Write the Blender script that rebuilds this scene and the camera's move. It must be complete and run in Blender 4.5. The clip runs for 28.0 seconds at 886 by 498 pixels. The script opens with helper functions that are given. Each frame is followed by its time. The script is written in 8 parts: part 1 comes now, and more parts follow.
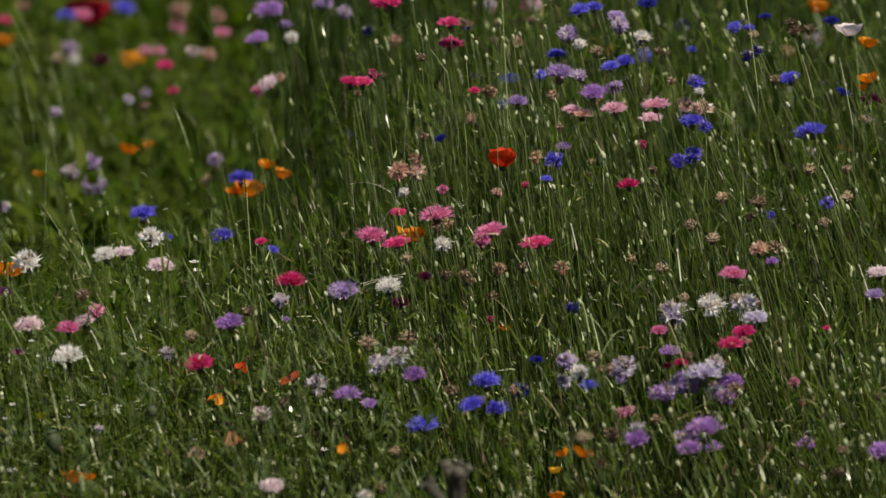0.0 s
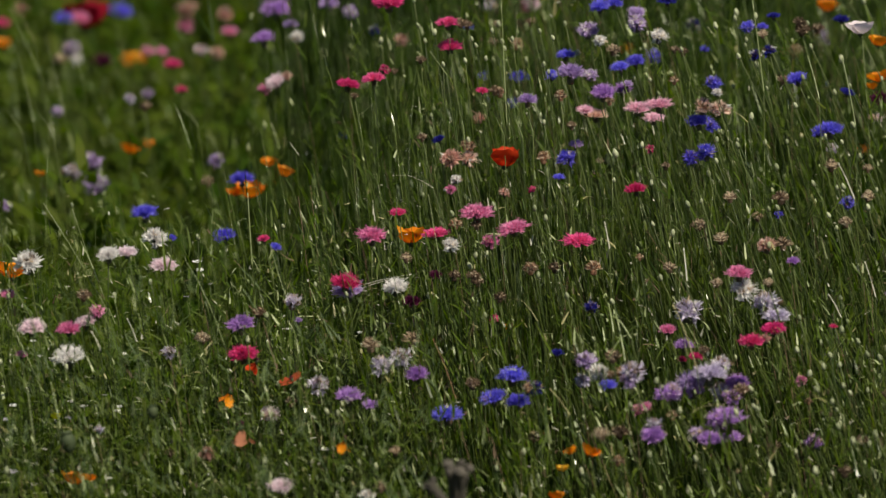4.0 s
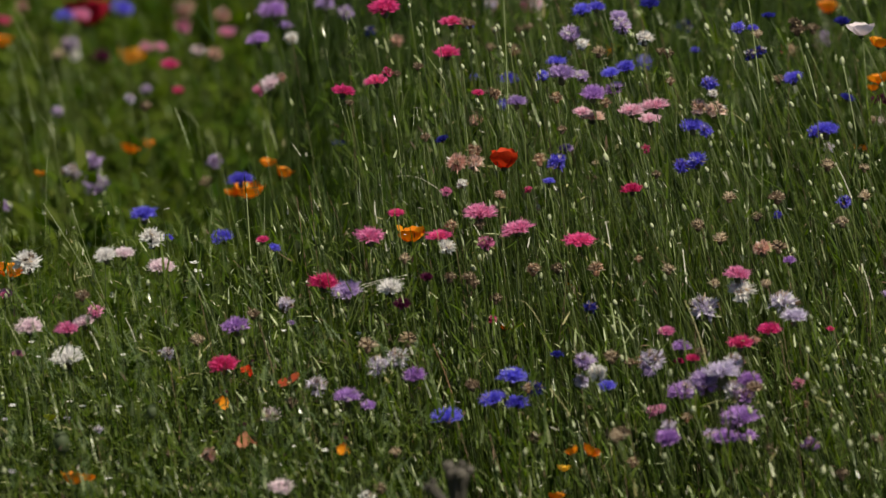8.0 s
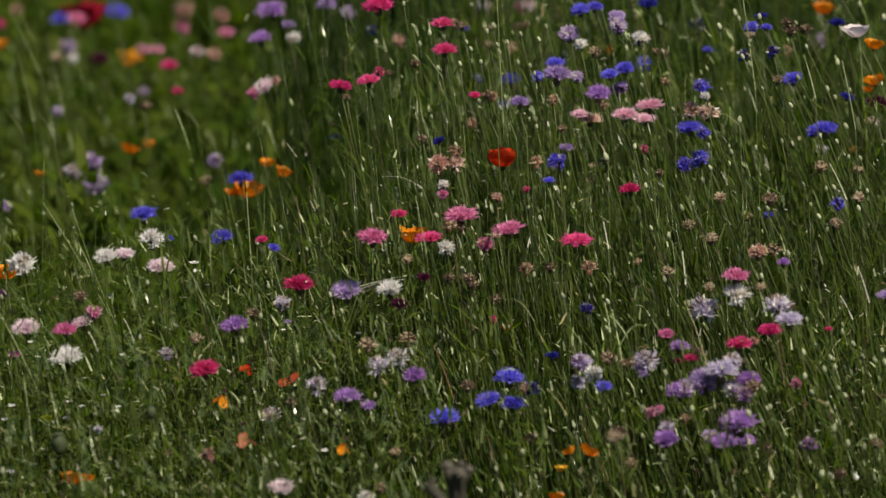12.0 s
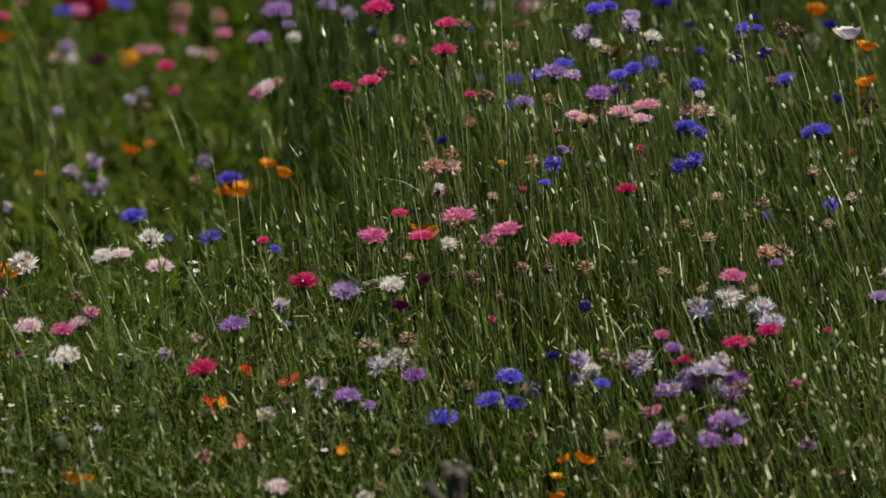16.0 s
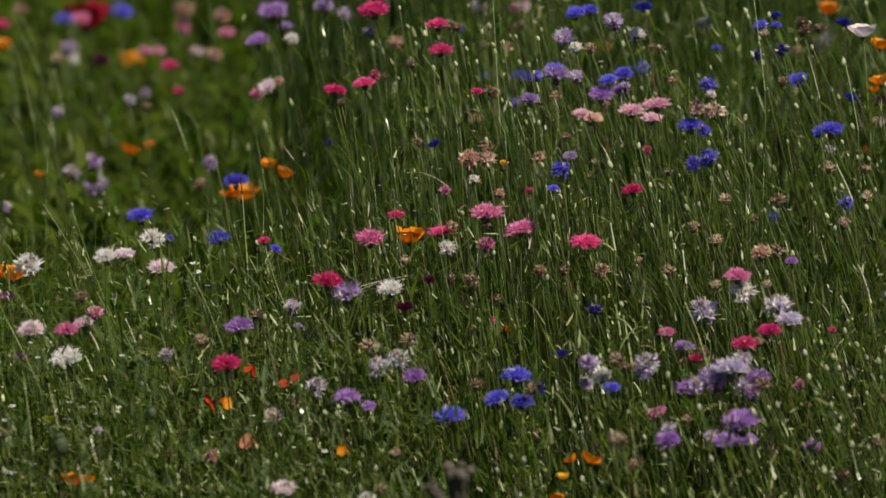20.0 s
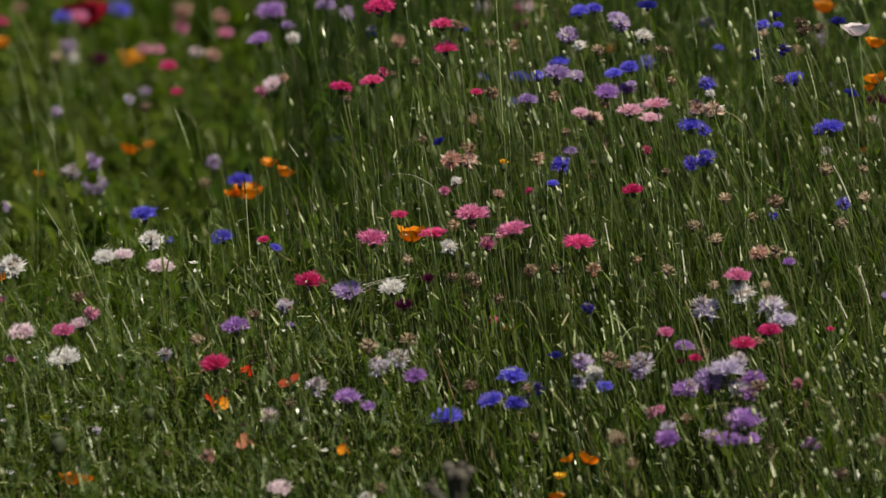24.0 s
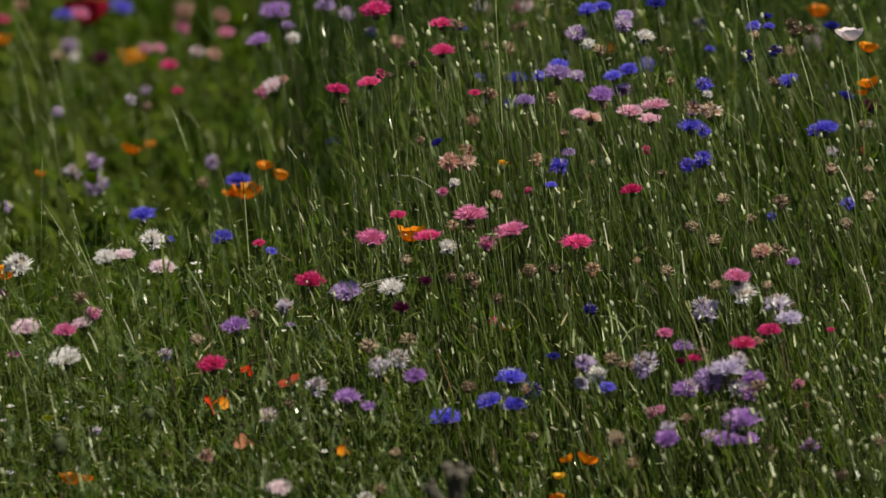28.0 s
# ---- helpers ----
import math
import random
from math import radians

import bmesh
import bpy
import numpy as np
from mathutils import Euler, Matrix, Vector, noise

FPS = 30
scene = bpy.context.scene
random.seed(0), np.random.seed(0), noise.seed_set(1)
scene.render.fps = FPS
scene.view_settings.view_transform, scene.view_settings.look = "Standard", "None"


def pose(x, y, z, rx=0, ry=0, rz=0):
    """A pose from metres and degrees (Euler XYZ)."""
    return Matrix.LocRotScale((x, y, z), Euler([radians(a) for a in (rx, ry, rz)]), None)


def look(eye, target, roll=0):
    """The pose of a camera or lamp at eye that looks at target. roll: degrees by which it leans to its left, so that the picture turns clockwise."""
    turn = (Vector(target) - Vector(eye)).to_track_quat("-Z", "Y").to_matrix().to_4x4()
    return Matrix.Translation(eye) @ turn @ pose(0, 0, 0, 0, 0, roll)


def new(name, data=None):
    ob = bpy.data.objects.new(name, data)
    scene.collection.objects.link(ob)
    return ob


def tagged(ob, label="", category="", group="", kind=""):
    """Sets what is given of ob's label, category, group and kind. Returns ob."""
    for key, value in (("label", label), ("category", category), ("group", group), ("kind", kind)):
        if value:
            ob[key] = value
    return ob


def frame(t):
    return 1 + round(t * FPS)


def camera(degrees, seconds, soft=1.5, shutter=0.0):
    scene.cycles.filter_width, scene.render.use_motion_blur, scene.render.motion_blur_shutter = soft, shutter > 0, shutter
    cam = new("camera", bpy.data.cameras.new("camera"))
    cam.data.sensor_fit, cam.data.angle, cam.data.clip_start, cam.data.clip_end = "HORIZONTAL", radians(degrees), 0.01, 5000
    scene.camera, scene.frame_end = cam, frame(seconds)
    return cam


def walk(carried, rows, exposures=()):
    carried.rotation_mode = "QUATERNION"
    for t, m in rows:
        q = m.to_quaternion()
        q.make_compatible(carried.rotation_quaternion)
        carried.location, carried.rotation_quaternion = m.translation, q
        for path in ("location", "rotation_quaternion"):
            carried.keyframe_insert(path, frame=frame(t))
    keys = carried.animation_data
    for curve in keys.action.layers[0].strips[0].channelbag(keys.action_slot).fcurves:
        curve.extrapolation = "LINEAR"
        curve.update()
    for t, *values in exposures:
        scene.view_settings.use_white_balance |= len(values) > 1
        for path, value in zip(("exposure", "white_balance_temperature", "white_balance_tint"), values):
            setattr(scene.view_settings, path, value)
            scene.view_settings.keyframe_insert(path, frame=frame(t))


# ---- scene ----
# A wild-flower meadow seen through a long lens from a stand; the stems sway in the wind.
LENS = 8.0
EYE = (0.0, -7.133, 2.818)
AIM = (0.0, 0.0, 0.5)
cam = camera(LENS, 28.0, soft=1.45)
cam.data.dof.use_dof = True
cam.data.dof.focus_distance = 7.44
cam.data.dof.aperture_fstop = 4.2
walk(cam, [(0, look(EYE, AIM)), (28, look(EYE, AIM))], exposures=[(0, 0.12), (28, 0.12)])

# ---- light ----
SUN_UP, SUN_ROUND = 60.0, 132.0  # degrees above the horizon; degrees from +y towards +x
world = bpy.data.worlds.new("sky")
scene.world = world
world.use_nodes = True
sky = world.node_tree.nodes.new("ShaderNodeTexSky")
sky.sky_type, sky.sun_disc = "NISHITA", False
sky.sun_elevation, sky.sun_rotation = radians(SUN_UP), radians(SUN_ROUND)
background = world.node_tree.nodes["Background"]
background.inputs["Strength"].default_value = 0.044
world.node_tree.links.new(sky.outputs["Color"], background.inputs["Color"])
sun = new("sun", bpy.data.lights.new("sun", "SUN"))
sun.data.energy, sun.data.angle, sun.data.color = 4.82, radians(0.5), (1.0, 0.925, 0.73)
sun_way = Vector((math.sin(radians(SUN_ROUND)) * math.cos(radians(SUN_UP)), math.cos(radians(SUN_ROUND)) * math.cos(radians(SUN_UP)), math.sin(radians(SUN_UP))))
sun.matrix_world = look(sun_way * 20, (0, 0, 0))


# ---- materials ----
def leafy(name, low, high, rough, through_light, source, scale=60.0, gloss=0.5, bump=0.15, warm=(1, 1, 1), dry=None):
    """A plant surface: two tones mixed by a random value and a noise, with some light let through and, if asked for, dry patches."""
    m = bpy.data.materials.new(name)
    m.use_nodes = True
    n, l = m.node_tree.nodes, m.node_tree.links
    skin = n["Principled BSDF"]
    skin.inputs["Roughness"].default_value = rough
    skin.inputs["Specular IOR Level"].default_value = gloss
    pick = n.new("ShaderNodeObjectInfo") if source == "object" else n.new("ShaderNodeNewGeometry")
    value = pick.outputs["Random"] if source == "object" else pick.outputs["Random Per Island"]
    where = n.new("ShaderNodeTexCoord")
    grain = n.new("ShaderNodeTexNoise")
    grain.inputs["Scale"].default_value, grain.inputs["Detail"].default_value = scale, 4.0
    l.new(where.outputs["Object"], grain.inputs["Vector"])
    add = n.new("ShaderNodeMath")
    add.operation = "MULTIPLY_ADD"
    add.inputs[1].default_value = 0.75
    l.new(value, add.inputs[0])
    small = n.new("ShaderNodeMath")
    small.operation = "MULTIPLY"
    small.inputs[1].default_value = 0.4
    l.new(grain.outputs["Fac"], small.inputs[0])
    l.new(small.outputs[0], add.inputs[2])
    ramp = n.new("ShaderNodeValToRGB")
    ramp.color_ramp.elements[0].color, ramp.color_ramp.elements[1].color = (*low, 1), (*high, 1)
    ramp.color_ramp.elements[0].position, ramp.color_ramp.elements[1].position = 0.1, 0.95
    l.new(add.outputs[0], ramp.inputs["Fac"])
    colour = ramp.outputs["Color"]
    if dry:
        spread, worn, edge = n.new("ShaderNodeTexNoise"), n.new("ShaderNodeMix"), n.new("ShaderNodeMapRange")
        spread.inputs["Scale"].default_value, spread.inputs["Detail"].default_value = 14.0, 3.0
        edge.inputs["From Min"].default_value, edge.inputs["From Max"].default_value, edge.inputs["To Max"].default_value = 0.49, 0.68, 0.62
        worn.data_type = "RGBA"
        worn.inputs["B"].default_value = (*dry, 1)
        l.new(where.outputs["Object"], spread.inputs["Vector"])
        l.new(spread.outputs["Fac"], edge.inputs["Value"])
        l.new(edge.outputs["Result"], worn.inputs["Factor"])
        l.new(colour, worn.inputs["A"])
        colour = worn.outputs["Result"]
    l.new(colour, skin.inputs["Base Color"])
    if bump:
        relief = n.new("ShaderNodeBump")
        relief.inputs["Strength"].default_value, relief.inputs["Distance"].default_value = bump, 0.001
        l.new(grain.outputs["Fac"], relief.inputs["Height"])
        l.new(relief.outputs["Normal"], skin.inputs["Normal"])
    if through_light:
        glow = n.new("ShaderNodeBsdfTranslucent")
        tint = n.new("ShaderNodeMix")
        tint.data_type, tint.blend_type = "RGBA", "MULTIPLY"
        tint.inputs["Factor"].default_value = 1.0
        tint.inputs["B"].default_value = (*warm, 1)
        l.new(colour, tint.inputs["A"])
        l.new(tint.outputs["Result"], glow.inputs["Color"])
        mix = n.new("ShaderNodeMixShader")
        mix.inputs["Fac"].default_value = through_light
        l.new(skin.outputs[0], mix.inputs[1])
        l.new(glow.outputs[0], mix.inputs[2])
        l.new(mix.outputs[0], n["Material Output"].inputs["Surface"])
    return m


PETALS = {
    "blue": ((0.12, 0.09, 0.66), (0.27, 0.25, 0.91)), "dkblue": ((0.02, 0.02, 0.22), (0.05, 0.05, 0.42)),
    "purple": ((0.41, 0.19, 0.58), (0.63, 0.40, 0.80)), "lavender": ((0.46, 0.31, 0.64), (0.68, 0.54, 0.82)),
    "palelavender": ((0.58, 0.50, 0.72), (0.80, 0.74, 0.88)), "pink": ((0.72, 0.18, 0.43), (0.90, 0.44, 0.66)), "rose": ((0.82, 0.40, 0.57), (0.93, 0.72, 0.82)), "brick": ((0.42, 0.06, 0.025), (0.60, 0.12, 0.05)),
    "hotpink": ((0.68, 0.03, 0.24), (0.90, 0.17, 0.43)), "crimson": ((0.60, 0.022, 0.16), (0.82, 0.10, 0.33)),
    "palepink": ((0.84, 0.64, 0.73), (0.92, 0.83, 0.88)), "salmon": ((0.66, 0.35, 0.31), (0.82, 0.55, 0.47)),
    "palesalmon": ((0.84, 0.55, 0.48), (0.92, 0.74, 0.66)), "white": ((0.84, 0.81, 0.80), (0.92, 0.90, 0.90)),
    "maroon": ((0.05, 0.006, 0.03), (0.13, 0.015, 0.07)), "orange": ((0.86, 0.22, 0.004), (0.93, 0.37, 0.012)),
    "yellow": ((0.85, 0.38, 0.01), (0.90, 0.50, 0.03)), "red": ((0.66, 0.03, 0.008), (0.80, 0.07, 0.015)), "deepred": ((0.28, 0.004, 0.018), (0.40, 0.008, 0.035)),
    "lime": ((0.36, 0.40, 0.008), (0.52, 0.55, 0.02)), "tan": ((0.50, 0.37, 0.25), (0.80, 0.66, 0.49)), "brown": ((0.06, 0.04, 0.026), (0.24, 0.16, 0.11)),
    "charcoal": ((0.040, 0.036, 0.032), (0.18, 0.16, 0.135)), "rust": ((0.26, 0.12, 0.07), (0.52, 0.29, 0.19)), "terracotta": ((0.46, 0.16, 0.09), (0.64, 0.28, 0.17)), "green": ((0.06, 0.085, 0.04), (0.13, 0.165, 0.085)),
}
PETAL = {k: leafy("petal_" + k, a, b, 0.55, 0.42, "object", 260.0, 0.25) for k, (a, b) in PETALS.items()}
STEM = leafy("stem_green", (0.016, 0.030, 0.006), (0.086, 0.110, 0.028), 0.42, 0.0, "object", 45.0, 0.3, 0.8)
LEAF = leafy("leaf_green", (0.06, 0.095, 0.016), (0.12, 0.16, 0.035), 0.52, 0.4, "object", 170.0, 0.35, 0.6, (1.9, 1.8, 0.6))
CALYX = leafy("calyx_scales", (0.035, 0.035, 0.018), (0.12, 0.115, 0.06), 0.5, 0.0, "object", 500.0, 0.4, 0.5)
BUD = leafy("bud_pale", (0.17, 0.20, 0.10), (0.46, 0.48, 0.31), 0.40, 0.0, "object", 500.0, 0.5, 0.4)
DRYSTEM = leafy("dry_straw", (0.20, 0.18, 0.07), (0.42, 0.38, 0.19), 0.45, 0.1, "island", 80.0, 0.5)
SWARD = leafy("meadow_green", (0.013, 0.036, 0.0013), (0.106, 0.164, 0.013), 0.38, 0.44, "island", 190.0, 0.42, 0.7, (1.6, 1.8, 0.36), (0.125, 0.140, 0.016))
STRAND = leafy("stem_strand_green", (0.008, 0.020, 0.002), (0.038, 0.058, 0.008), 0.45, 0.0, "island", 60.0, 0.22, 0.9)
LOWLEAF = leafy("low_leaf_green", (0.014, 0.040, 0.0016), (0.076, 0.120, 0.006), 0.62, 0.38, "island", 50.0, 0.12, 0.15, (1.75, 1.95, 0.3), (0.095, 0.105, 0.014))
GLINT = leafy("glossy_stem_green", (0.040, 0.065, 0.012), (0.12, 0.16, 0.04), 0.25, 0.0, "island", 120.0, 0.9, 0.6)
# leaf green darkened to stand for the shade inside the tall stand
SHADELEAF = leafy("shaded_tall_leaf_green", (0.007, 0.019, 0.0015), (0.030, 0.055, 0.006), 0.5, 0.22, "island", 50.0, 0.2, 0.15, (1.6, 1.8, 0.4))
# lit copy of the leaf green, for blades painted as sun glints
SUNLEAF = leafy("sunlit_leaf_green", (0.10, 0.14, 0.04), (0.26, 0.30, 0.13), 0.35, 0.3, "island", 120.0, 0.6, 0.4)
# whitish tone of pale stalks, also painted on flecks as sun sparkle
STRAWGLINT = leafy("pale_straw_and_glint", (0.38, 0.36, 0.27), (0.74, 0.71, 0.62), 0.4, 0.2, "island", 300.0, 0.5, 0.2)
FROND = leafy("feathery_grey_green", (0.055, 0.095, 0.035), (0.15, 0.20, 0.09), 0.5, 0.3, "island", 80.0, 0.3, 0.3)
# pale tone of the tiny buds; on blades it paints sun glints
BUDGLINT = leafy("small_bud_and_glint_pale", (0.16, 0.22, 0.07), (0.50, 0.54, 0.31), 0.40, 0.0, "island", 500.0, 0.5, 0.4)
STALKTONE = {"tan": DRYSTEM, "pale": STRAWGLINT, "green": leafy("pale_stalk", (0.16, 0.20, 0.07), (0.26, 0.30, 0.13), 0.35, 0.0, "object", 90.0, 0.7), "brown": PETAL["brown"], "rust": PETAL["rust"]}
SOIL = leafy("soil", (0.022, 0.018, 0.011), (0.036, 0.048, 0.016), 0.9, 0.0, "object", 9.0, 0.2, 0.8)


# ---- building tools ----
def mesh_of(name, verts, faces, material, smooth=True):
    me = bpy.data.meshes.new(name)
    me.from_pydata([tuple(v) for v in verts], [], faces)
    for m in material if isinstance(material, (list, tuple)) else (material,):
        me.materials.append(m)
    if smooth:
        me.polygons.foreach_set("use_smooth", [True] * len(me.polygons))
    me.update()
    return me


def part(name, me, parent, m=None, label=""):
    ob = new(name, me)
    ob.parent = parent
    if m is not None:
        ob.matrix_basis = m
    return tagged(ob, label)


CACHE = {}


def cached(key, build):
    if key not in CACHE:
        CACHE[key] = build()
    return CACHE[key]


def turned(spin, rise):
    """A turn that lays +z out to azimuth spin and elevation rise, in degrees."""
    return Euler((0, radians(90 - rise), 0)).to_matrix().to_4x4().copy() if spin is None else Matrix.Rotation(radians(spin), 4, "Z") @ Matrix.Rotation(radians(90 - rise), 4, "Y")


def tube(path, radii, sides=5):
    verts, faces = [], []
    for i, (p, r) in enumerate(zip(path, radii)):
        for k in range(sides):
            a = 2 * math.pi * k / sides
            verts.append((p[0] + r * math.cos(a), p[1] + r * math.sin(a), p[2]))
        if i:
            b = (i - 1) * sides
            for k in range(sides):
                j = (k + 1) % sides
                faces.append((b + k, b + j, b + sides + j, b + sides + k))
    faces.append(tuple(range(len(verts) - sides, len(verts))))
    return verts, faces


def lathe(profile, sides, wobble=0.0, rng=None):
    """A body of revolution about z from rows (radius, height)."""
    verts, faces = [], []
    for i, (r, z) in enumerate(profile):
        for k in range(sides):
            a = 2 * math.pi * (k + 0.5 * (i % 2)) / sides
            q = r * (1 + (rng.uniform(-wobble, wobble) if rng else 0))
            verts.append((q * math.cos(a), q * math.sin(a), z))
        if i:
            b = (i - 1) * sides
            for k in range(sides):
                j = (k + 1) % sides
                faces.append((b + k, b + j, b + sides + j, b + sides + k))
    faces.append(tuple(reversed(range(sides))))
    faces.append(tuple(range(len(verts) - sides, len(verts))))
    return verts, faces


def trumpet(rng, length, mouth, ragged=0.12, notch=0.76, wide=0.62):
    """One floret: a narrow tube along +z that opens into six pointed lobes."""
    verts, faces, n = [], [], 6
    for r, z in ((0.14, 0), (0.26, 0.45)):
        verts += [(mouth * r * math.cos(2 * math.pi * k / n), mouth * r * math.sin(2 * math.pi * k / n), length * z) for k in range(n)]
    for k in range(n):
        a = 2 * math.pi * k / n
        q = 1 + rng.uniform(-ragged, ragged)
        verts.append((mouth * wide * q * math.cos(a), mouth * wide * q * math.sin(a), length * notch * q))
    for k in range(n):
        a = 2 * math.pi * (k + 0.5) / n
        q = 1 + rng.uniform(-ragged, ragged)
        verts.append((mouth * q * math.cos(a), mouth * q * math.sin(a), length * (1 + rng.uniform(-ragged, ragged))))
    for k in range(n):
        j = (k + 1) % n
        faces += [(k, j, n + j, n + k), (n + k, n + j, 2 * n + j, 2 * n + k), (2 * n + k, 2 * n + j, 3 * n + k)]
    return verts, faces


def join(pieces):
    verts, faces = [], []
    for m, (v, f) in pieces:
        b = len(verts)
        verts += [tuple(m @ Vector(p)) for p in v]
        faces += [tuple(b + i for i in q) for q in f]
    return verts, faces


def calyx_mesh(material, variant, short=False):
    """The scaly egg under a flower head: 0.28 wide and 0.34 high for a head one wide, its rim at z = 0."""
    rng = random.Random(variant)
    rings = [(0.03, -0.30), (0.07, -0.29)]
    for z, r in ((-0.25, 0.105), (-0.19, 0.122), (-0.13, 0.120), (-0.07, 0.105), (-0.02, 0.090)):
        rings += [(r * 1.08, z), (r * 0.93, z + 0.012)]
    if short:
        rings = [(0.025, -0.17), (0.07, -0.16), (0.10, -0.11), (0.105, -0.05), (0.085, 0.0)]
    body = lathe(rings, 9, 0.07, rng)
    return mesh_of("calyx", *body, material, False)


def leaf_mesh(length, width, droop, material):
    verts, faces = [], []
    for i in range(6):
        s = i / 5
        w = width * math.sin(math.pi * (0.12 + 0.88 * s)) ** 0.8 / 2 if i < 5 else 0.0002
        x, z = length * s * (0.55 + 0.25 * s * droop), length * (0.85 * s - 0.45 * droop * s * s)
        verts += [(x, -w, z + w * 0.5), (x, 0, z), (x, w, z + w * 0.5)]
        if i:
            b = 3 * (i - 1)
            faces += [(b, b + 1, b + 4, b + 3), (b + 1, b + 2, b + 5, b + 4)]
    return mesh_of("leaf", verts, faces, material)


FALLING = []  # petals that the wind takes
SWAYING = []  # thing, foot, head, name of its breeze, share of it
RNG = random.Random(11)


def plant(name, head, breeze, thick, label, category, group, leaves=2, gain=1.0, material=None):
    """An Empty at the plant's foot with a curved stem and narrow leaves; returns it and the head's place in its space."""
    head = Vector(head)
    slant = 0.06 + 0.16 * max(0.0, min(1.0, (head.x - 0.02) / 0.3))
    foot = Vector((head.x + head.z * RNG.uniform(slant, 2.2 * slant), head.y + head.z * RNG.uniform(-0.08, 0.08), -0.006))
    root = tagged(new(name), label, category, group)
    root.empty_display_size = 0.02
    root.matrix_basis = Matrix.Translation(foot)
    top = head - foot
    bow = Vector((RNG.uniform(-0.01, 0.02), RNG.uniform(-0.02, 0.02), 0)) * 1.2
    path = []
    for i in range(9):
        s = i / 8
        path.append(top * s + bow * math.sin(math.pi * s) + Vector((0.004 * math.sin(9 * s + head.x * 40), 0.004 * math.cos(7 * s + head.x * 30), 0)) * (1 - s) * s * 4)
    radii = [thick * (1.25 - 0.5 * i / 8) for i in range(9)]
    part("stem", mesh_of("stem", *tube(path, radii), material or STEM), root)
    for k in range(leaves):
        s = RNG.uniform(0.25, 0.85)
        i = int(s * 8)
        at = path[i].lerp(path[i + 1], s * 8 - i)
        me = cached(("leaf", RNG.randrange(6)), lambda: leaf_mesh(RNG.uniform(0.04, 0.085), RNG.uniform(0.002, 0.004), RNG.uniform(0, 0.8), LEAF))
        part("leaf", me, root, Matrix.Translation(at) @ Matrix.Rotation(RNG.uniform(0, 6.28), 4, "Z") @ Matrix.Scale(1.15 - 0.6 * s, 4))
    SWAYING.append((root, foot, head, breeze, gain))
    return root, top


def poise(top, size, tilt, sink, nod=12, back=0):
    """The pose and scale of a flower head on its stem."""
    return Matrix.Translation(top - Vector((0, 0, sink * size))) @ Matrix.Rotation(radians(tilt), 4, "Y") @ Matrix.Rotation(radians(RNG.uniform(-nod, nod * 0.55) - back), 4, "X") @ Matrix.Rotation(RNG.uniform(0, 6.28), 4, "Z") @ Matrix.Scale(size, 4)


WORDS = {"blue": "bright blue", "dkblue": "dark blue", "purple": "violet purple", "lavender": "soft lavender", "palelavender": "pale lilac", "pink": "candy pink", "rose": "light rose pink", "brick": "dull brick-red",
         "hotpink": "vivid magenta pink", "crimson": "deep crimson", "palepink": "very pale pink", "salmon": "faded salmon pink", "palesalmon": "pale salmon",
         "white": "creamy white", "maroon": "dark maroon", "orange": "glowing orange", "yellow": "golden yellow", "lime": "greenish yellow", "red": "scarlet red", "deepred": "dark blood-red", "tan": "straw tan",
         "brown": "dark brown", "charcoal": "grey-black", "rust": "rusty brown", "terracotta": "faded terracotta", "green": "grey-green", "pale": "bleached straw-white"}


def cornflower(colour, head, width, tilt, breeze, flat=1.0):
    size = 0.92 * width / 1000
    head = (head[0], head[1], head[2] - 0.13 * size)
    root, top = plant("cornflower", head, breeze, 0.00085, WORDS[colour] + " double cornflower on a thin green stem", "flower", WORDS[colour] + " cornflowers")
    cup = part("calyx", cached(("calyx", RNG.randrange(3)), lambda: calyx_mesh(CALYX, 3)), root, poise(top, size, tilt, 0.0) @ Matrix.Diagonal((1, 1, flat * (1.05 if colour in ("purple", "lavender", "palelavender", "white", "maroon") else 0.94 if colour in ("crimson", "pink", "blue") else 0.84), 1)), "scaly green calyx")
    pick = RNG.randrange(4)

    def heart():
        rng = random.Random("heart" + colour + str(pick))
        rows = [(40, 10, 0.47, 0.062), (40, 24, 0.46, 0.060), (34, 40, 0.42, 0.052), (26, 58, 0.37, 0.048), (12, 78, 0.34, 0.045)]
        bits = []
        for count, rise, length, mouth in rows:
            for k in range(count):
                bits.append((turned(360 * k / count + rng.uniform(-14, 14), rise + rng.uniform(-8, 8)), trumpet(rng, length * rng.uniform(0.72, 1.16), mouth, 0.28, 0.68)))
        return mesh_of("flower_heart", *join(bits), PETAL[colour])

    tagged(part("flower_heart", cached(("heart", colour, pick), heart), cup), "", "", "", "stuff")
    for k in range(10):
        me = cached(("mid", colour, k % 4), lambda: mesh_of("floret", *trumpet(random.Random(k + 40), 0.45, 0.095, 0.18), PETAL[colour]))
        part("floret", me, cup, turned(36 * k + RNG.uniform(-12, 12), RNG.uniform(30, 54)) @ Matrix.Scale(RNG.uniform(0.82, 1.02), 4))
    for k in range(14):
        me = cached(("ray", colour, k % 4), lambda: mesh_of("floret", *trumpet(random.Random(k), 0.50, 0.120, 0.16), PETAL[colour]))
        part("floret", me, cup, turned(25.7 * k + RNG.uniform(-8, 8), RNG.uniform(2, 30)) @ Matrix.Scale(RNG.uniform(0.74, 0.98), 4))
    return root


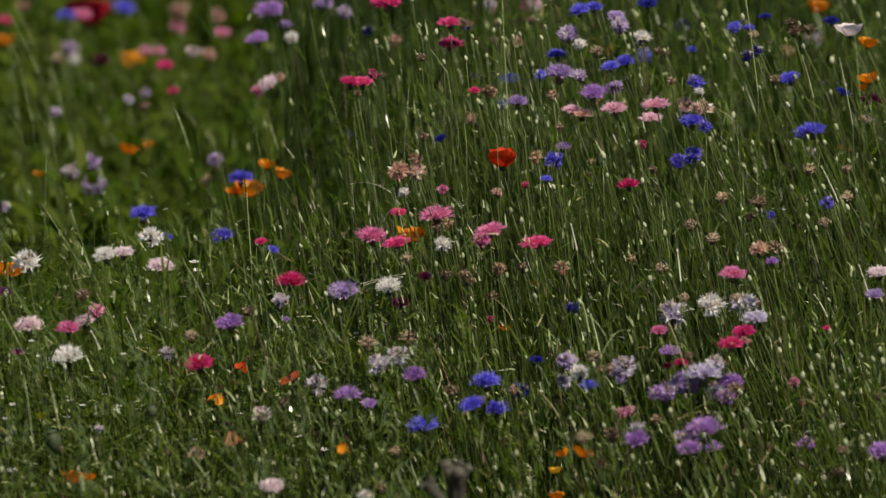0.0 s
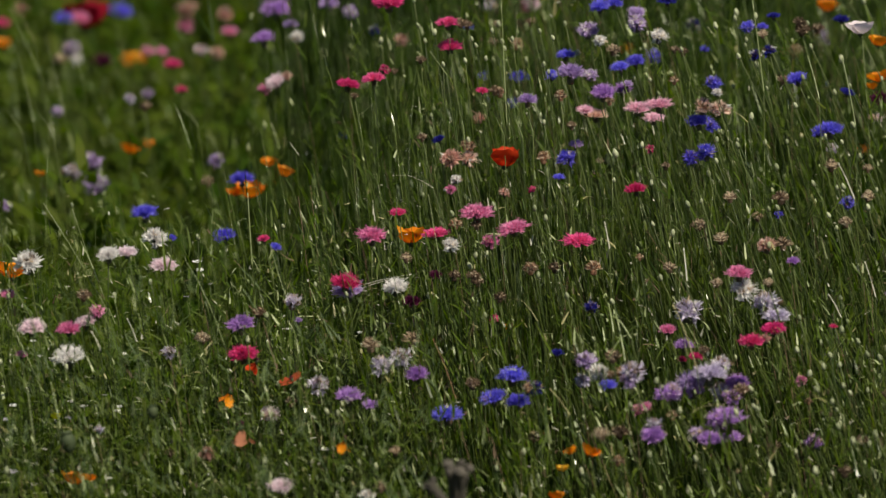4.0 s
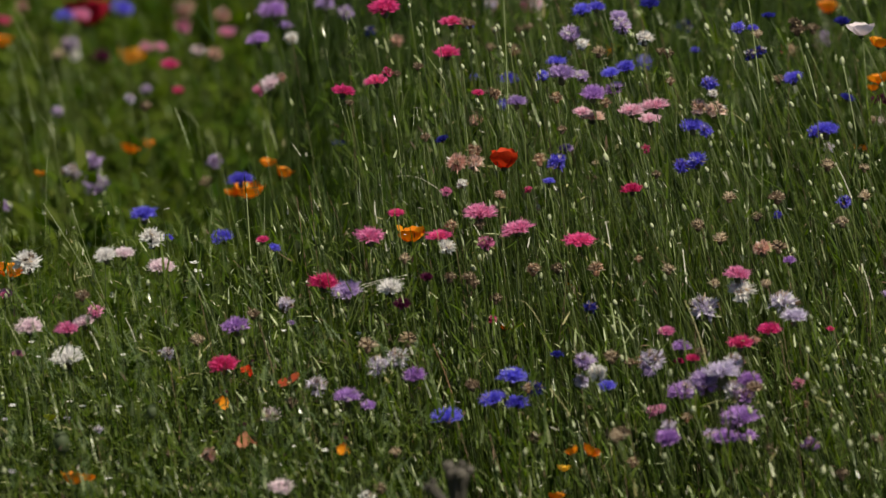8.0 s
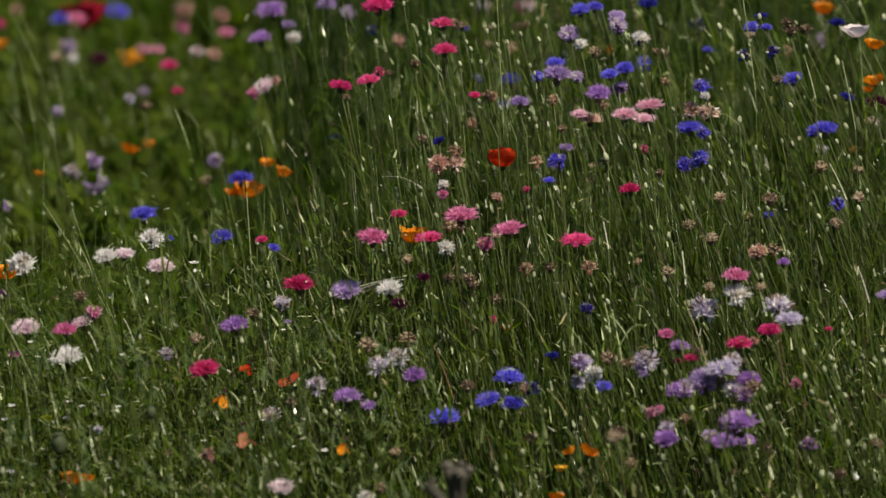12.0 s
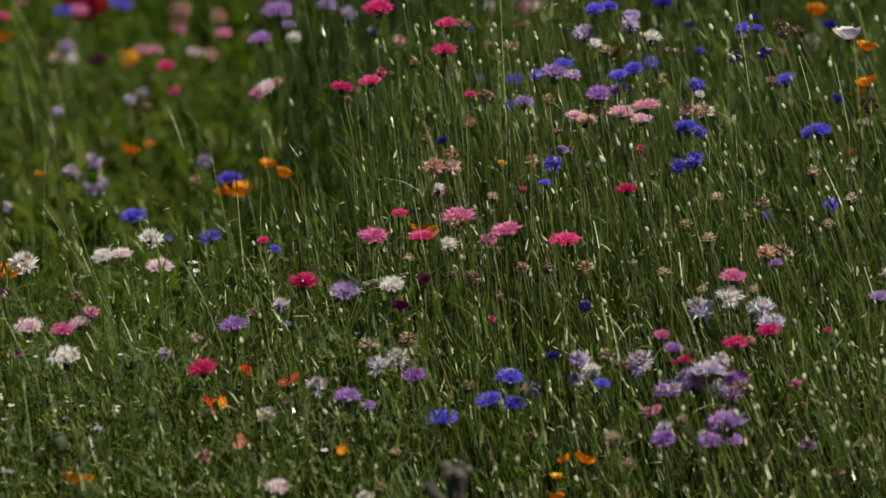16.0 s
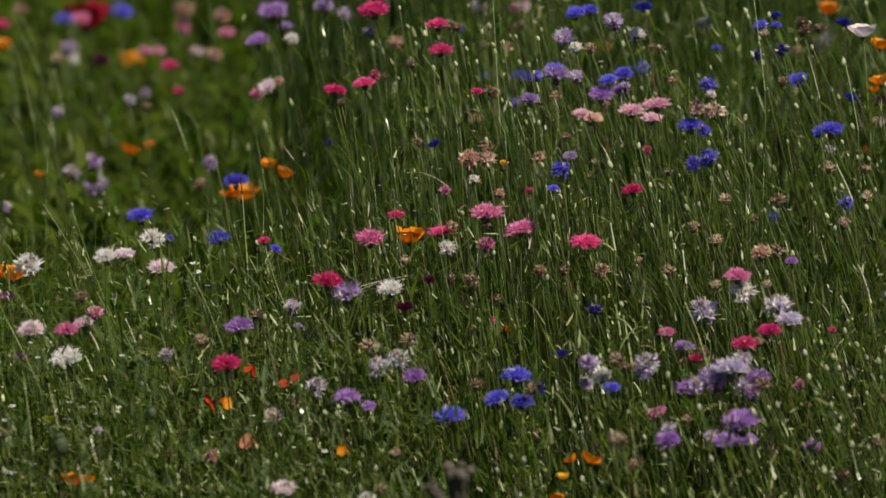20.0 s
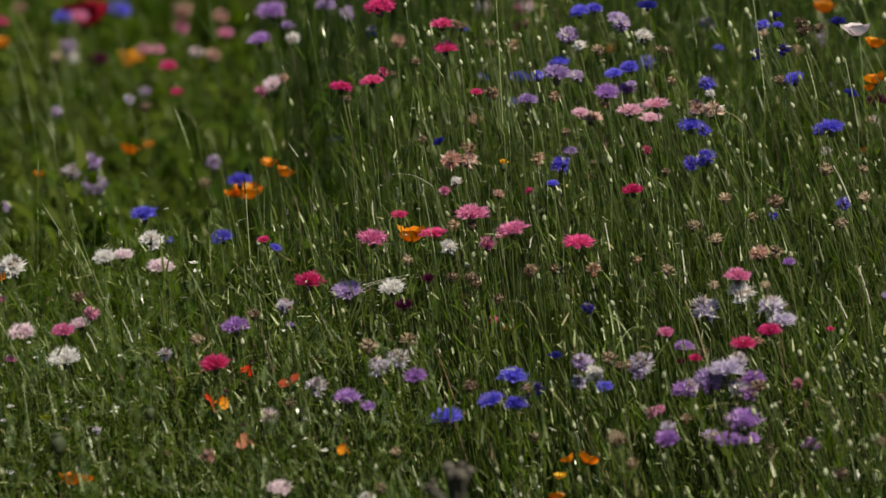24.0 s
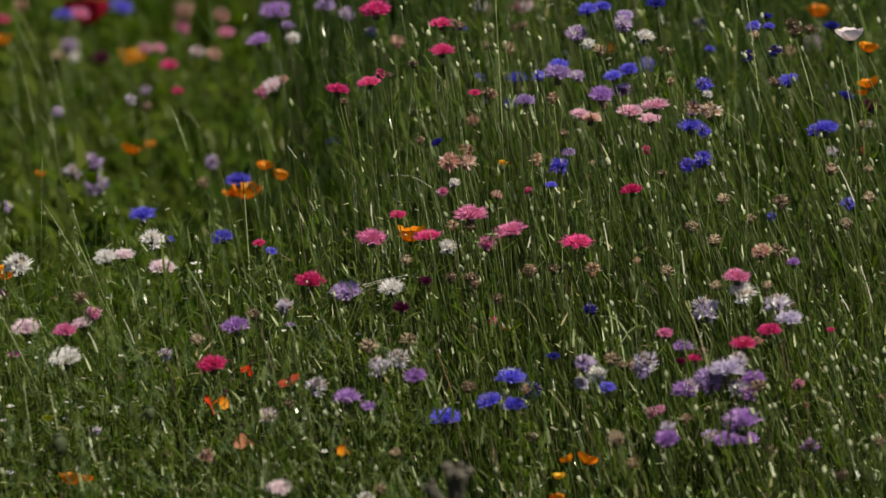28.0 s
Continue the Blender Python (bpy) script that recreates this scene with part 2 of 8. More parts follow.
def faded_cornflower(colour, head, width, tilt, breeze):
    size = width / 1000
    head = (head[0], head[1], head[2] - 0.05 * size)
    root, top = plant("faded_cornflower", head, breeze, 0.0008, WORDS[colour] + " cornflower fading with ragged loose florets", "flower", "fading cornflowers")
    cup = part("calyx", cached(("calyx", RNG.randrange(3)), lambda: calyx_mesh(CALYX, 5)), root, poise(top, size, tilt, 0.0), "scaly brownish calyx")
    pick = RNG.randrange(3)

    def heart():
        rng = random.Random("faded" + colour + str(pick))
        bits = []
        for k in range(90):
            rise = rng.uniform(5, 88)
            bits.append((turned(rng.uniform(0, 360), rise), trumpet(rng, rng.uniform(0.26, 0.44) * (1.0 - 0.28 * rise / 88), 0.095, 0.4, 0.7)))
        me = mesh_of("withered_heart", *join(bits), [PETAL[colour], PETAL["brown"], PETAL["tan"], PETAL["white"]])
        tones = [rng.choices((0, 1, 2, 3), (86, 5, 9, 0) if colour == "white" else (86, 5, 3, 6) if colour == "blue" else (62, 18, 10, 14 if "lavender" in colour else 4))[0] for b in bits for f in b[1][1]]
        me.polygons.foreach_set("material_index", [tones[i - i % 18] for i in range(len(tones))])
        return me

    tagged(part("withered_heart", cached(("fheart", colour, pick), heart), cup), "", "", "", "stuff")
    for k in range(12):
        me = cached(("fray", colour, k % 4), lambda: mesh_of("floret", *trumpet(random.Random(k + 9), 0.50, 0.19, 0.3), PETAL[colour]))
        part("floret", me, cup, turned(30 * k + RNG.uniform(-16, 16), RNG.uniform(-48, 24)) @ Matrix.Scale(RNG.uniform(0.45, 0.74), 4))
    return root


def spent_cornflower(colour, head, width, tilt, breeze):
    size = width / 1000
    root, top = plant("spent_cornflower", head, breeze, 0.0008, WORDS[colour] + " dried-out cornflower head with a curled papery tuft", "seed head", "spent cornflowers", 1)
    cup = part("calyx", cached(("dry", colour, RNG.randrange(2)), lambda: calyx_mesh(PETAL["brown" if colour == "tan" else colour], 7, True)), root, poise(top, size * 1.55, tilt, 0.0, 20), "dry calyx")

    def bristles():
        """A dense half-round tuft of short dry strands that curl over."""
        rng = random.Random("bristle" + colour)
        bits = []
        for k in range(96):
            w, q, c = rng.uniform(0.012, 0.022), rng.uniform(0.20, 0.33), rng.choice((-1, 1)) * rng.uniform(0.04, 0.12)
            strand = [(-w, 0, 0.06), (w, 0, 0.06), (w, c * 0.25, q * 0.55), (-w, c * 0.25, q * 0.55), (w * 0.9, c * 0.8, q * 0.88), (-w * 0.9, c * 0.8, q * 0.88), (w * 0.4, c * 1.7, q * 0.86), (-w * 0.4, c * 1.7, q * 0.86)]
            bits.append((turned(rng.uniform(0, 360), rng.uniform(4, 88)), (strand, [(0, 1, 2, 3), (3, 2, 4, 5), (5, 4, 6, 7)])))
        me = mesh_of("bristle_tuft", *join(bits), [PETAL[colour], PETAL["tan"], PETAL["brown"]], False)
        tones = [rng.choices((0, 1, 2), (4, 3, 5) if colour != "brown" else (6, 2, 4))[0] for b in bits]
        me.polygons.foreach_set("material_index", [tones[i // 3] for i in range(3 * len(tones))])
        return me

    tagged(part("bristle_tuft", cached(("bristle_tuft", colour), bristles), cup), "", "", "", "stuff")

    def curl(k):
        """A narrow dry strip that rolls over at its tip."""
        rng = random.Random("curl" + str(k))
        w, turn, verts = rng.uniform(0.034, 0.060), rng.uniform(0.7, 1.6) * rng.choice((-1, 1)), []
        y = z = 0.0
        for i in range(5):
            v = w * (0.6, 1.0, 0.9, 0.6, 0.15)[i]
            verts += [(-v, y, z), (v, y + 0.3 * v, z)]
            y, z = y + 0.09 * math.sin(turn * i * 0.7), z + 0.09 * math.cos(turn * i * 0.7)
        return mesh_of("bract", verts, [(2 * i, 2 * i + 1, 2 * i + 3, 2 * i + 2) for i in range(4)], PETAL[colour])

    for k in range(9):
        me = cached(("bract", colour, k % 5), lambda: curl(k % 5))
        part("bract", me, cup, turned(40 * k + RNG.uniform(-18, 18), RNG.uniform(-25, 60)) @ Matrix.Rotation(RNG.uniform(-1.2, 1.2), 4, "Z") @ Matrix.Scale(RNG.uniform(0.40, 0.70), 4))
    return root


def petal_mesh(material, wide, cup, seed):
    """A broad fan-shaped petal, one long, rising along +z and bowed outwards to +x."""
    rng = random.Random(seed)
    verts, faces, nu, nv = [], [], 7, 6
    for i in range(nv):
        s = i / (nv - 1)
        w = wide * (0.12 + 0.88 * s ** 0.6) * (1 - 0.25 * max(0, s - 0.75) / 0.25)
        for k in range(nu):
            q = (k / (nu - 1) - 0.5) * 2
            edge = 1 - 0.16 * q * q * s + 0.05 * math.sin(q * 7 + seed) * s
            bow = cup * math.sin(s * math.pi * 0.62) - 0.35 * cup * q * q * s
            verts.append((bow + rng.uniform(-0.015, 0.015), w * q * 0.5, s * edge))
        if i:
            b = (i - 1) * nu
            faces += [(b + k, b + k + 1, b + nu + k + 1, b + nu + k) for k in range(nu - 1)]
    return mesh_of("petal", verts, faces, material)


def poppy(name, colour, head, width, tilt, breeze, rise, wide, cup, label, group, petals=4):
    size = width / 1000
    head = (head[0], head[1], head[2] - 0.32 * size)
    root, top = plant(name, head, breeze, 0.0009, label, "flower", group, 2)
    heart = lathe([(0.02, -0.10), (0.09, -0.05), (0.10, 0.02), (0.07, 0.12), (0.02, 0.15)], 8)
    seat = part("flower_base", cached((name, "base", colour), lambda: mesh_of("flower_base", *heart, PETAL["green"])), root, poise(top, size, tilt, 0.0, 8 if rise > 40 else -18, 12 if rise > 40 else 0), "pale green flower base")

    def stamens():
        rng = random.Random(name)
        bits = [(turned(rng.uniform(0, 360), rng.uniform(45, 88)), tube([(0, 0, 0), (0, 0, 0.2), (0, 0, 0.26)], [0.008, 0.008, 0.022], 3)) for k in range(20)]
        return mesh_of("stamen_tuft", *join(bits), PETAL["yellow" if name == "cup_poppy" else "maroon"])

    tagged(part("stamen_tuft", cached((name, "stamens"), stamens), seat), "", "", "", "stuff")
    for k in range(petals):
        me = cached((name, colour, k % 2), lambda: petal_mesh(PETAL[colour], wide, cup, k))
        part("petal", me, seat, Matrix.Rotation(radians(360 / petals * k + RNG.uniform(-10, 10)), 4, "Z") @ Matrix.Rotation(radians(90 - rise + RNG.uniform(-8, 8)), 4, "Y") @ Matrix.Scale(0.72 * RNG.uniform(0.9, 1.08), 4))
    return root


def cup_poppy(colour, head, width, tilt, breeze):
    return poppy("cup_poppy", colour, head, width, tilt, breeze, 54, 1.35, 0.16, WORDS[colour] + " cup-shaped poppy with four silky petals", WORDS[colour] + " cup poppies")


def field_poppy(colour, head, width, tilt, breeze):
    return poppy("field_poppy", colour, head, width, tilt, breeze, 55, 1.45, 0.20, WORDS[colour] + " field poppy with crumpled petals", "field poppies")


def shedding_poppy(colour, head, width, tilt, breeze):
    root = poppy("cup_poppy", colour, head, width, tilt, breeze, 62, 1.3, 0.24, WORDS[colour] + " poppy that sheds its petals in the wind", "shedding poppies")
    FALLING.extend(o for o in root.children_recursive if o.name.startswith("petal"))
    return root


def open_poppy(colour, head, width, tilt, breeze):
    return poppy("open_poppy", colour, head, width, tilt, breeze, 14, 1.1, 0.10, WORDS[colour] + " poppy opened flat and going over", "open poppies")


def drooping_poppy(colour, head, width, tilt, breeze):
    return poppy("drooping_poppy", colour, head, width, tilt, breeze, -48, 0.85, 0.22, WORDS[colour] + " withered poppy with limp hanging petals", "withered poppies", 3)


def grass_stalk(colour, low, high, sag, thick, breeze):
    """A long bare stalk from low to high, which bows by sag; its foot stands in the ground."""
    low, high = Vector(low), Vector(high)
    step = high - low
    foot = low - step * (0.35 * low.z / max(0.05, step.length))
    foot = Vector((foot.x, low.y + 0.03, -0.006))
    root = tagged(new("grass_stalk"), WORDS[colour] + " bare grass stalk arching over the meadow", "grass stalk", "bare grass stalks")
    root.matrix_basis = Matrix.Translation(foot)
    rise = low - foot
    part("stem", mesh_of("stem", *tube([rise * s + Vector((0, 0.02 * math.sin(math.pi * s), 0)) for s in (0.0, 0.25, 0.5, 0.75, 1.0)], [0.0005] * 5), STEM), root)
    path = [low + step * (i / 8) + Vector((0, 0, sag * math.sin(math.pi * i / 8))) - foot for i in range(9)]
    part("stalk", mesh_of("stalk", *tube(path, [0.68 * thick * (1.1 - 0.05 * i) for i in range(9)]), STALKTONE[colour]), root)
    tip = step.normalized()
    part("tip", cached(("tip", colour), lambda: mesh_of("tip", *lathe([(0.1, -0.8), (0.4, -0.3), (0.35, 0.2), (0.05, 0.9)], 6), STALKTONE[colour])), root,
         Matrix.Translation(high - foot) @ tip.to_track_quat("Z", "Y").to_matrix().to_4x4() @ Matrix.Scale(thick * 2.6, 4))
    SWAYING.append((root, foot, high, breeze, 0.8))
    return root


def seed_pod(colour, head, width, tilt, breeze):
    size = width / 1000
    root, top = plant("seed_pod", head, breeze, 0.0011, WORDS[colour] + " ribbed poppy seed pod on a bare stalk", "seed pod", "poppy pods", 0)
    body = lathe([(0.05, -0.62), (0.22, -0.55), (0.40, -0.28), (0.46, 0.05), (0.40, 0.38), (0.26, 0.56), (0.24, 0.60)], 12, 0.05, random.Random(2))
    pod = part("pod", cached(("pod", colour), lambda: mesh_of("pod", *body, PETAL[colour])), root, poise(top, size, tilt, 0.0))
    crown = lathe([(0.20, 0.58), (0.36, 0.60), (0.38, 0.65), (0.05, 0.70)], 12)
    part("crown", cached(("crown", colour), lambda: mesh_of("crown", *crown, PETAL["green"])), pod, None, "dry flat pod crown")
    return root


def woolly_lobe(seed):
    """A lumpy knob, one across, with short hairs all over."""
    rng = random.Random(seed)
    rows = []
    for i in range(6):
        a = math.pi * (0.04 + 0.92 * i / 5)
        rows.append((0.5 * math.sin(a), -0.5 * math.cos(a)))
    bits = [(Matrix.Identity(4), lathe(rows, 9, 0.16, rng))]
    for k in range(90):
        w, q = rng.uniform(0.015, 0.03), rng.uniform(0.52, 0.68)
        bits.append((turned(rng.uniform(0, 360), rng.uniform(-50, 88)), ([(-w, 0, 0.4), (w, 0, 0.4), (rng.uniform(-0.05, 0.05), 0, q)], [(0, 1, 2)])))
    return join(bits)


def dark_seed_head(colour, head, width, tilt, breeze):
    size = width / 1000
    root, top = plant("dark_seed_head", head, breeze, 0.0014, WORDS[colour] + " withered seed head with a lumpy woolly crown", "seed head", "dark seed heads", 0)
    rings = [(0.05, -0.95), (0.15, -0.85), (0.18, -0.5), (0.20, -0.15), (0.25, 0.08), (0.27, 0.20), (0.18, 0.26)]
    verts, faces = lathe(rings, 18)
    verts = [(x * (1.0 - 0.16 * (k % 2)), y * (1.0 - 0.16 * (k % 2)), z) for k, (x, y, z) in enumerate(verts)]
    cup = part("ribbed_bell", cached(("bell", colour), lambda: mesh_of("ribbed_bell", verts, faces, PETAL[colour], False)), root, poise(top, size, tilt, 0.0, 10))
    for k in range(5):
        me = cached(("lobe", colour, k % 3), lambda: mesh_of("crown_lobe", *woolly_lobe(k % 3), PETAL["charcoal"], False))
        part("crown_lobe", me, cup, Matrix.Rotation(radians(72 * k + RNG.uniform(-9, 9)), 4, "Z") @ Matrix.Translation((0.25, 0, 0.26 + RNG.uniform(-0.03, 0.05))) @ Matrix.Diagonal((RNG.uniform(0.18, 0.28), RNG.uniform(0.18, 0.26), RNG.uniform(0.16, 0.26), 1)), "grey woolly lobe")
    return root


def small_flower(colour, head, width, tilt, breeze):
    size = 0.8 * width / 1000
    root, top = plant("small_flower", head, breeze, 0.0005, WORDS[colour] + " tiny four-petalled flower low in the grass", "flower", "tiny pale flowers", 1)
    eye = part("flower_centre", cached(("eye",), lambda: mesh_of("flower_centre", *lathe([(0.02, -0.12), (0.10, -0.02), (0.08, 0.05)], 6), PETAL["green"])), root, poise(top, size, tilt, 0.0, 20))
    me = cached(("tiny", colour), lambda: petal_mesh(PETAL[colour], 0.9, 0.1, 3))
    for k in range(5):
        part("petal", me, eye, Matrix.Rotation(radians(72 * k + RNG.uniform(-8, 8)), 4, "Z") @ Matrix.Rotation(radians(78), 4, "Y") @ Matrix.Scale(0.5, 4))
    return root


def flower_bud(head, width, breeze):
    size = width / 1000
    root, top = plant("cornflower_bud", head, breeze, 0.0007, "closed pale green cornflower bud on a wiry stem", "flower bud", "cornflower buds", 1)
    egg = lathe([(0.06, -0.75), (0.32, -0.62), (0.48, -0.25), (0.45, 0.15), (0.30, 0.52), (0.12, 0.75), (0.03, 0.8)], 8, 0.06, random.Random(4))
    part("bud", cached(("egg",), lambda: mesh_of("bud", *egg, BUD)), root, poise(top, size * 0.68, RNG.uniform(-28, 8), 0.0, 15))
    return root


# ---- ground ----
def ground_sheet():
    ticks = [math.copysign(0.5 * (math.exp(abs(k) * 0.28) - 1), k) for k in range(-26, 27)]
    verts = [(x, y + 1, 0.012 * noise.noise((x * 2, y * 2, 0)) - 0.012 if max(abs(x), abs(y)) < 8 else -0.012) for y in ticks for x in ticks]
    n = len(ticks)
    faces = [(r * n + c, r * n + c + 1, (r + 1) * n + c + 1, (r + 1) * n + c) for r in range(n - 1) for c in range(n - 1)]
    return tagged(new("ground", mesh_of("ground", verts, faces, SOIL)), "bare soil and thatch under the meadow plants", "ground", "", "structure")


ground_sheet()


# ---- the sward: stems, blades and low leaves that nobody could count ----
def canopy(x, y):
    """The height up to which the plain stems reach."""
    tall = 0.45 + 0.26 * (y + 0.66)
    tall = min(tall, 0.75) - max(0.0, y - 0.55) * (0.75 if x < 0.0 else 0.30)
    left = max(0.0, min(1.0, (-0.12 - x) / 0.12)) * max(0.0, min(1.0, (y + 0.05) / 0.4))
    return max(0.20, tall - 0.30 * left)


class Heap:
    """Loose triangles and quads gathered into one mesh."""

    def __init__(self):
        self.verts, self.faces, self.kinds = [], [], []

    def take(self, verts, faces, kind):
        b = len(self.verts)
        self.verts += verts
        self.faces += [tuple(b + i for i in f) for f in faces]
        self.kinds += [kind] * len(faces)


def stalk(rng, foot, height, lean, radius):
    """A wiry three-sided stem that bends over towards its tip."""
    path = []
    bend, sway, turn = rng.uniform(-0.9, 0.9), rng.uniform(0.001, 0.006), rng.uniform(0, 6.28)
    for i in range(5):
        s = i / 4
        foot = (foot[0] + sway * math.sin(turn + 2.4 * i), foot[1], foot[2])
        path.append((foot[0] + lean[0] * height * (s + bend * s * (1 - s)), foot[1] + lean[1] * height * (s - bend * s * (1 - s)), foot[2] + height * s))
    return path, tube(path, [radius * (1.2 - 0.5 * i / 4) for i in range(5)], 3)


def blade(rng, at, length, width, way, rise, droop):
    """A narrow grass-like leaf from at, in the heading way."""
    ux, uy = math.cos(way), math.sin(way)
    verts, faces = [], []
    for i in range(4):
        s = i / 3
        out, up = length * s * math.cos(rise), length * (s * math.sin(rise) - droop * s * s)
        w = width * (0.5, 0.5, 0.38, 0.04)[i]
        x, y, z = at[0] + ux * out, at[1] + uy * out, at[2] + up
        verts += [(x - uy * w, y + ux * w, z), (x + uy * w, y - ux * w, z + 0.3 * w)]
        if i:
            b = 2 * (i - 1)
            faces.append((b, b + 1, b + 3, b + 2))
    return verts, faces


EGG = lathe([(0.15, -0.8), (0.46, -0.3), (0.42, 0.25), (0.1, 0.8)], 6)


def sward_patches():
    rng = random.Random(21)
    heaps = {}
    for k in range(STALKS):
        x, y = rng.uniform(-0.76, 0.76), rng.uniform(-0.95, 1.6)
        if rng.random() < 0.5 * max(0, min(1, (-0.1 - x) / 0.2)) or (y > 0.05 and rng.random() < 0.91 * max(0, min(1, (0.02 - x) / 0.15))) or (y > 0.12 and rng.random() < 0.22):
            continue
        if noise.noise((x * 13, y * 4.5, 3.7)) < rng.uniform(-0.75, -0.05):  # gaps between the clumps
            continue
        cell = (int((x + 0.75) / 0.215), int((y + 0.96) / 0.3))
        heap = heaps.setdefault(cell, Heap())
        h = canopy(x, y) * rng.uniform(0.55, 1.0)
        lean = (rng.gauss(-0.10 - (0.10 if x > 0.12 or x < -0.15 else 0.0), 0.12), rng.gauss(0, 0.10))
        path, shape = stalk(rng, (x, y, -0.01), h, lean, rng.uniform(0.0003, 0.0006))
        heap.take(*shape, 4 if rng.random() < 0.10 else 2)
        for j in range(rng.randrange(2, 5)):  # long narrow leaves, bowed by the wind
            i = rng.randrange(1, 4)
            at = [a + (b - a) * rng.random() for a, b in zip(path[i], path[i + 1])]
            heap.take(*blade(rng, at, rng.uniform(0.028, 0.075), rng.uniform(0.0012, 0.0034), rng.gauss(3.1, 1.1), rng.uniform(0.85, 1.45), rng.uniform(-0.05, 0.35)), 0)
        for j in range(rng.randrange(5, 11)):
            s = 1.0 - 0.75 * rng.random() ** 1.4
            i = min(3, int(s * 4))
            at = [a + (b - a) * (s * 4 - i) for a, b in zip(path[i], path[i + 1])]
            # tone 1 gives short pale blades, highlights put in as colour
            tone = rng.choices((0, 1, 3, 4), (88, 5.5, 3, 3) if y > -0.1 else (84, 7, 5, 4))[0]
            long = rng.uniform(0.010, 0.042) if tone == 0 else rng.uniform(0.008, 0.022)
            heap.take(*blade(rng, at, long, rng.uniform(0.0010, 0.0036), rng.uniform(0, 6.28), rng.uniform(0.35, 1.4), rng.choice((-0.15, 0.0, 0.1, 0.3, 0.6))), tone)
        if rng.random() < (0.05 if x < 0.15 else 0.16):
            q = rng.uniform(0.0020, 0.0038)
            tip = path[-1]
            heap.take([(tip[0] + v[0] * q - 0.25 * v[2] * q, tip[1] + v[1] * q, tip[2] + 1.3 * v[2] * q) for v in EGG[0]], EGG[1], 1)
    for k in range(1000):  # feathery plants in the lower corner of the meadow
        x, y = rng.uniform(-0.74, -0.08), rng.uniform(-0.9, 0.12)
        heap = heaps.setdefault((int((x + 0.75) / 0.215), int((y + 0.96) / 0.3)), Heap())
        h = canopy(x, y) * rng.uniform(0.55, 0.98)
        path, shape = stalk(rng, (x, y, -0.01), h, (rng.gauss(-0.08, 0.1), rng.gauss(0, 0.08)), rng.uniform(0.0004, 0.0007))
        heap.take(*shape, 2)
        for j in range(12):
            s = rng.uniform(0.5, 1.0)
            i = min(3, int(s * 4))
            at = [a + (b - a) * (s * 4 - i) for a, b in zip(path[i], path[i + 1])]
            heap.take(*blade(rng, at, rng.uniform(0.008, 0.024), rng.uniform(0.0008, 0.0022), rng.uniform(0, 6.28), rng.uniform(0.0, 1.3), rng.uniform(0, 0.4)), 1 if rng.random() < 0.07 else 0)
    for k in range(360):  # slim upright stems of the tall stand, dark ones and a few that shine
        x, y = rng.uniform(-0.10, 0.40), rng.uniform(-0.02, 0.24)
        heap = heaps.setdefault((int((x + 0.75) / 0.215), int((y + 0.96) / 0.3)), Heap())
        slope = -0.05 - 0.25 * max(0.0, x)
        path, shape = stalk(rng, (x - slope * 0.3, y, -0.01), canopy(x, y) * rng.uniform(0.75, 1.03), (rng.gauss(slope, 0.10), rng.gauss(0, 0.05)), rng.uniform(0.0003, 0.0005))
        heap.take(*shape, rng.choice((2, 2, 2, 2, 2, 2, 2, 5)))
        for j in range(4):
            i = rng.randrange(1, 4)
            at = [a + (b - a) * rng.random() for a, b in zip(path[i], path[i + 1])]
            # the few pale blades here are glints given by colour
            heap.take(*blade(rng, at, rng.uniform(0.008, 0.024), rng.uniform(0.0008, 0.0018), rng.gauss(3.1, 0.8), rng.uniform(0.9, 1.45), rng.uniform(-0.1, 0.3)), rng.choice((0, 0, 0, 0, 0, 1, 7)))
    for k in range(420):  # short slanting leaves of the tall stand, the pale ones painted as glints
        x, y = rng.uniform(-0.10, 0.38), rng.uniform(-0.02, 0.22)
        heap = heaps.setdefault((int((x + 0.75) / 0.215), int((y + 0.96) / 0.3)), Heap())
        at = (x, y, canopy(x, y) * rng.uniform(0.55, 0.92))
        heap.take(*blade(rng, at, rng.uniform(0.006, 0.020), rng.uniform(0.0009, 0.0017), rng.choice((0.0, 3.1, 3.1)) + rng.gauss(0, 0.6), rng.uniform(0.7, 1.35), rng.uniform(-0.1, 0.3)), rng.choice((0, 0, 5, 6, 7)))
    for k in range(170):  # wiry glinting stems in the thick of the stand
        x, y = rng.gauss(0.16, 0.20), rng.uniform(-0.35, 0.40)
        heap = heaps.setdefault((int((x + 0.75) / 0.215), int((y + 0.96) / 0.3)), Heap())
        path, shape = stalk(rng, (x, y, -0.01), canopy(x, y) * rng.uniform(0.85, 1.06), (rng.gauss(-0.10, 0.07), rng.gauss(0, 0.05)), rng.uniform(0.0003, 0.0005))
        heap.take(*shape, 5)
        for j in range(3):
            at = path[rng.randrange(2, 5)]
            heap.take(*blade(rng, at, rng.uniform(0.010, 0.026), rng.uniform(0.0008, 0.0016), rng.gauss(3.1, 1.0), rng.uniform(0.9, 1.45), rng.uniform(0, 0.2)), rng.choice((0, 1, 5)))
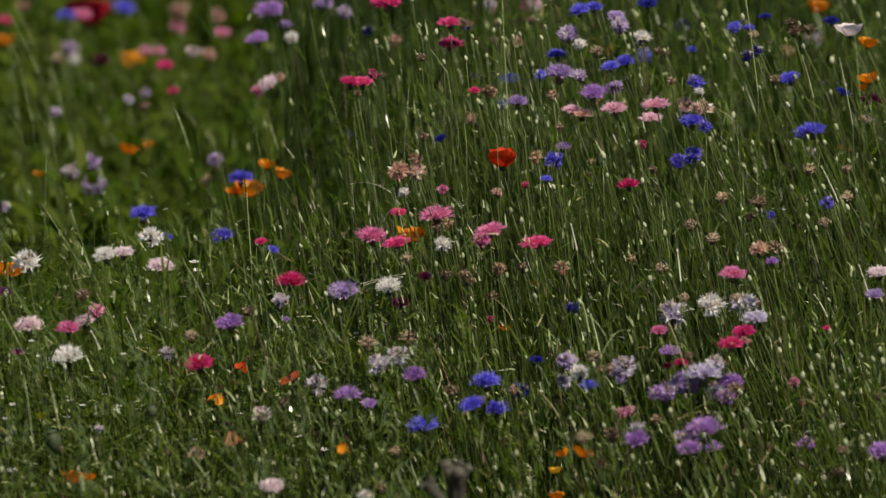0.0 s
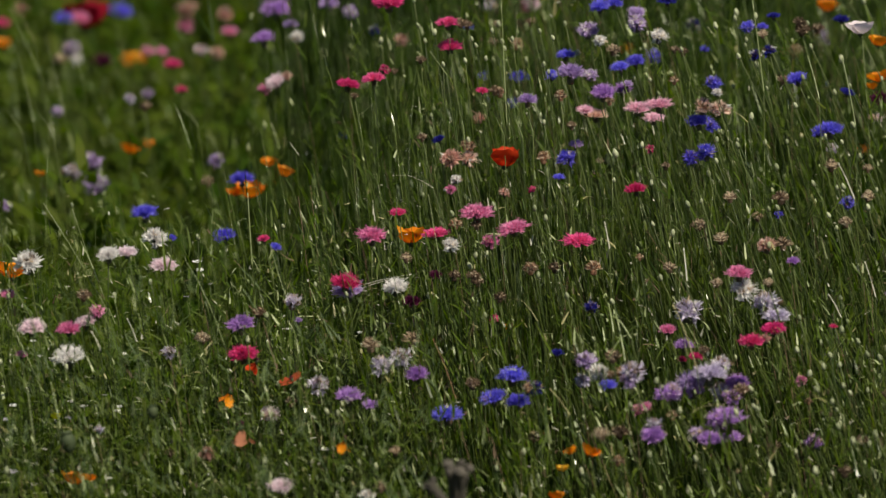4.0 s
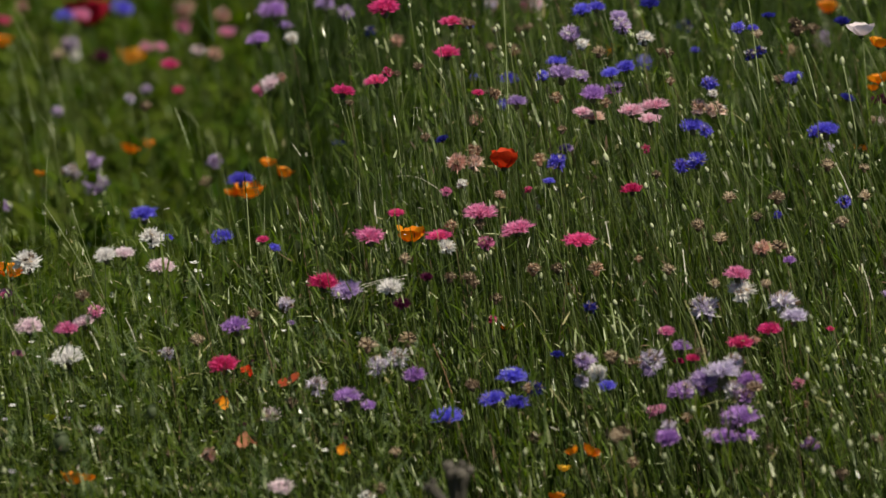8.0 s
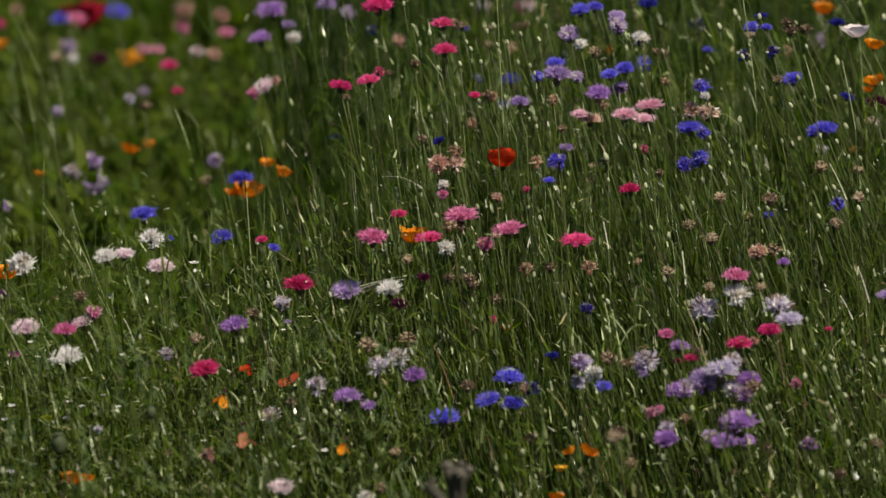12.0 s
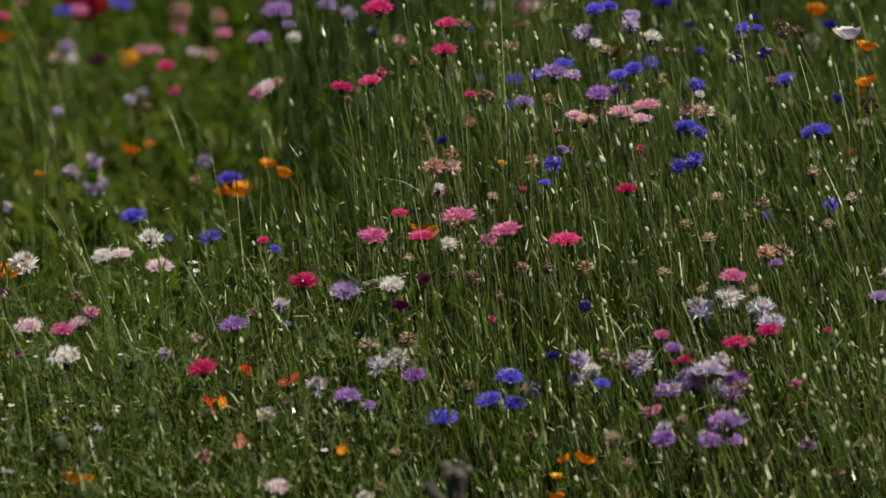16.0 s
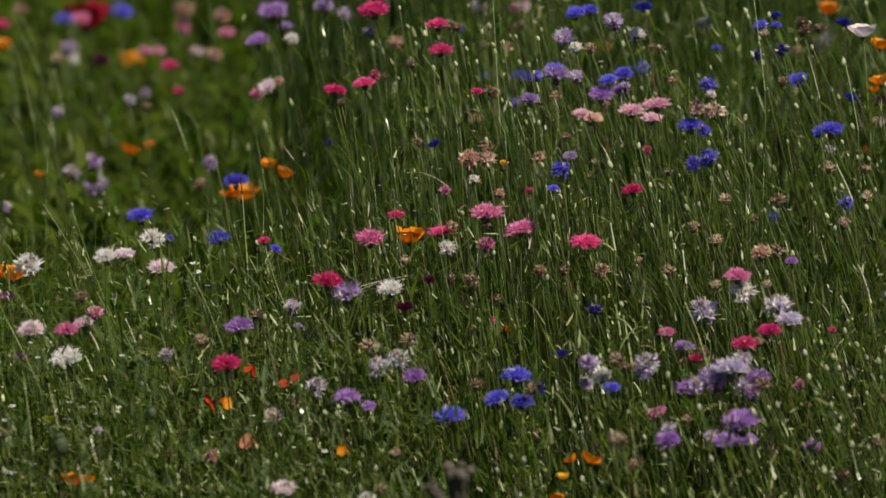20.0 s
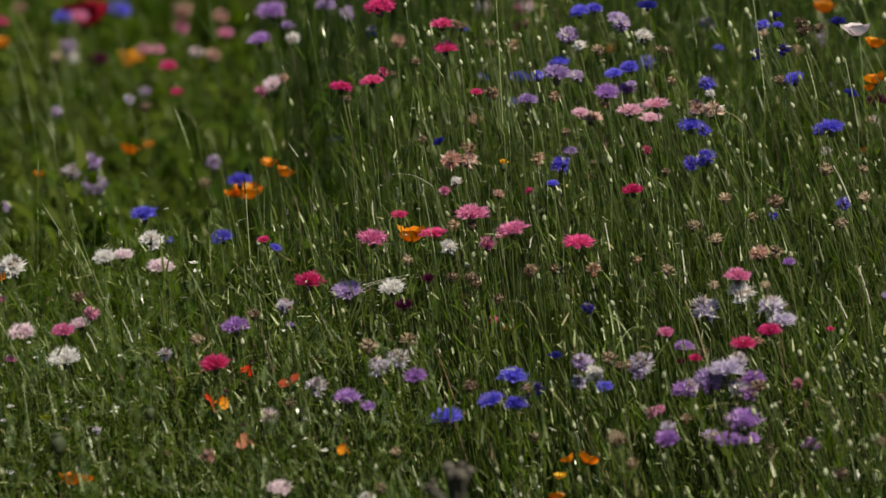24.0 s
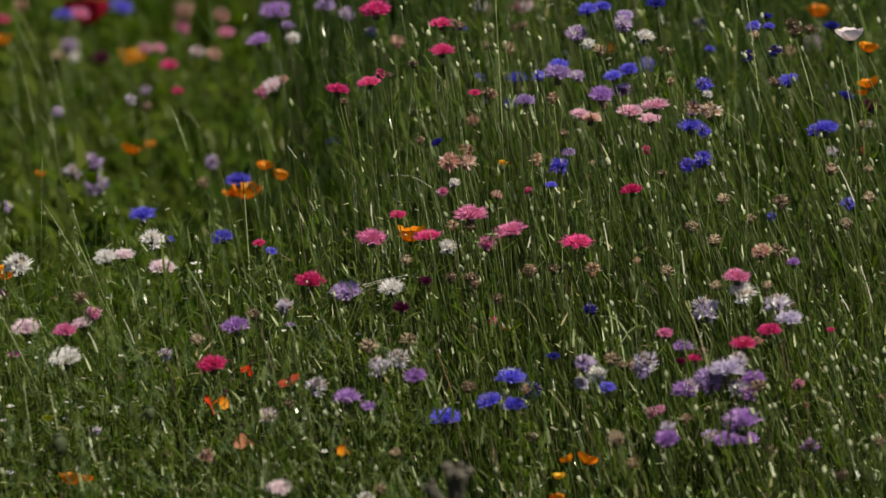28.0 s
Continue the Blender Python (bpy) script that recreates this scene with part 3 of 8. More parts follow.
    for k in range(1900):  # pale slanting leaf tips, sun glints put in as light colour
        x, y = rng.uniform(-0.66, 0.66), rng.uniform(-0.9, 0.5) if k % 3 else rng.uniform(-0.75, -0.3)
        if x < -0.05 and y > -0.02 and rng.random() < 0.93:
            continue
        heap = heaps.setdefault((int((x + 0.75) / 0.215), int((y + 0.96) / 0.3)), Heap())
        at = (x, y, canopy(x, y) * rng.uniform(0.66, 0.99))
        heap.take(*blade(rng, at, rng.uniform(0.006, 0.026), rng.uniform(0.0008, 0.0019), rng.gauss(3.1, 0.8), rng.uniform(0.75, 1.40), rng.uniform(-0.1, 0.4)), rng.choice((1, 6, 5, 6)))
    for k in range(2100):  # small bright flecks: painted sun glints and white specks, with dry and brown bits
        x, y = (rng.uniform(-0.66, 0.66), rng.uniform(-0.88, 0.40)) if k % 4 else (rng.uniform(-0.60, -0.02), rng.uniform(-0.85, -0.1))
        if x < -0.05 and y > -0.02 and rng.random() < 0.93:
            continue
        heap = heaps.setdefault((int((x + 0.75) / 0.215), int((y + 0.96) / 0.3)), Heap())
        at = (x, y, canopy(x, y) * rng.uniform(0.70, 1.0))
        heap.take(*blade(rng, at, rng.uniform(0.003, 0.010), rng.uniform(0.0008, 0.0017), rng.gauss(3.1, 1.2), rng.uniform(0.1, 1.40), rng.uniform(-0.2, 0.5)), rng.choice((7, 7, 1, 3, 4)))
    for k in range(900):  # dry wisps, and pale scraps painted as small glints, low in the stand
        x, y = rng.uniform(-0.70, 0.70), rng.uniform(-0.9, -0.05)
        heap = heaps.setdefault((int((x + 0.75) / 0.215), int((y + 0.96) / 0.3)), Heap())
        at = (x, y, canopy(x, y) * rng.uniform(0.62, 0.98))
        heap.take(*blade(rng, at, rng.uniform(0.005, 0.022), rng.uniform(0.0008, 0.0022), rng.uniform(0, 6.28), rng.uniform(-0.2, 1.4), rng.uniform(-0.3, 0.6)), rng.choice((1, 1, 3, 3, 4)))
    for (cx, cy), heap in sorted(heaps.items()):
        foot = Vector((-0.75 + 0.215 * (cx + 0.5), -0.96 + 0.3 * (cy + 0.5), 0))
        me = mesh_of("meadow_stems", [(v[0] - foot.x, v[1] - foot.y, v[2]) for v in heap.verts], heap.faces, [SWARD, BUDGLINT, STRAND, DRYSTEM, PETAL["brown"], GLINT, SUNLEAF, STRAWGLINT])
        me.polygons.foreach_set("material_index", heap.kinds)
        ob = tagged(new("meadow_stems", me), "thin green meadow stems with narrow leaves and tiny buds", "grass", "", "stuff")
        ob.matrix_basis = Matrix.Translation(foot)
        head = foot + Vector((-0.05, 0, canopy(foot.x, foot.y)))
        SWAYING.append((ob, foot, head, None, 0.75))


def low_leaves():
    rng = random.Random(31)
    heap = Heap()
    for k in range(LOW):
        x, y = rng.uniform(-1.0, 1.0), rng.uniform(-0.95, 3.4)
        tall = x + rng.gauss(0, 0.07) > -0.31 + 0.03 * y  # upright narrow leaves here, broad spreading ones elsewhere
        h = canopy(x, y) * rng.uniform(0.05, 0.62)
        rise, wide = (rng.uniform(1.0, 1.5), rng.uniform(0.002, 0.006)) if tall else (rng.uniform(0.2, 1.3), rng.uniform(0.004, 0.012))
        # upright leaves get the green with shade painted in
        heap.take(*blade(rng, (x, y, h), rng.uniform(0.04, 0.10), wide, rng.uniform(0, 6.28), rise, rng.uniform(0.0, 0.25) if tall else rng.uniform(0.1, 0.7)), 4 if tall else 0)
    for k in range(9000):  # feathery leaves that fill the shorter stand
        x, y = rng.uniform(-0.72, -0.02), rng.uniform(-0.85, 0.02)
        h = canopy(x, y) * rng.uniform(0.5, 0.9)
        heap.take(*blade(rng, (x, y, h), rng.uniform(0.010, 0.032), rng.uniform(0.0010, 0.0030), rng.uniform(0, 6.28), rng.uniform(0.2, 1.4), rng.uniform(0.0, 0.6)), rng.choice((0, 2, 2)))
    for k in range(420):  # feathery grey-green leaves near the edge of the patch
        x, y = rng.uniform(-0.60, 0.0), rng.uniform(-0.85, -0.25)
        way, rise, long = rng.uniform(0, 6.28), rng.uniform(0.5, 1.3), rng.uniform(0.018, 0.040)
        z = canopy(x, y) * rng.uniform(0.72, 0.98)
        for j in range(9):
            q = long * (j + 1) / 9
            at = (x + q * math.cos(way) * math.cos(rise), y + q * math.sin(way) * math.cos(rise), z + q * math.sin(rise))
            for side in (-1, 1):
                heap.take(*blade(rng, at, long * (0.34 - 0.025 * j), rng.uniform(0.0006, 0.0011), way + side * rng.uniform(0.7, 1.2), rise * rng.uniform(0.5, 1.0), 0.1), 5)
    for k in range(FAR):
        x, y = rng.uniform(-1.1, 1.1), rng.uniform(0.6, 3.6)
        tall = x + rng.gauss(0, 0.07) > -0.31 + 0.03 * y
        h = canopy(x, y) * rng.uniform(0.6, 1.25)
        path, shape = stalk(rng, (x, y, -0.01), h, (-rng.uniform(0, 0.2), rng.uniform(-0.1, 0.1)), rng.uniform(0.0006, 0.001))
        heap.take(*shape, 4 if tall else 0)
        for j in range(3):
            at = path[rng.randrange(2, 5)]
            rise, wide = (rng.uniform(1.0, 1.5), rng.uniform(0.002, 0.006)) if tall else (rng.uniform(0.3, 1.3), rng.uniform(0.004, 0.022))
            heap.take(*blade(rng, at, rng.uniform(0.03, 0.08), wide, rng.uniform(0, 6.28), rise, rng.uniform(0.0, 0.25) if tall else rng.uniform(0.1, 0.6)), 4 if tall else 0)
        if rng.random() < 0.12:
            q, tip = rng.uniform(0.003, 0.0050), path[-1]
            heap.take([(tip[0] + v[0] * q, tip[1] + v[1] * q, tip[2] + 1.6 * v[2] * q) for v in EGG[0]], EGG[1], 1)
    for k in range(420):  # slanting pale stems in the far corner
        x, y = rng.uniform(-0.80, -0.22) if k % 3 else rng.uniform(-0.80, -0.45), rng.uniform(0.10, 1.7)
        path, shape = stalk(rng, (x, y, -0.01), rng.uniform(0.24, 0.44), (rng.gauss(-0.24, 0.12), rng.gauss(0, 0.07)), rng.uniform(0.0005, 0.0010))
        heap.take(*shape, 2)
        for j in range(4):
            s = rng.uniform(0.55, 1.0)
            i = min(3, int(s * 4))
            at = [a + (b - a) * (s * 4 - i) for a, b in zip(path[i], path[i + 1])]
            heap.take(*blade(rng, at, rng.uniform(0.012, 0.030), rng.uniform(0.0015, 0.0035), rng.gauss(3.1, 0.8), rng.uniform(0.9, 1.4), rng.uniform(0, 0.3)), rng.choice((2, 2, 3, 5, 5)))
    for k in range(80):  # pale specks, each a single short leaf tip
        x, y = rng.uniform(-0.66, -0.05), rng.uniform(-0.1, 0.85)
        z = canopy(x, y) * rng.uniform(0.75, 1.08)
        heap.take(*blade(rng, (x, y, z), rng.uniform(0.006, 0.018), rng.uniform(0.0018, 0.0034), rng.gauss(3.1, 0.9), rng.uniform(0.6, 1.3), rng.uniform(0, 0.4)), rng.choice((1, 3)))
    me = mesh_of("undergrowth", heap.verts, heap.faces, [LOWLEAF, BUDGLINT, LEAF, STALKTONE["green"], SHADELEAF, FROND])
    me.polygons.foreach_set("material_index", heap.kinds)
    tagged(new("undergrowth", me), "dense low green leaves filling the meadow floor", "undergrowth", "", "stuff")


STALKS, LOW, FAR = 7400, 24000, 5500
sward_patches()
low_leaves()


def outer_meadow():
    """Short grass all round the flower patch."""
    rng = random.Random(41)
    heap = Heap()
    for k in range(34000):
        x, y = rng.gauss(0, 2.8), rng.gauss(0.5, 3.2)
        if abs(x) < 1.0 and -0.95 < y < 3.5:
            continue
        for j in range(3):
            heap.take(*blade(rng, (x + rng.uniform(-0.03, 0.03), y + rng.uniform(-0.03, 0.03), -0.01), rng.uniform(0.10, 0.26), rng.uniform(0.004, 0.012), rng.uniform(0, 6.28), rng.uniform(0.7, 1.4), rng.uniform(0.1, 0.5)), 0)
    tagged(new("outer_grass", mesh_of("outer_grass", heap.verts, heap.faces, LOWLEAF)), "short rough grass around the flower patch", "grass", "", "stuff")


outer_meadow()

# ---- the flowers ----
field_poppy("deepred", (-0.521, 1.802, 0.281), 70, 0, "breeze_20")
cornflower("blue", (-0.548, 1.700, 0.304), 32, 0, "breeze_20")
cornflower("blue", (-0.466, 1.708, 0.314), 37, 10, "breeze_20")
faded_cornflower("salmon", (-0.610, 1.699, 0.317), 28, 0, "breeze_20")
cornflower("hotpink", (-0.637, 1.693, 0.299), 26, 0, "breeze_20")
cup_poppy("orange", (-0.623, 1.493, 0.326), 27, 0, "breeze_20")
faded_cornflower("lavender", (-0.528, 1.497, 0.318), 36, 0, "breeze_19")
faded_cornflower("white", (-0.521, 1.493, 0.304), 25, 0, "breeze_19")
spent_cornflower("tan", (-0.538, 1.395, 0.331), 24, 0, "breeze_19")
cornflower("maroon", (-0.495, 1.687, 0.247), 30, 0, "breeze_19")
cup_poppy("orange", (-0.457, 1.785, 0.219), 41, 0, "breeze_19")
faded_cornflower("pink", (-0.431, 1.693, 0.257), 25, 0, "breeze_19")
cornflower("pink", (-0.403, 1.502, 0.314), 24, 0, "breeze_19")
cornflower("hotpink", (-0.375, 1.208, 0.375), 28, 0, "breeze_18")
faded_cornflower("salmon", (-0.375, 1.710, 0.309), 40, 8, "breeze_18")
faded_cornflower("pink", (-0.379, 1.703, 0.285), 33, 0, "breeze_18")
faded_cornflower("palepink", (-0.340, 1.311, 0.363), 26, 0, "breeze_18")
faded_cornflower("salmon", (-0.322, 1.406, 0.331), 27, 0, "breeze_18")
cornflower("pink", (-0.311, 1.608, 0.306), 26, 0, "breeze_18")
faded_cornflower("salmon", (-0.317, 1.614, 0.329), 31, 0, "breeze_18")
cornflower("crimson", (-0.359, 1.103, 0.369), 18, 0, "breeze_18")
faded_cornflower("lavender", (-0.412, 1.293, 0.313), 21, 0, "breeze_19")
faded_cornflower("lavender", (-0.517, 0.991, 0.372), 22, 0, "breeze_32")
cup_poppy("orange", (-0.421, 0.982, 0.323), 23, 15, "breeze_32")
cup_poppy("orange", (-0.398, 1.080, 0.299), 17, 0, "breeze_32")
cup_poppy("orange", (-0.527, 0.775, 0.353), 13, 0, "breeze_32")
faded_cornflower("lavender", (-0.461, 0.783, 0.365), 42, 0, "breeze_32")
faded_cornflower("lavender", (-0.455, 0.775, 0.338), 42, 0, "breeze_32")
faded_cornflower("palelavender", (-0.484, 0.778, 0.353), 34, 0, "breeze_32")
faded_cornflower("lavender", (-0.559, 0.569, 0.373), 21, 0, "breeze_32")
faded_cornflower("lavender", (-0.295, 0.695, 0.394), 29, 0, "breeze_01")
spent_cornflower("tan", (-0.302, 0.591, 0.396), 23, 0, "breeze_01")
cornflower("purple", (-0.223, 0.849, 0.554), 43, -5, "breeze_72")
cornflower("lavender", (-0.153, 0.757, 0.588), 31, 0, "breeze_34")
faded_cornflower("lavender", (-0.126, 0.753, 0.576), 31, 0, "breeze_34")
cornflower("lavender", (-0.204, 0.748, 0.561), 22, 0, "breeze_33")
faded_cornflower("white", (-0.194, 0.647, 0.573), 25, 0, "breeze_33")
cornflower("purple", (-0.236, 0.646, 0.572), 34, -12, "breeze_46")
cornflower("palepink", (-0.218, 0.535, 0.548), 35, -28, "breeze_67")
faded_cornflower("pink", (-0.231, 0.532, 0.538), 24, -10, "breeze_67")
faded_cornflower("salmon", (-0.204, 0.537, 0.554), 16, 0, "breeze_67")
cornflower("hotpink", (-0.071, 0.216, 0.738), 44, -4, "breeze_60")
cornflower("hotpink", (0.010, 0.207, 0.722), 31, -5, "breeze_56")
spent_cornflower("tan", (0.025, 0.209, 0.718), 19, 0, "breeze_56")
cornflower("hotpink", (0.005, 0.185, 0.690), 33, 0, "breeze_59")
cornflower("hotpink", (-0.119, 0.103, 0.666), 32, 8, "breeze_57")
cornflower("hotpink", (-0.080, 0.140, 0.668), 30, -8, "breeze_58")
faded_cornflower("crimson", (-0.066, 0.049, 0.704), 18, 30, "breeze_58")
spent_cornflower("brown", (-0.030, 0.106, 0.693), 16, 0, "breeze_59")
spent_cornflower("brown", (-0.055, 0.150, 0.671), 12, 0, "breeze_58")
spent_cornflower("brown", (-0.111, 0.073, 0.658), 13, 0, "breeze_57")
cornflower("blue", (0.037, 0.654, 0.587), 15, 0, "breeze_56")
cornflower("dkblue", (-0.097, 0.940, 0.498), 16, 0, "breeze_34")
spent_cornflower("tan", (0.065, 0.556, 0.609), 13, 0, "breeze_59")
spent_cornflower("tan", (0.060, 0.550, 0.588), 16, 0, "breeze_59")
spent_cornflower("rust", (0.090, 0.548, 0.584), 22, 20, "breeze_59")
spent_cornflower("brown", (0.098, 0.748, 0.554), 16, 0, "breeze_59")
faded_cornflower("salmon", (0.066, 1.142, 0.478), 26, 0, "breeze_56")
faded_cornflower("pink", (0.116, 1.141, 0.475), 29, 0, "breeze_56")
cornflower("blue", (0.168, 0.242, 0.727), 29, -8, "breeze_03")
cornflower("blue", (0.183, 0.155, 0.755), 24, 0, "breeze_03")
cornflower("lavender", (0.211, 0.181, 0.736), 24, 0, "breeze_03")
faded_cornflower("lavender", (0.214, 0.140, 0.735), 33, 0, "breeze_87")
faded_cornflower("white", (0.241, 0.155, 0.715), 29, 0, "breeze_87")
faded_cornflower("lavender", (0.153, 0.167, 0.717), 33, 0, "breeze_03")
faded_cornflower("white", (0.165, 0.087, 0.727), 21, 0, "breeze_03")
spent_cornflower("tan", (0.185, 0.096, 0.713), 21, 10, "breeze_87")
cup_poppy("orange", (0.237, 1.411, 0.336), 22, 0, "breeze_87")
cornflower("dkblue", (0.248, 0.177, 0.753), 26, 0, "breeze_03")
cornflower("blue", (0.136, 0.167, 0.684), 26, 0, "breeze_04")
cornflower("lavender", (0.142, 0.132, 0.679), 39, 0, "breeze_37")
faded_cornflower("lavender", (0.164, 0.056, 0.697), 23, 0, "breeze_37")
faded_cornflower("blue", (0.119, 0.130, 0.675), 21, 0, "breeze_37")
cornflower("blue", (0.198, 0.060, 0.701), 24, -10, "breeze_04")
cornflower("blue", (0.218, 0.124, 0.690), 26, -5, "breeze_04")
faded_cornflower("blue", (0.257, 0.637, 0.544), 29, -5, "breeze_04")
cornflower("blue", (0.084, 0.635, 0.524), 28, 0, "breeze_36")
faded_cornflower("blue", (0.075, 0.625, 0.491), 21, 0, "breeze_36")
cornflower("lavender", (0.087, 0.017, 0.678), 27, 0, "breeze_36")
faded_cornflower("blue", (0.040, 0.827, 0.466), 19, 0, "breeze_36")
cornflower("crimson", (0.041, 0.016, 0.689), 16, 0, "breeze_83")
spent_cornflower("brown", (0.057, 0.113, 0.658), 19, 0, "breeze_83")
spent_cornflower("rust", (0.134, 0.028, 0.677), 20, 0, "breeze_83")
cornflower("purple", (0.177, 0.038, 0.682), 33, 0, "breeze_69")
cornflower("purple", (0.203, 0.130, 0.659), 24, 0, "breeze_69")
cornflower("lavender", (0.208, 0.124, 0.666), 16, 0, "breeze_69")
cornflower("rose", (0.164, 0.020, 0.665), 23, 0, "breeze_51")
cornflower("palesalmon", (0.178, 0.090, 0.638), 32, 0, "breeze_51")
spent_cornflower("rust", (0.193, 0.057, 0.662), 17, 0, "breeze_51")
cornflower("rose", (0.224, 0.065, 0.654), 34, -3, "breeze_52")
cornflower("rose", (0.250, 0.018, 0.674), 36, -4, "breeze_53")
cornflower("rose", (0.246, 0.082, 0.638), 30, -3, "breeze_53")
faded_cornflower("palesalmon", (0.303, 0.067, 0.655), 31, 0, "breeze_85")
faded_cornflower("palesalmon", (0.324, 0.094, 0.644), 33, 10, "breeze_85")
cornflower("blue", (0.296, 0.064, 0.634), 33, -5, "breeze_06")
faded_cornflower("blue", (0.309, -0.014, 0.650), 21, 0, "breeze_06")
faded_cornflower("blue", (0.315, 0.062, 0.685), 27, 0, "breeze_85")
faded_cornflower("white", (0.318, 0.026, 0.684), 17, 0, "breeze_85")
cornflower("blue", (0.318, 0.543, 0.588), 15, 0, "breeze_07")
faded_cornflower("blue", (0.352, 0.120, 0.738), 23, 0, "breeze_07")
cornflower("blue", (0.368, 0.111, 0.741), 16, 0, "breeze_07")
cornflower("dkblue", (0.389, 0.155, 0.744), 18, 0, "breeze_08")
faded_cornflower("dkblue", (0.367, 0.132, 0.701), 21, 0, "breeze_08")
spent_cornflower("tan", (0.373, 0.092, 0.737), 16, 0, "breeze_08")
cornflower("blue", (0.417, 0.106, 0.681), 29, -15, "breeze_09")
cornflower("blue", (0.450, -0.013, 0.653), 36, 0, "breeze_10")
faded_cornflower("blue", (0.435, -0.021, 0.651), 21, 0, "breeze_10")
cornflower("dkblue", (0.481, 0.088, 0.662), 20, 20, "breeze_11")
cornflower("dkblue", (0.478, 0.164, 0.735), 22, 0, "breeze_91")
cup_poppy("palepink", (0.499, 0.135, 0.733), 31, 0, "breeze_91")
spent_cornflower("brown", (0.425, 0.179, 0.717), 24, 0, "breeze_08")
spent_cornflower("brown", (0.454, 0.351, 0.669), 21, 0, "breeze_08")
cup_poppy("orange", (0.531, 0.294, 0.670), 24, 10, "breeze_91")
cup_poppy("orange", (0.538, 0.330, 0.614), 25, -15, "breeze_91")
cup_poppy("orange", (0.528, 0.327, 0.602), 14, 0, "breeze_91")
cornflower("maroon", (0.532, 0.226, 0.616), 32, 0, "breeze_91")
faded_cornflower("palepink", (0.549, 0.506, 0.507), 18, 0, "breeze_91")
cup_poppy("orange", (0.504, 0.838, 0.561), 30, 0, "breeze_91")
cup_poppy("orange", (0.544, 0.784, 0.384), 16, 15, "breeze_80")
cornflower("crimson", (0.476, 1.305, 0.367), 20, 0, "breeze_09")
faded_cornflower("blue", (0.279, -0.044, 0.617), 25, 0, "breeze_05")
faded_cornflower("blue", (0.298, -0.011, 0.613), 31, -15, "breeze_05")
faded_cornflower("blue", (0.134, -0.077, 0.632), 30, -30, "breeze_17")
cornflower("lavender", (0.146, 0.043, 0.612), 19, 0, "breeze_17")
cornflower("blue", (0.123, -0.115, 0.621), 16, 0, "breeze_17")
shedding_poppy("red", (0.072, 0.005, 0.611), 40, 0, "breeze_64")
spent_cornflower("rust", (0.114, 0.009, 0.606), 23, 0, "breeze_83")
faded_cornflower("salmon", (0.016, -0.087, 0.634), 33, -12, "breeze_62")
faded_cornflower("palesalmon", (0.036, -0.085, 0.634), 28, 10, "breeze_62")
faded_cornflower("white", (0.022, -0.098, 0.612), 17, 0, "breeze_62")
spent_cornflower("rust", (0.040, -0.080, 0.645), 17, 0, "breeze_62")
spent_cornflower("rust", (0.034, 0.018, 0.616), 20, 0, "breeze_62")
faded_cornflower("pink", (0.004, -0.092, 0.600), 18, 0, "breeze_83")
faded_cornflower("salmon", (0.067, -0.072, 0.590), 18, 0, "breeze_83")
cornflower("dkblue", (-0.001, -0.052, 0.653), 17, -25, "breeze_16")
cornflower("dkblue", (-0.135, 0.706, 0.416), 18, 0, "breeze_57")
cornflower("crimson", (0.219, -0.125, 0.615), 27, -8, "breeze_76")
faded_cornflower("crimson", (0.237, -0.051, 0.640), 15, 0, "breeze_76")
faded_cornflower("crimson", (0.100, -0.021, 0.581), 12, 0, "breeze_76")
spent_cornflower("tan", (0.332, -0.128, 0.603), 20, 0, "breeze_78")
spent_cornflower("tan", (0.366, -0.095, 0.569), 17, 0, "breeze_78")
spent_cornflower("tan", (0.298, -0.085, 0.555), 22, 0, "breeze_78")
spent_cornflower("tan", (0.323, -0.105, 0.545), 22, 0, "breeze_78")
spent_cornflower("brown", (0.388, -0.114, 0.598), 24, 0, "breeze_79")
spent_cornflower("tan", (0.449, -0.068, 0.623), 22, 0, "breeze_79")
spent_cornflower("tan", (0.491, -0.097, 0.595), 20, 0, "breeze_80")
spent_cornflower("tan", (0.495, -0.026, 0.607), 16, 0, "breeze_80")
spent_cornflower("tan", (0.460, -0.181, 0.590), 20, 0, "breeze_80")
faded_cornflower("blue", (0.470, -0.059, 0.577), 24, 0, "breeze_80")
faded_cornflower("blue", (0.392, -0.064, 0.563), 15, 0, "breeze_78")
faded_cornflower("salmon", (0.371, -0.142, 0.547), 30, 0, "breeze_86")
spent_cornflower("tan", (0.390, -0.137, 0.545), 24, 0, "breeze_86")
spent_cornflower("tan", (0.261, -0.158, 0.525), 20, 0, "breeze_84")
spent_cornflower("rust", (0.224, -0.234, 0.563), 12, 0, "breeze_84")
spent_cornflower("rust", (0.178, -0.146, 0.521), 25, 0, "breeze_77")
cornflower("purple", (0.397, -0.235, 0.563), 17, 0, "breeze_80")
cornflower("pink", (0.338, -0.223, 0.544), 33, 0, "breeze_54")
faded_cornflower("white", (0.342, -0.220, 0.521), 41, 0, "breeze_90")
spent_cornflower("tan", (0.314, -0.175, 0.513), 17, 0, "breeze_90")
spent_cornflower("tan", (0.370, -0.243, 0.536), 16, 0, "breeze_90")
faded_cornflower("palelavender", (0.300, -0.208, 0.496), 46, 0, "breeze_30")
faded_cornflower("palelavender", (0.389, -0.246, 0.516), 41, 0, "breeze_31")
cornflower("palelavender", (0.400, -0.293, 0.516), 33, 0, "breeze_31")
cornflower("pink", (0.254, -0.309, 0.503), 22, 0, "breeze_84")
cornflower("hotpink", (0.370, -0.326, 0.512), 31, -5, "breeze_24")
cornflower("crimson", (0.336, -0.357, 0.506), 31, -5, "breeze_23")
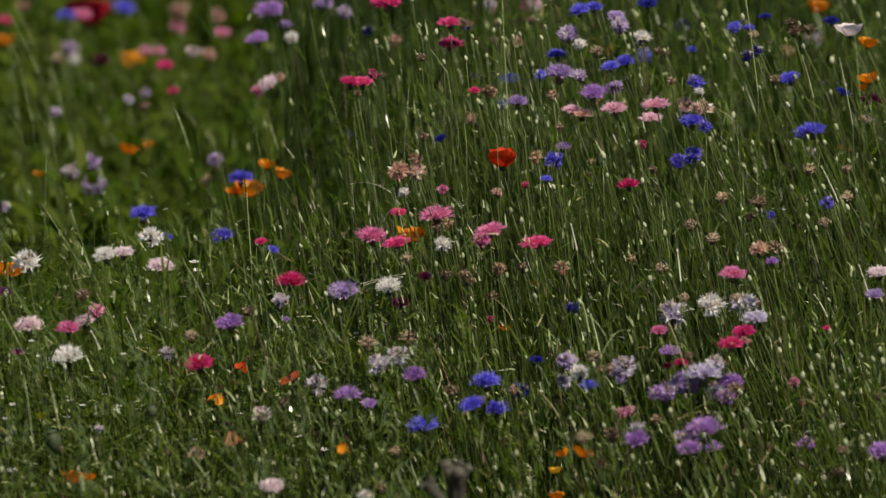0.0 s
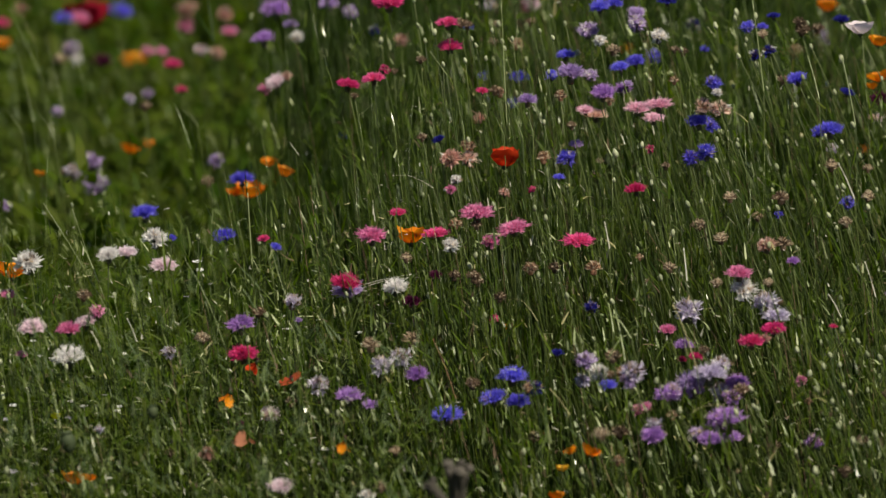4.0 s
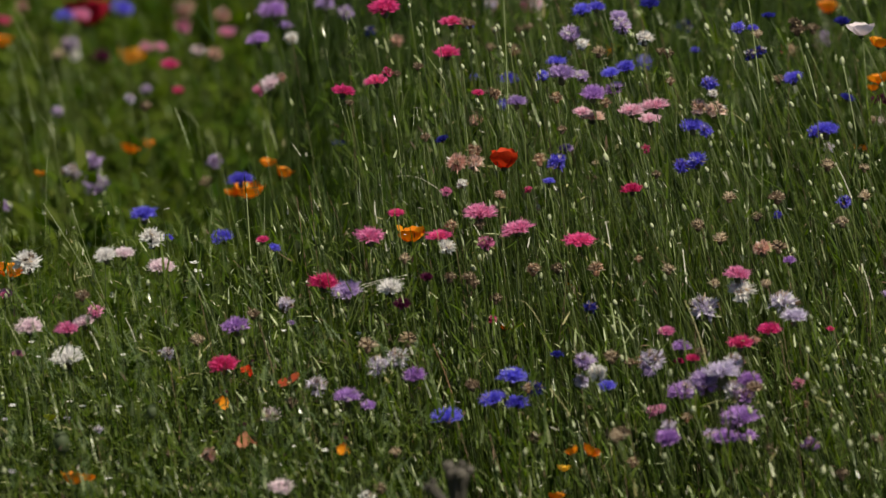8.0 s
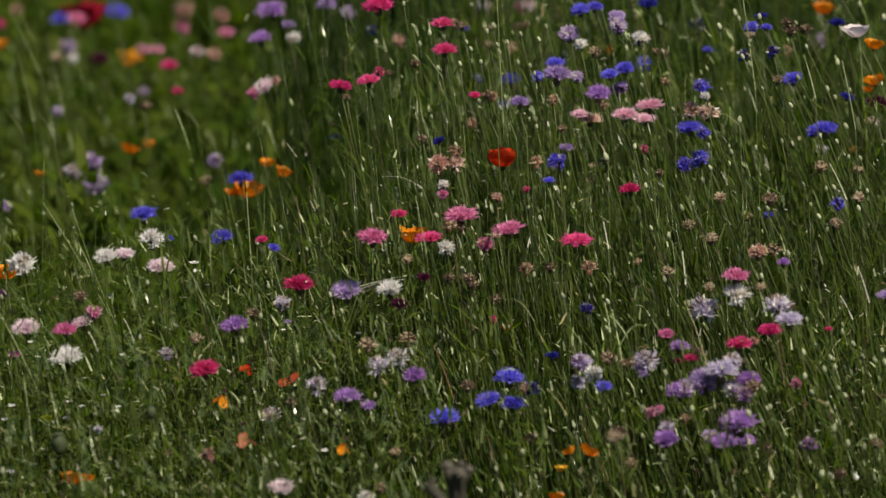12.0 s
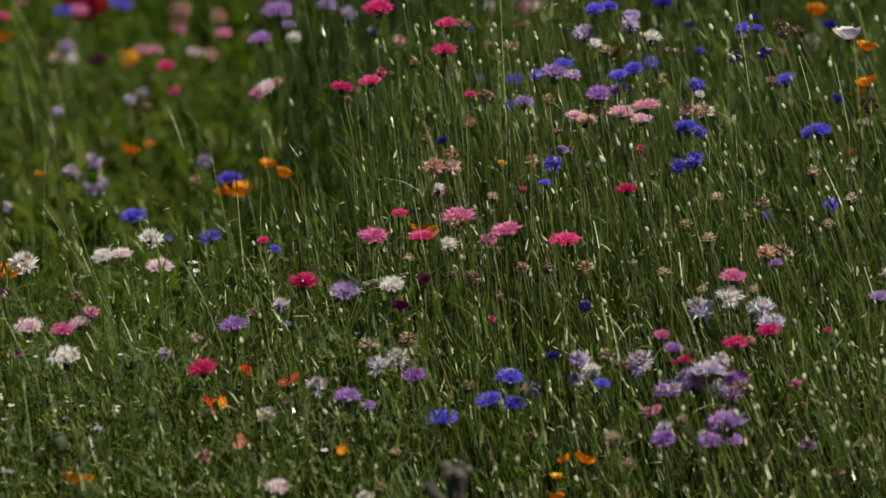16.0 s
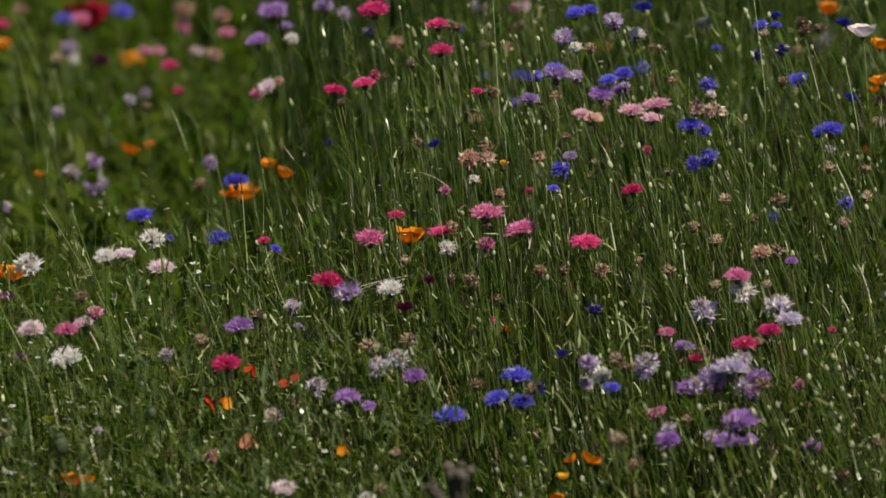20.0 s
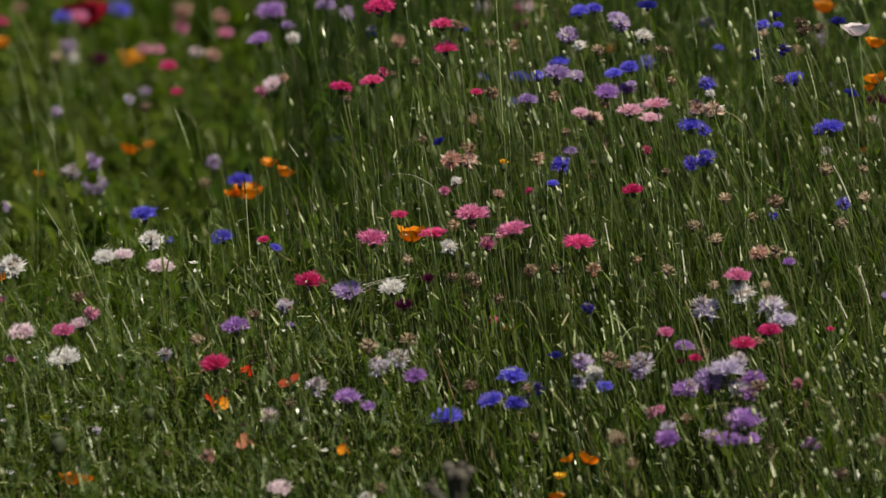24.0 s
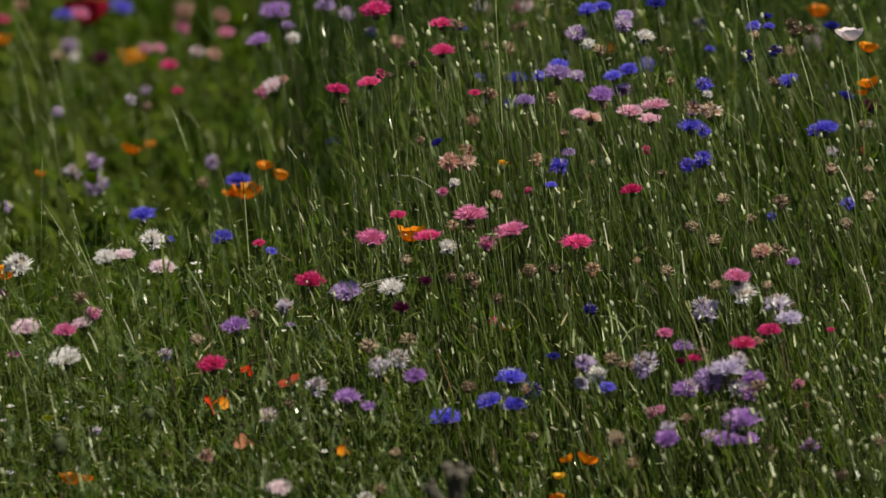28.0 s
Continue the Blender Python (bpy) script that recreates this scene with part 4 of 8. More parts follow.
faded_cornflower("salmon", (0.352, -0.347, 0.504), 17, 0, "breeze_23")
cornflower("purple", (0.272, -0.291, 0.478), 26, 0, "breeze_22")
cornflower("crimson", (0.270, -0.278, 0.456), 14, 0, "breeze_22")
cornflower("crimson", (0.282, -0.368, 0.491), 18, 0, "breeze_22")
faded_cornflower("palelavender", (0.236, -0.383, 0.494), 38, 0, "breeze_88")
spent_cornflower("rust", (0.227, -0.284, 0.454), 22, 0, "breeze_88")
cornflower("purple", (0.269, -0.376, 0.454), 36, -8, "breeze_29")
cornflower("lavender", (0.296, -0.371, 0.468), 38, -5, "breeze_29")
cornflower("palelavender", (0.315, -0.381, 0.480), 43, 0, "breeze_29")
faded_cornflower("palelavender", (0.331, -0.328, 0.472), 30, 0, "breeze_29")
cornflower("purple", (0.348, -0.329, 0.451), 32, 0, "breeze_29")
spent_cornflower("brown", (0.351, -0.387, 0.459), 25, 0, "breeze_29")
cornflower("purple", (0.335, -0.431, 0.442), 47, -8, "breeze_70")
cornflower("purple", (0.313, -0.501, 0.444), 31, 0, "breeze_70")
cornflower("purple", (0.342, -0.403, 0.410), 27, 0, "breeze_70")
cornflower("purple", (0.250, -0.502, 0.444), 31, 0, "breeze_28")
spent_cornflower("rust", (0.274, -0.424, 0.437), 17, 0, "breeze_28")
faded_cornflower("pink", (0.237, -0.372, 0.428), 19, 0, "breeze_28")
faded_cornflower("pink", (0.244, -0.447, 0.458), 16, 0, "breeze_28")
faded_cornflower("pink", (0.403, -0.348, 0.453), 20, 0, "breeze_55")
spent_cornflower("rust", (0.411, -0.357, 0.430), 12, 0, "breeze_55")
spent_cornflower("tan", (0.183, -0.828, 0.559), 22, 0, "breeze_28")
faded_cornflower("purple", (0.412, -0.454, 0.417), 26, 0, "breeze_55")
spent_cornflower("brown", (0.368, -0.442, 0.406), 20, 0, "breeze_55")
spent_cornflower("brown", (0.440, -0.561, 0.419), 22, 0, "breeze_55")
spent_cornflower("brown", (0.494, -0.410, 0.457), 17, 0, "breeze_55")
cornflower("crimson", (0.439, -0.334, 0.514), 10, 0, "breeze_55")
faded_cornflower("dkblue", (0.170, -0.213, 0.498), 22, 0, "breeze_95")
cup_poppy("orange", (0.145, -0.490, 0.423), 14, -25, "breeze_42")
cup_poppy("orange", (0.165, -0.473, 0.417), 21, 20, "breeze_42")
cup_poppy("yellow", (0.135, -0.436, 0.383), 14, 0, "breeze_42")
cup_poppy("orange", (0.127, -0.497, 0.371), 19, 0, "breeze_45")
spent_cornflower("brown", (0.103, -0.396, 0.403), 20, 0, "breeze_02")
cornflower("pink", (0.043, -0.111, 0.582), 41, -3, "breeze_47")
cornflower("pink", (0.086, -0.129, 0.570), 42, -18, "breeze_49", 0.72)
cornflower("hotpink", (0.159, -0.119, 0.553), 42, -3, "breeze_38", 0.66)
cornflower("hotpink", (-0.004, -0.141, 0.565), 38, -6, "breeze_39", 0.66)
faded_cornflower("white", (0.004, -0.181, 0.562), 27, 0, "breeze_96")
faded_cornflower("pink", (0.050, -0.165, 0.560), 28, 0, "breeze_96")
cornflower("pink", (-0.084, -0.181, 0.576), 38, 0, "breeze_61")
cornflower("crimson", (-0.054, -0.120, 0.585), 22, 0, "breeze_61", 0.66)
cup_poppy("orange", (-0.038, -0.083, 0.546), 35, 0, "breeze_41")
cornflower("blue", (-0.254, 0.451, 0.447), 35, -5, "breeze_01")
cup_poppy("orange", (-0.263, 0.541, 0.402), 23, -15, "breeze_01")
cup_poppy("orange", (-0.249, 0.543, 0.404), 40, 4, "breeze_01")
cup_poppy("orange", (-0.204, 0.550, 0.425), 24, 15, "breeze_44")
cup_poppy("orange", (-0.222, 0.553, 0.436), 19, 0, "breeze_44")
cornflower("blue", (-0.368, 0.291, 0.452), 38, -6, "breeze_13")
cornflower("blue", (-0.268, 0.191, 0.455), 30, -10, "breeze_15")
faded_cornflower("white", (-0.339, -0.101, 0.546), 38, 0, "breeze_92")
cornflower("blue", (-0.330, 0.092, 0.485), 16, 0, "breeze_92")
cornflower("crimson", (-0.209, -0.135, 0.556), 17, -10, "breeze_44")
cornflower("blue", (-0.195, -0.161, 0.555), 16, 20, "breeze_44")
faded_cornflower("white", (-0.478, -0.216, 0.554), 42, 0, "breeze_93")
cup_poppy("orange", (-0.510, -0.024, 0.483), 36, 0, "breeze_93")
cornflower("white", (-0.387, -0.226, 0.567), 29, -12, "breeze_65")
cornflower("palepink", (-0.367, -0.201, 0.562), 28, 0, "breeze_65")
cornflower("palepink", (-0.326, -0.160, 0.533), 37, 0, "breeze_66")
cornflower("pink", (-0.505, -0.203, 0.513), 20, 0, "breeze_68")
cornflower("palepink", (-0.471, -0.307, 0.509), 36, -4, "breeze_68")
cornflower("pink", (-0.431, -0.260, 0.490), 30, -8, "breeze_48")
cornflower("palepink", (-0.412, -0.250, 0.495), 31, -14, "breeze_48")
faded_cornflower("pink", (-0.399, -0.244, 0.504), 25, 0, "breeze_48")
cornflower("white", (-0.427, -0.316, 0.475), 41, -5, "breeze_89")
cornflower("pink", (-0.484, -0.304, 0.474), 17, 0, "breeze_68")
spent_cornflower("brown", (-0.413, -0.260, 0.527), 22, 0, "breeze_48")
faded_cornflower("palelavender", (-0.314, -0.302, 0.473), 22, 0, "breeze_89")
spent_cornflower("tan", (-0.279, -0.331, 0.497), 22, 0, "breeze_71")
cornflower("purple", (-0.237, -0.281, 0.500), 35, -10, "breeze_71")
spent_cornflower("brown", (-0.218, -0.234, 0.496), 20, 0, "breeze_71")
cornflower("crimson", (-0.138, -0.190, 0.523), 38, 0, "breeze_21")
cornflower("crimson", (-0.248, -0.361, 0.482), 38, -5, "breeze_25")
cornflower("lavender", (-0.112, -0.173, 0.507), 41, -5, "breeze_35")
cornflower("white", (-0.061, -0.202, 0.520), 33, -8, "breeze_94")
cornflower("maroon", (-0.047, -0.234, 0.511), 23, 0, "breeze_40")
spent_cornflower("tan", (-0.044, -0.234, 0.563), 18, 0, "breeze_61")
cornflower("maroon", (-0.019, -0.198, 0.531), 17, 0, "breeze_40")
faded_cornflower("palelavender", (-0.180, -0.275, 0.524), 26, 0, "breeze_81")
cornflower("lavender", (-0.174, -0.255, 0.494), 11, 0, "breeze_81")
spent_cornflower("brown", (0.030, -0.212, 0.532), 22, 0, "breeze_96")
spent_cornflower("brown", (0.061, -0.203, 0.504), 20, 0, "breeze_96")
spent_cornflower("rust", (0.104, -0.179, 0.531), 22, 0, "breeze_77")
spent_cornflower("brown", (0.132, -0.160, 0.527), 20, 0, "breeze_77")
cup_poppy("orange", (0.150, 0.175, 0.398), 11, 20, "breeze_77")
cup_poppy("orange", (0.077, 0.065, 0.380), 14, 0, "breeze_35")
faded_cornflower("crimson", (0.058, -0.121, 0.453), 15, 30, "breeze_35")
faded_cornflower("rust", (0.157, 0.157, 0.345), 17, 0, "breeze_95")
cornflower("dkblue", (0.129, -0.337, 0.485), 18, 0, "breeze_14")
faded_cornflower("palelavender", (-0.075, -0.322, 0.465), 37, 0, "breeze_82")
faded_cornflower("palelavender", (-0.052, -0.298, 0.467), 35, 0, "breeze_82")
spent_cornflower("tan", (-0.040, -0.264, 0.474), 28, 0, "breeze_82")
spent_cornflower("tan", (-0.086, -0.327, 0.489), 27, 0, "breeze_82")
drooping_poppy("red", (-0.219, -0.292, 0.463), 21, 24, "breeze_71")
drooping_poppy("orange", (-0.248, -0.334, 0.442), 24, 18, "breeze_71")
open_poppy("brick", (-0.173, -0.332, 0.457), 23, -22, "breeze_73")
faded_cornflower("palelavender", (-0.144, -0.316, 0.438), 36, 0, "breeze_73")
faded_cornflower("palepink", (-0.195, -0.363, 0.420), 29, 0, "breeze_75")
cornflower("purple", (-0.108, -0.381, 0.450), 34, 0, "breeze_73")
cornflower("purple", (-0.084, -0.393, 0.443), 20, 0, "breeze_73")
cornflower("purple", (-0.032, -0.388, 0.478), 29, -5, "breeze_74")
cornflower("blue", (0.079, -0.314, 0.451), 39, 0, "breeze_02")
cornflower("blue", (0.004, -0.364, 0.420), 41, -5, "breeze_12")
cornflower("blue", (0.056, -0.389, 0.450), 34, -18, "breeze_14")
cornflower("blue", (0.084, -0.371, 0.439), 31, 0, "breeze_14")
spent_cornflower("brown", (0.033, -0.345, 0.448), 22, 0, "breeze_14")
faded_cornflower("dkblue", (0.103, -0.347, 0.446), 30, 0, "breeze_27")
faded_cornflower("lavender", (0.160, -0.370, 0.487), 31, 0, "breeze_95")
faded_cornflower("white", (0.176, -0.318, 0.455), 32, 0, "breeze_95")
faded_cornflower("palelavender", (0.157, -0.353, 0.457), 24, 0, "breeze_95")
cornflower("blue", (0.186, -0.350, 0.452), 23, 0, "breeze_95")
spent_cornflower("tan", (0.191, -0.338, 0.479), 24, 0, "breeze_95")
cup_poppy("lime", (-0.442, -0.414, 0.436), 14, 0, "breeze_63")
seed_pod("green", (-0.422, -0.523, 0.443), 19, -12, "breeze_63")
seed_pod("green", (-0.326, -0.446, 0.453), 12, 0, "breeze_43")
seed_pod("green", (0.200, 0.314, 0.508), 15, 0, "breeze_83")
cup_poppy("orange", (-0.412, -0.486, 0.390), 28, 0, "breeze_43")
cup_poppy("orange", (-0.396, -0.501, 0.395), 14, 10, "breeze_43")
drooping_poppy("terracotta", (-0.225, -0.405, 0.428), 32, -10, "breeze_50")
drooping_poppy("orange", (-0.109, -0.505, 0.446), 22, 10, "breeze_45")
cornflower("palepink", (-0.179, -0.559, 0.407), 32, 0, "breeze_75")
faded_cornflower("white", (-0.084, -0.544, 0.387), 25, 0, "breeze_26")
faded_cornflower("salmon", (-0.262, -0.460, 0.407), 25, 0, "breeze_50")
spent_cornflower("tan", (-0.053, -0.502, 0.424), 18, 0, "breeze_45")
spent_cornflower("tan", (-0.069, -0.505, 0.382), 21, 0, "breeze_45")
spent_cornflower("brown", (-0.306, -0.463, 0.409), 16, 0, "breeze_43")
faded_cornflower("palelavender", (-0.383, -0.495, 0.450), 13, 0, "breeze_43")
dark_seed_head("charcoal", (0.016, -0.794, 0.498), 51, 0, "breeze_26")
dark_seed_head("charcoal", (-0.010, -0.844, 0.507), 27, -40, "breeze_26")
small_flower("white", (-0.292, -0.049, 0.499), 16, 0, "breeze_66")
small_flower("white", (-0.287, -0.089, 0.502), 12, 0, "breeze_66")
small_flower("palelavender", (-0.301, -0.149, 0.489), 12, 0, "breeze_66")
small_flower("white", (-0.274, -0.120, 0.495), 8, 0, "breeze_66")
small_flower("white", (-0.427, -0.283, 0.408), 12, 0, "breeze_43")
small_flower("white", (-0.411, -0.305, 0.410), 12, 0, "breeze_43")
small_flower("white", (-0.492, -0.307, 0.412), 12, 0, "breeze_43")
small_flower("white", (-0.373, -0.326, 0.412), 13, 0, "breeze_43")
small_flower("white", (-0.372, -0.271, 0.398), 9, 0, "breeze_43")
small_flower("palelavender", (-0.500, -0.307, 0.395), 10, 0, "breeze_43")
small_flower("palelavender", (-0.490, -0.360, 0.351), 17, 0, "breeze_43")
small_flower("white", (-0.380, -0.366, 0.345), 10, 0, "breeze_43")
small_flower("palelavender", (-0.429, -0.317, 0.400), 12, 0, "breeze_43")
small_flower("white", (-0.471, -0.151, 0.417), 9, 0, "breeze_89")
small_flower("white", (-0.368, -0.245, 0.452), 8, 0, "breeze_89")
small_flower("white", (-0.477, -0.185, 0.447), 9, 0, "breeze_89")
small_flower("white", (-0.098, -0.172, 0.453), 9, 0, "breeze_35")
small_flower("white", (-0.147, -0.139, 0.457), 8, 0, "breeze_35")
small_flower("white", (-0.184, -0.189, 0.462), 8, 0, "breeze_71")
small_flower("palelavender", (-0.062, -0.096, 0.438), 12, 0, "breeze_35")
small_flower("white", (-0.170, -0.334, 0.372), 6, 0, "breeze_45")
small_flower("white", (-0.134, -0.378, 0.383), 12, 0, "breeze_45")
small_flower("white", (-0.141, -0.334, 0.350), 8, 0, "breeze_45")
small_flower("white", (-0.202, -0.349, 0.391), 8, 0, "breeze_75")
small_flower("white", (-0.223, -0.269, 0.387), 12, 0, "breeze_75")
small_flower("white", (-0.389, -0.269, 0.411), 9, 0, "breeze_43")
small_flower("white", (-0.347, -0.269, 0.387), 8, 0, "breeze_43")
small_flower("white", (-0.271, -0.314, 0.331), 8, 0, "breeze_43")
small_flower("white", (-0.183, -0.327, 0.335), 9, 0, "breeze_75")
small_flower("white", (-0.273, -0.323, 0.375), 9, 0, "breeze_75")
small_flower("white", (-0.350, -0.351, 0.330), 8, 0, "breeze_43")
cornflower("palepink", (0.536, -0.193, 0.539), 32, 0, "breeze_49")
cornflower("purple", (0.528, -0.480, 0.434), 34, 0, "breeze_70")
cornflower("lavender", (0.512, -0.287, 0.540), 25, 0, "breeze_80")
spent_cornflower("brown", (0.270, 0.149, 0.696), 17, 0, "breeze_87")
spent_cornflower("brown", (0.260, 0.150, 0.699), 14, 0, "breeze_87")
spent_cornflower("rust", (0.268, 0.026, 0.698), 15, 0, "breeze_53")
spent_cornflower("brown", (0.400, 0.105, 0.677), 18, 0, "breeze_09")
spent_cornflower("brown", (0.183, 0.308, 0.490), 17, 0, "breeze_83")
spent_cornflower("brown", (0.250, -0.048, 0.606), 15, 0, "breeze_05")
spent_cornflower("brown", (-0.171, -0.359, 0.432), 18, 0, "breeze_75")
faded_cornflower("salmon", (0.042, 0.478, 0.514), 24, 0, "breeze_83")
faded_cornflower("salmon", (-0.059, 0.653, 0.568), 26, 0, "breeze_34")
faded_cornflower("dkblue", (-0.093, 0.657, 0.580), 20, 0, "breeze_34")
faded_cornflower("dkblue", (0.313, 0.755, 0.558), 26, 0, "breeze_07")
faded_cornflower("palelavender", (0.061, 0.763, 0.585), 24, 0, "breeze_56")
faded_cornflower("palepink", (0.120, 0.764, 0.586), 26, 0, "breeze_56")
spent_cornflower("rust", (0.152, 0.173, 0.392), 17, 0, "breeze_77")
spent_cornflower("brown", (0.036, -0.214, 0.526), 18, 0, "breeze_96")
spent_cornflower("rust", (0.010, -0.139, 0.572), 20, 0, "breeze_96")
spent_cornflower("brown", (0.391, -0.114, 0.598), 18, 0, "breeze_79")
faded_cornflower("palelavender", (0.474, 0.324, 0.526), 20, 0, "breeze_79")
spent_cornflower("tan", (0.521, 0.218, 0.593), 14, 0, "breeze_91")
spent_cornflower("brown", (0.043, -0.116, 0.566), 18, 0, "breeze_47")
spent_cornflower("rust", (0.063, 0.112, 0.656), 19, 0, "breeze_83")
spent_cornflower("brown", (0.107, -0.178, 0.533), 17, 0, "breeze_77")
spent_cornflower("brown", (0.033, 0.208, 0.716), 17, 0, "breeze_56")
spent_cornflower("brown", (0.214, -0.284, 0.454), 18, 0, "breeze_88")
spent_cornflower("tan", (0.188, 0.314, 0.508), 12, 0, "breeze_83")
faded_cornflower("lavender", (0.275, -0.376, 0.455), 32, 0, "breeze_29")
faded_cornflower("purple", (0.297, -0.374, 0.458), 32, 0, "breeze_29")
faded_cornflower("palelavender", (0.330, -0.333, 0.440), 36, 0, "breeze_29")
faded_cornflower("purple", (0.340, -0.389, 0.453), 28, 0, "breeze_29")
faded_cornflower("purple", (0.327, -0.432, 0.438), 34, 0, "breeze_70")
faded_cornflower("lavender", (0.303, -0.430, 0.419), 28, 0, "breeze_28")
faded_cornflower("palelavender", (0.252, -0.453, 0.439), 24, 0, "breeze_28")
spent_cornflower("brown", (0.199, -0.468, 0.434), 26, 0, "breeze_42")
faded_cornflower("lavender", (0.233, -0.386, 0.485), 30, 0, "breeze_88")
spent_cornflower("brown", (0.291, -0.366, 0.496), 16, 0, "breeze_22")
cornflower("pink", (-0.530, 1.770, 0.285), 34, 0, "breeze_20")
faded_cornflower("lavender", (0.515, 1.134, 0.431), 34, 0, "breeze_91")
spent_cornflower("rust", (0.451, 0.744, 0.526), 24, 0, "breeze_08")
spent_cornflower("brown", (0.421, 0.179, 0.726), 20, 0, "breeze_08")
faded_cornflower("dkblue", (0.375, 0.072, 0.722), 22, 0, "breeze_07")
spent_cornflower("tan", (-0.538, 1.415, 0.325), 22, 0, "breeze_19")
faded_cornflower("palelavender", (-0.410, 0.822, 0.440), 20, 0, "breeze_32")
spent_cornflower("brown", (-0.385, 0.722, 0.458), 22, 0, "breeze_32")
spent_cornflower("rust", (0.211, -0.497, 0.410), 18, 9, "breeze_28")
spent_cornflower("brown", (0.486, -0.457, 0.424), 18, 4, "breeze_70")
spent_cornflower("rust", (0.096, -0.375, 0.455), 16, -5, "breeze_27")
spent_cornflower("brown", (-0.020, -0.092, 0.665), 15, 0, "breeze_16")
spent_cornflower("brown", (0.140, 0.001, 0.646), 16, 1, "breeze_17")
spent_cornflower("brown", (0.107, 0.539, 0.617), 18, -5, "breeze_59")
spent_cornflower("brown", (0.008, -0.218, 0.535), 20, 2, "breeze_96")
spent_cornflower("tan", (-0.181, -0.250, 0.511), 25, 5, "breeze_81")
grass_stalk("green", (-0.522, 0.736, 0.500), (-0.565, 0.809, 0.564), 0.003, 0.0006, "breeze_32")
grass_stalk("green", (-0.497, 0.817, 0.426), (-0.524, 0.895, 0.503), 0.003, 0.0005, "breeze_32")
grass_stalk("green", (-0.517, 0.525, 0.499), (-0.541, 0.601, 0.570), 0.003, 0.0005, "breeze_32")
grass_stalk("green", (-0.482, 1.019, 0.401), (-0.500, 1.091, 0.459), 0.003, 0.0005, "breeze_32")
grass_stalk("tan", (-0.542, 0.941, 0.483), (-0.570, 1.004, 0.515), 0.003, 0.0005, "breeze_32")
grass_stalk("green", (-0.310, 0.524, 0.494), (-0.330, 0.577, 0.498), 0.003, 0.0006, "breeze_32")
grass_stalk("green", (-0.524, 0.425, 0.514), (-0.552, 0.483, 0.530), 0.003, 0.0005, "breeze_32")
grass_stalk("green", (-0.479, 0.327, 0.537), (-0.499, 0.384, 0.549), 0.003, 0.0005, "breeze_32")
flower_bud((0.360, 0.046, 0.649), 9.4, "breeze_85")
flower_bud((0.423, 0.096, 0.684), 8.1, "breeze_09")
flower_bud((0.461, 0.152, 0.652), 8.1, "breeze_11")
flower_bud((0.481, 0.196, 0.675), 9.6, "breeze_91")
flower_bud((0.340, 0.195, 0.727), 8.2, "breeze_07")
flower_bud((0.362, 0.148, 0.743), 8.1, "breeze_07")
flower_bud((0.355, 0.218, 0.694), 5.5, "breeze_07")
flower_bud((0.345, 0.038, 0.739), 5.3, "breeze_07")
flower_bud((0.337, 0.042, 0.724), 8.0, "breeze_07")
flower_bud((0.435, 0.142, 0.709), 6.8, "breeze_09")
flower_bud((0.432, 0.187, 0.725), 6.1, "breeze_08")
flower_bud((0.408, -0.025, 0.686), 8.0, "breeze_09")
flower_bud((0.381, 0.096, 0.671), 5.4, "breeze_09")
flower_bud((0.343, 0.148, 0.656), 5.4, "breeze_85")
flower_bud((0.280, 0.022, 0.669), 6.7, "breeze_85")
flower_bud((0.314, -0.024, 0.637), 8.0, "breeze_06")
flower_bud((0.332, -0.078, 0.642), 7.9, "breeze_05")
flower_bud((0.307, -0.088, 0.626), 7.2, "breeze_05")
flower_bud((0.303, 0.023, 0.576), 8.7, "breeze_05")
flower_bud((0.338, -0.035, 0.640), 5.3, "breeze_06")
flower_bud((0.451, 0.081, 0.614), 8.1, "breeze_10")
flower_bud((0.469, 0.063, 0.613), 6.7, "breeze_10")
flower_bud((0.485, -0.018, 0.622), 6.0, "breeze_79")
flower_bud((0.494, -0.085, 0.641), 6.6, "breeze_79")
flower_bud((0.469, 0.010, 0.575), 8.7, "breeze_80")
flower_bud((0.490, -0.114, 0.589), 7.9, "breeze_80")
flower_bud((0.454, -0.099, 0.608), 6.6, "breeze_79")
flower_bud((0.480, 0.026, 0.688), 5.3, "breeze_11")
flower_bud((0.134, 0.019, 0.568), 8.0, "breeze_17")
flower_bud((0.111, -0.102, 0.584), 7.9, "breeze_49")
flower_bud((0.123, -0.156, 0.589), 7.8, "breeze_49")
flower_bud((0.062, -0.099, 0.587), 7.2, "breeze_47")
flower_bud((0.014, -0.180, 0.602), 7.8, "breeze_47")
flower_bud((0.037, 0.019, 0.624), 8.0, "breeze_62")
flower_bud((0.195, -0.071, 0.608), 5.9, "breeze_76")
flower_bud((0.190, -0.067, 0.634), 10.6, "breeze_17")
flower_bud((0.065, 0.104, 0.644), 6.7, "breeze_36")
flower_bud((0.041, 0.122, 0.646), 8.1, "breeze_36")
flower_bud((0.108, 0.020, 0.721), 7.3, "breeze_37")
flower_bud((0.115, 0.108, 0.686), 6.1, "breeze_37")
flower_bud((0.120, 0.109, 0.728), 6.7, "breeze_37")
flower_bud((0.127, 0.253, 0.701), 6.9, "breeze_03")
flower_bud((0.152, 0.183, 0.688), 8.2, "breeze_37")
flower_bud((0.031, 0.094, 0.724), 6.7, "breeze_59")
flower_bud((0.036, 0.089, 0.717), 6.7, "breeze_59")
flower_bud((-0.006, 0.098, 0.740), 8.1, "breeze_56")
flower_bud((0.011, 0.252, 0.691), 6.2, "breeze_56")
flower_bud((0.226, 0.115, 0.730), 6.1, "breeze_87")
flower_bud((0.035, -0.170, 0.532), 9.2, "breeze_39")
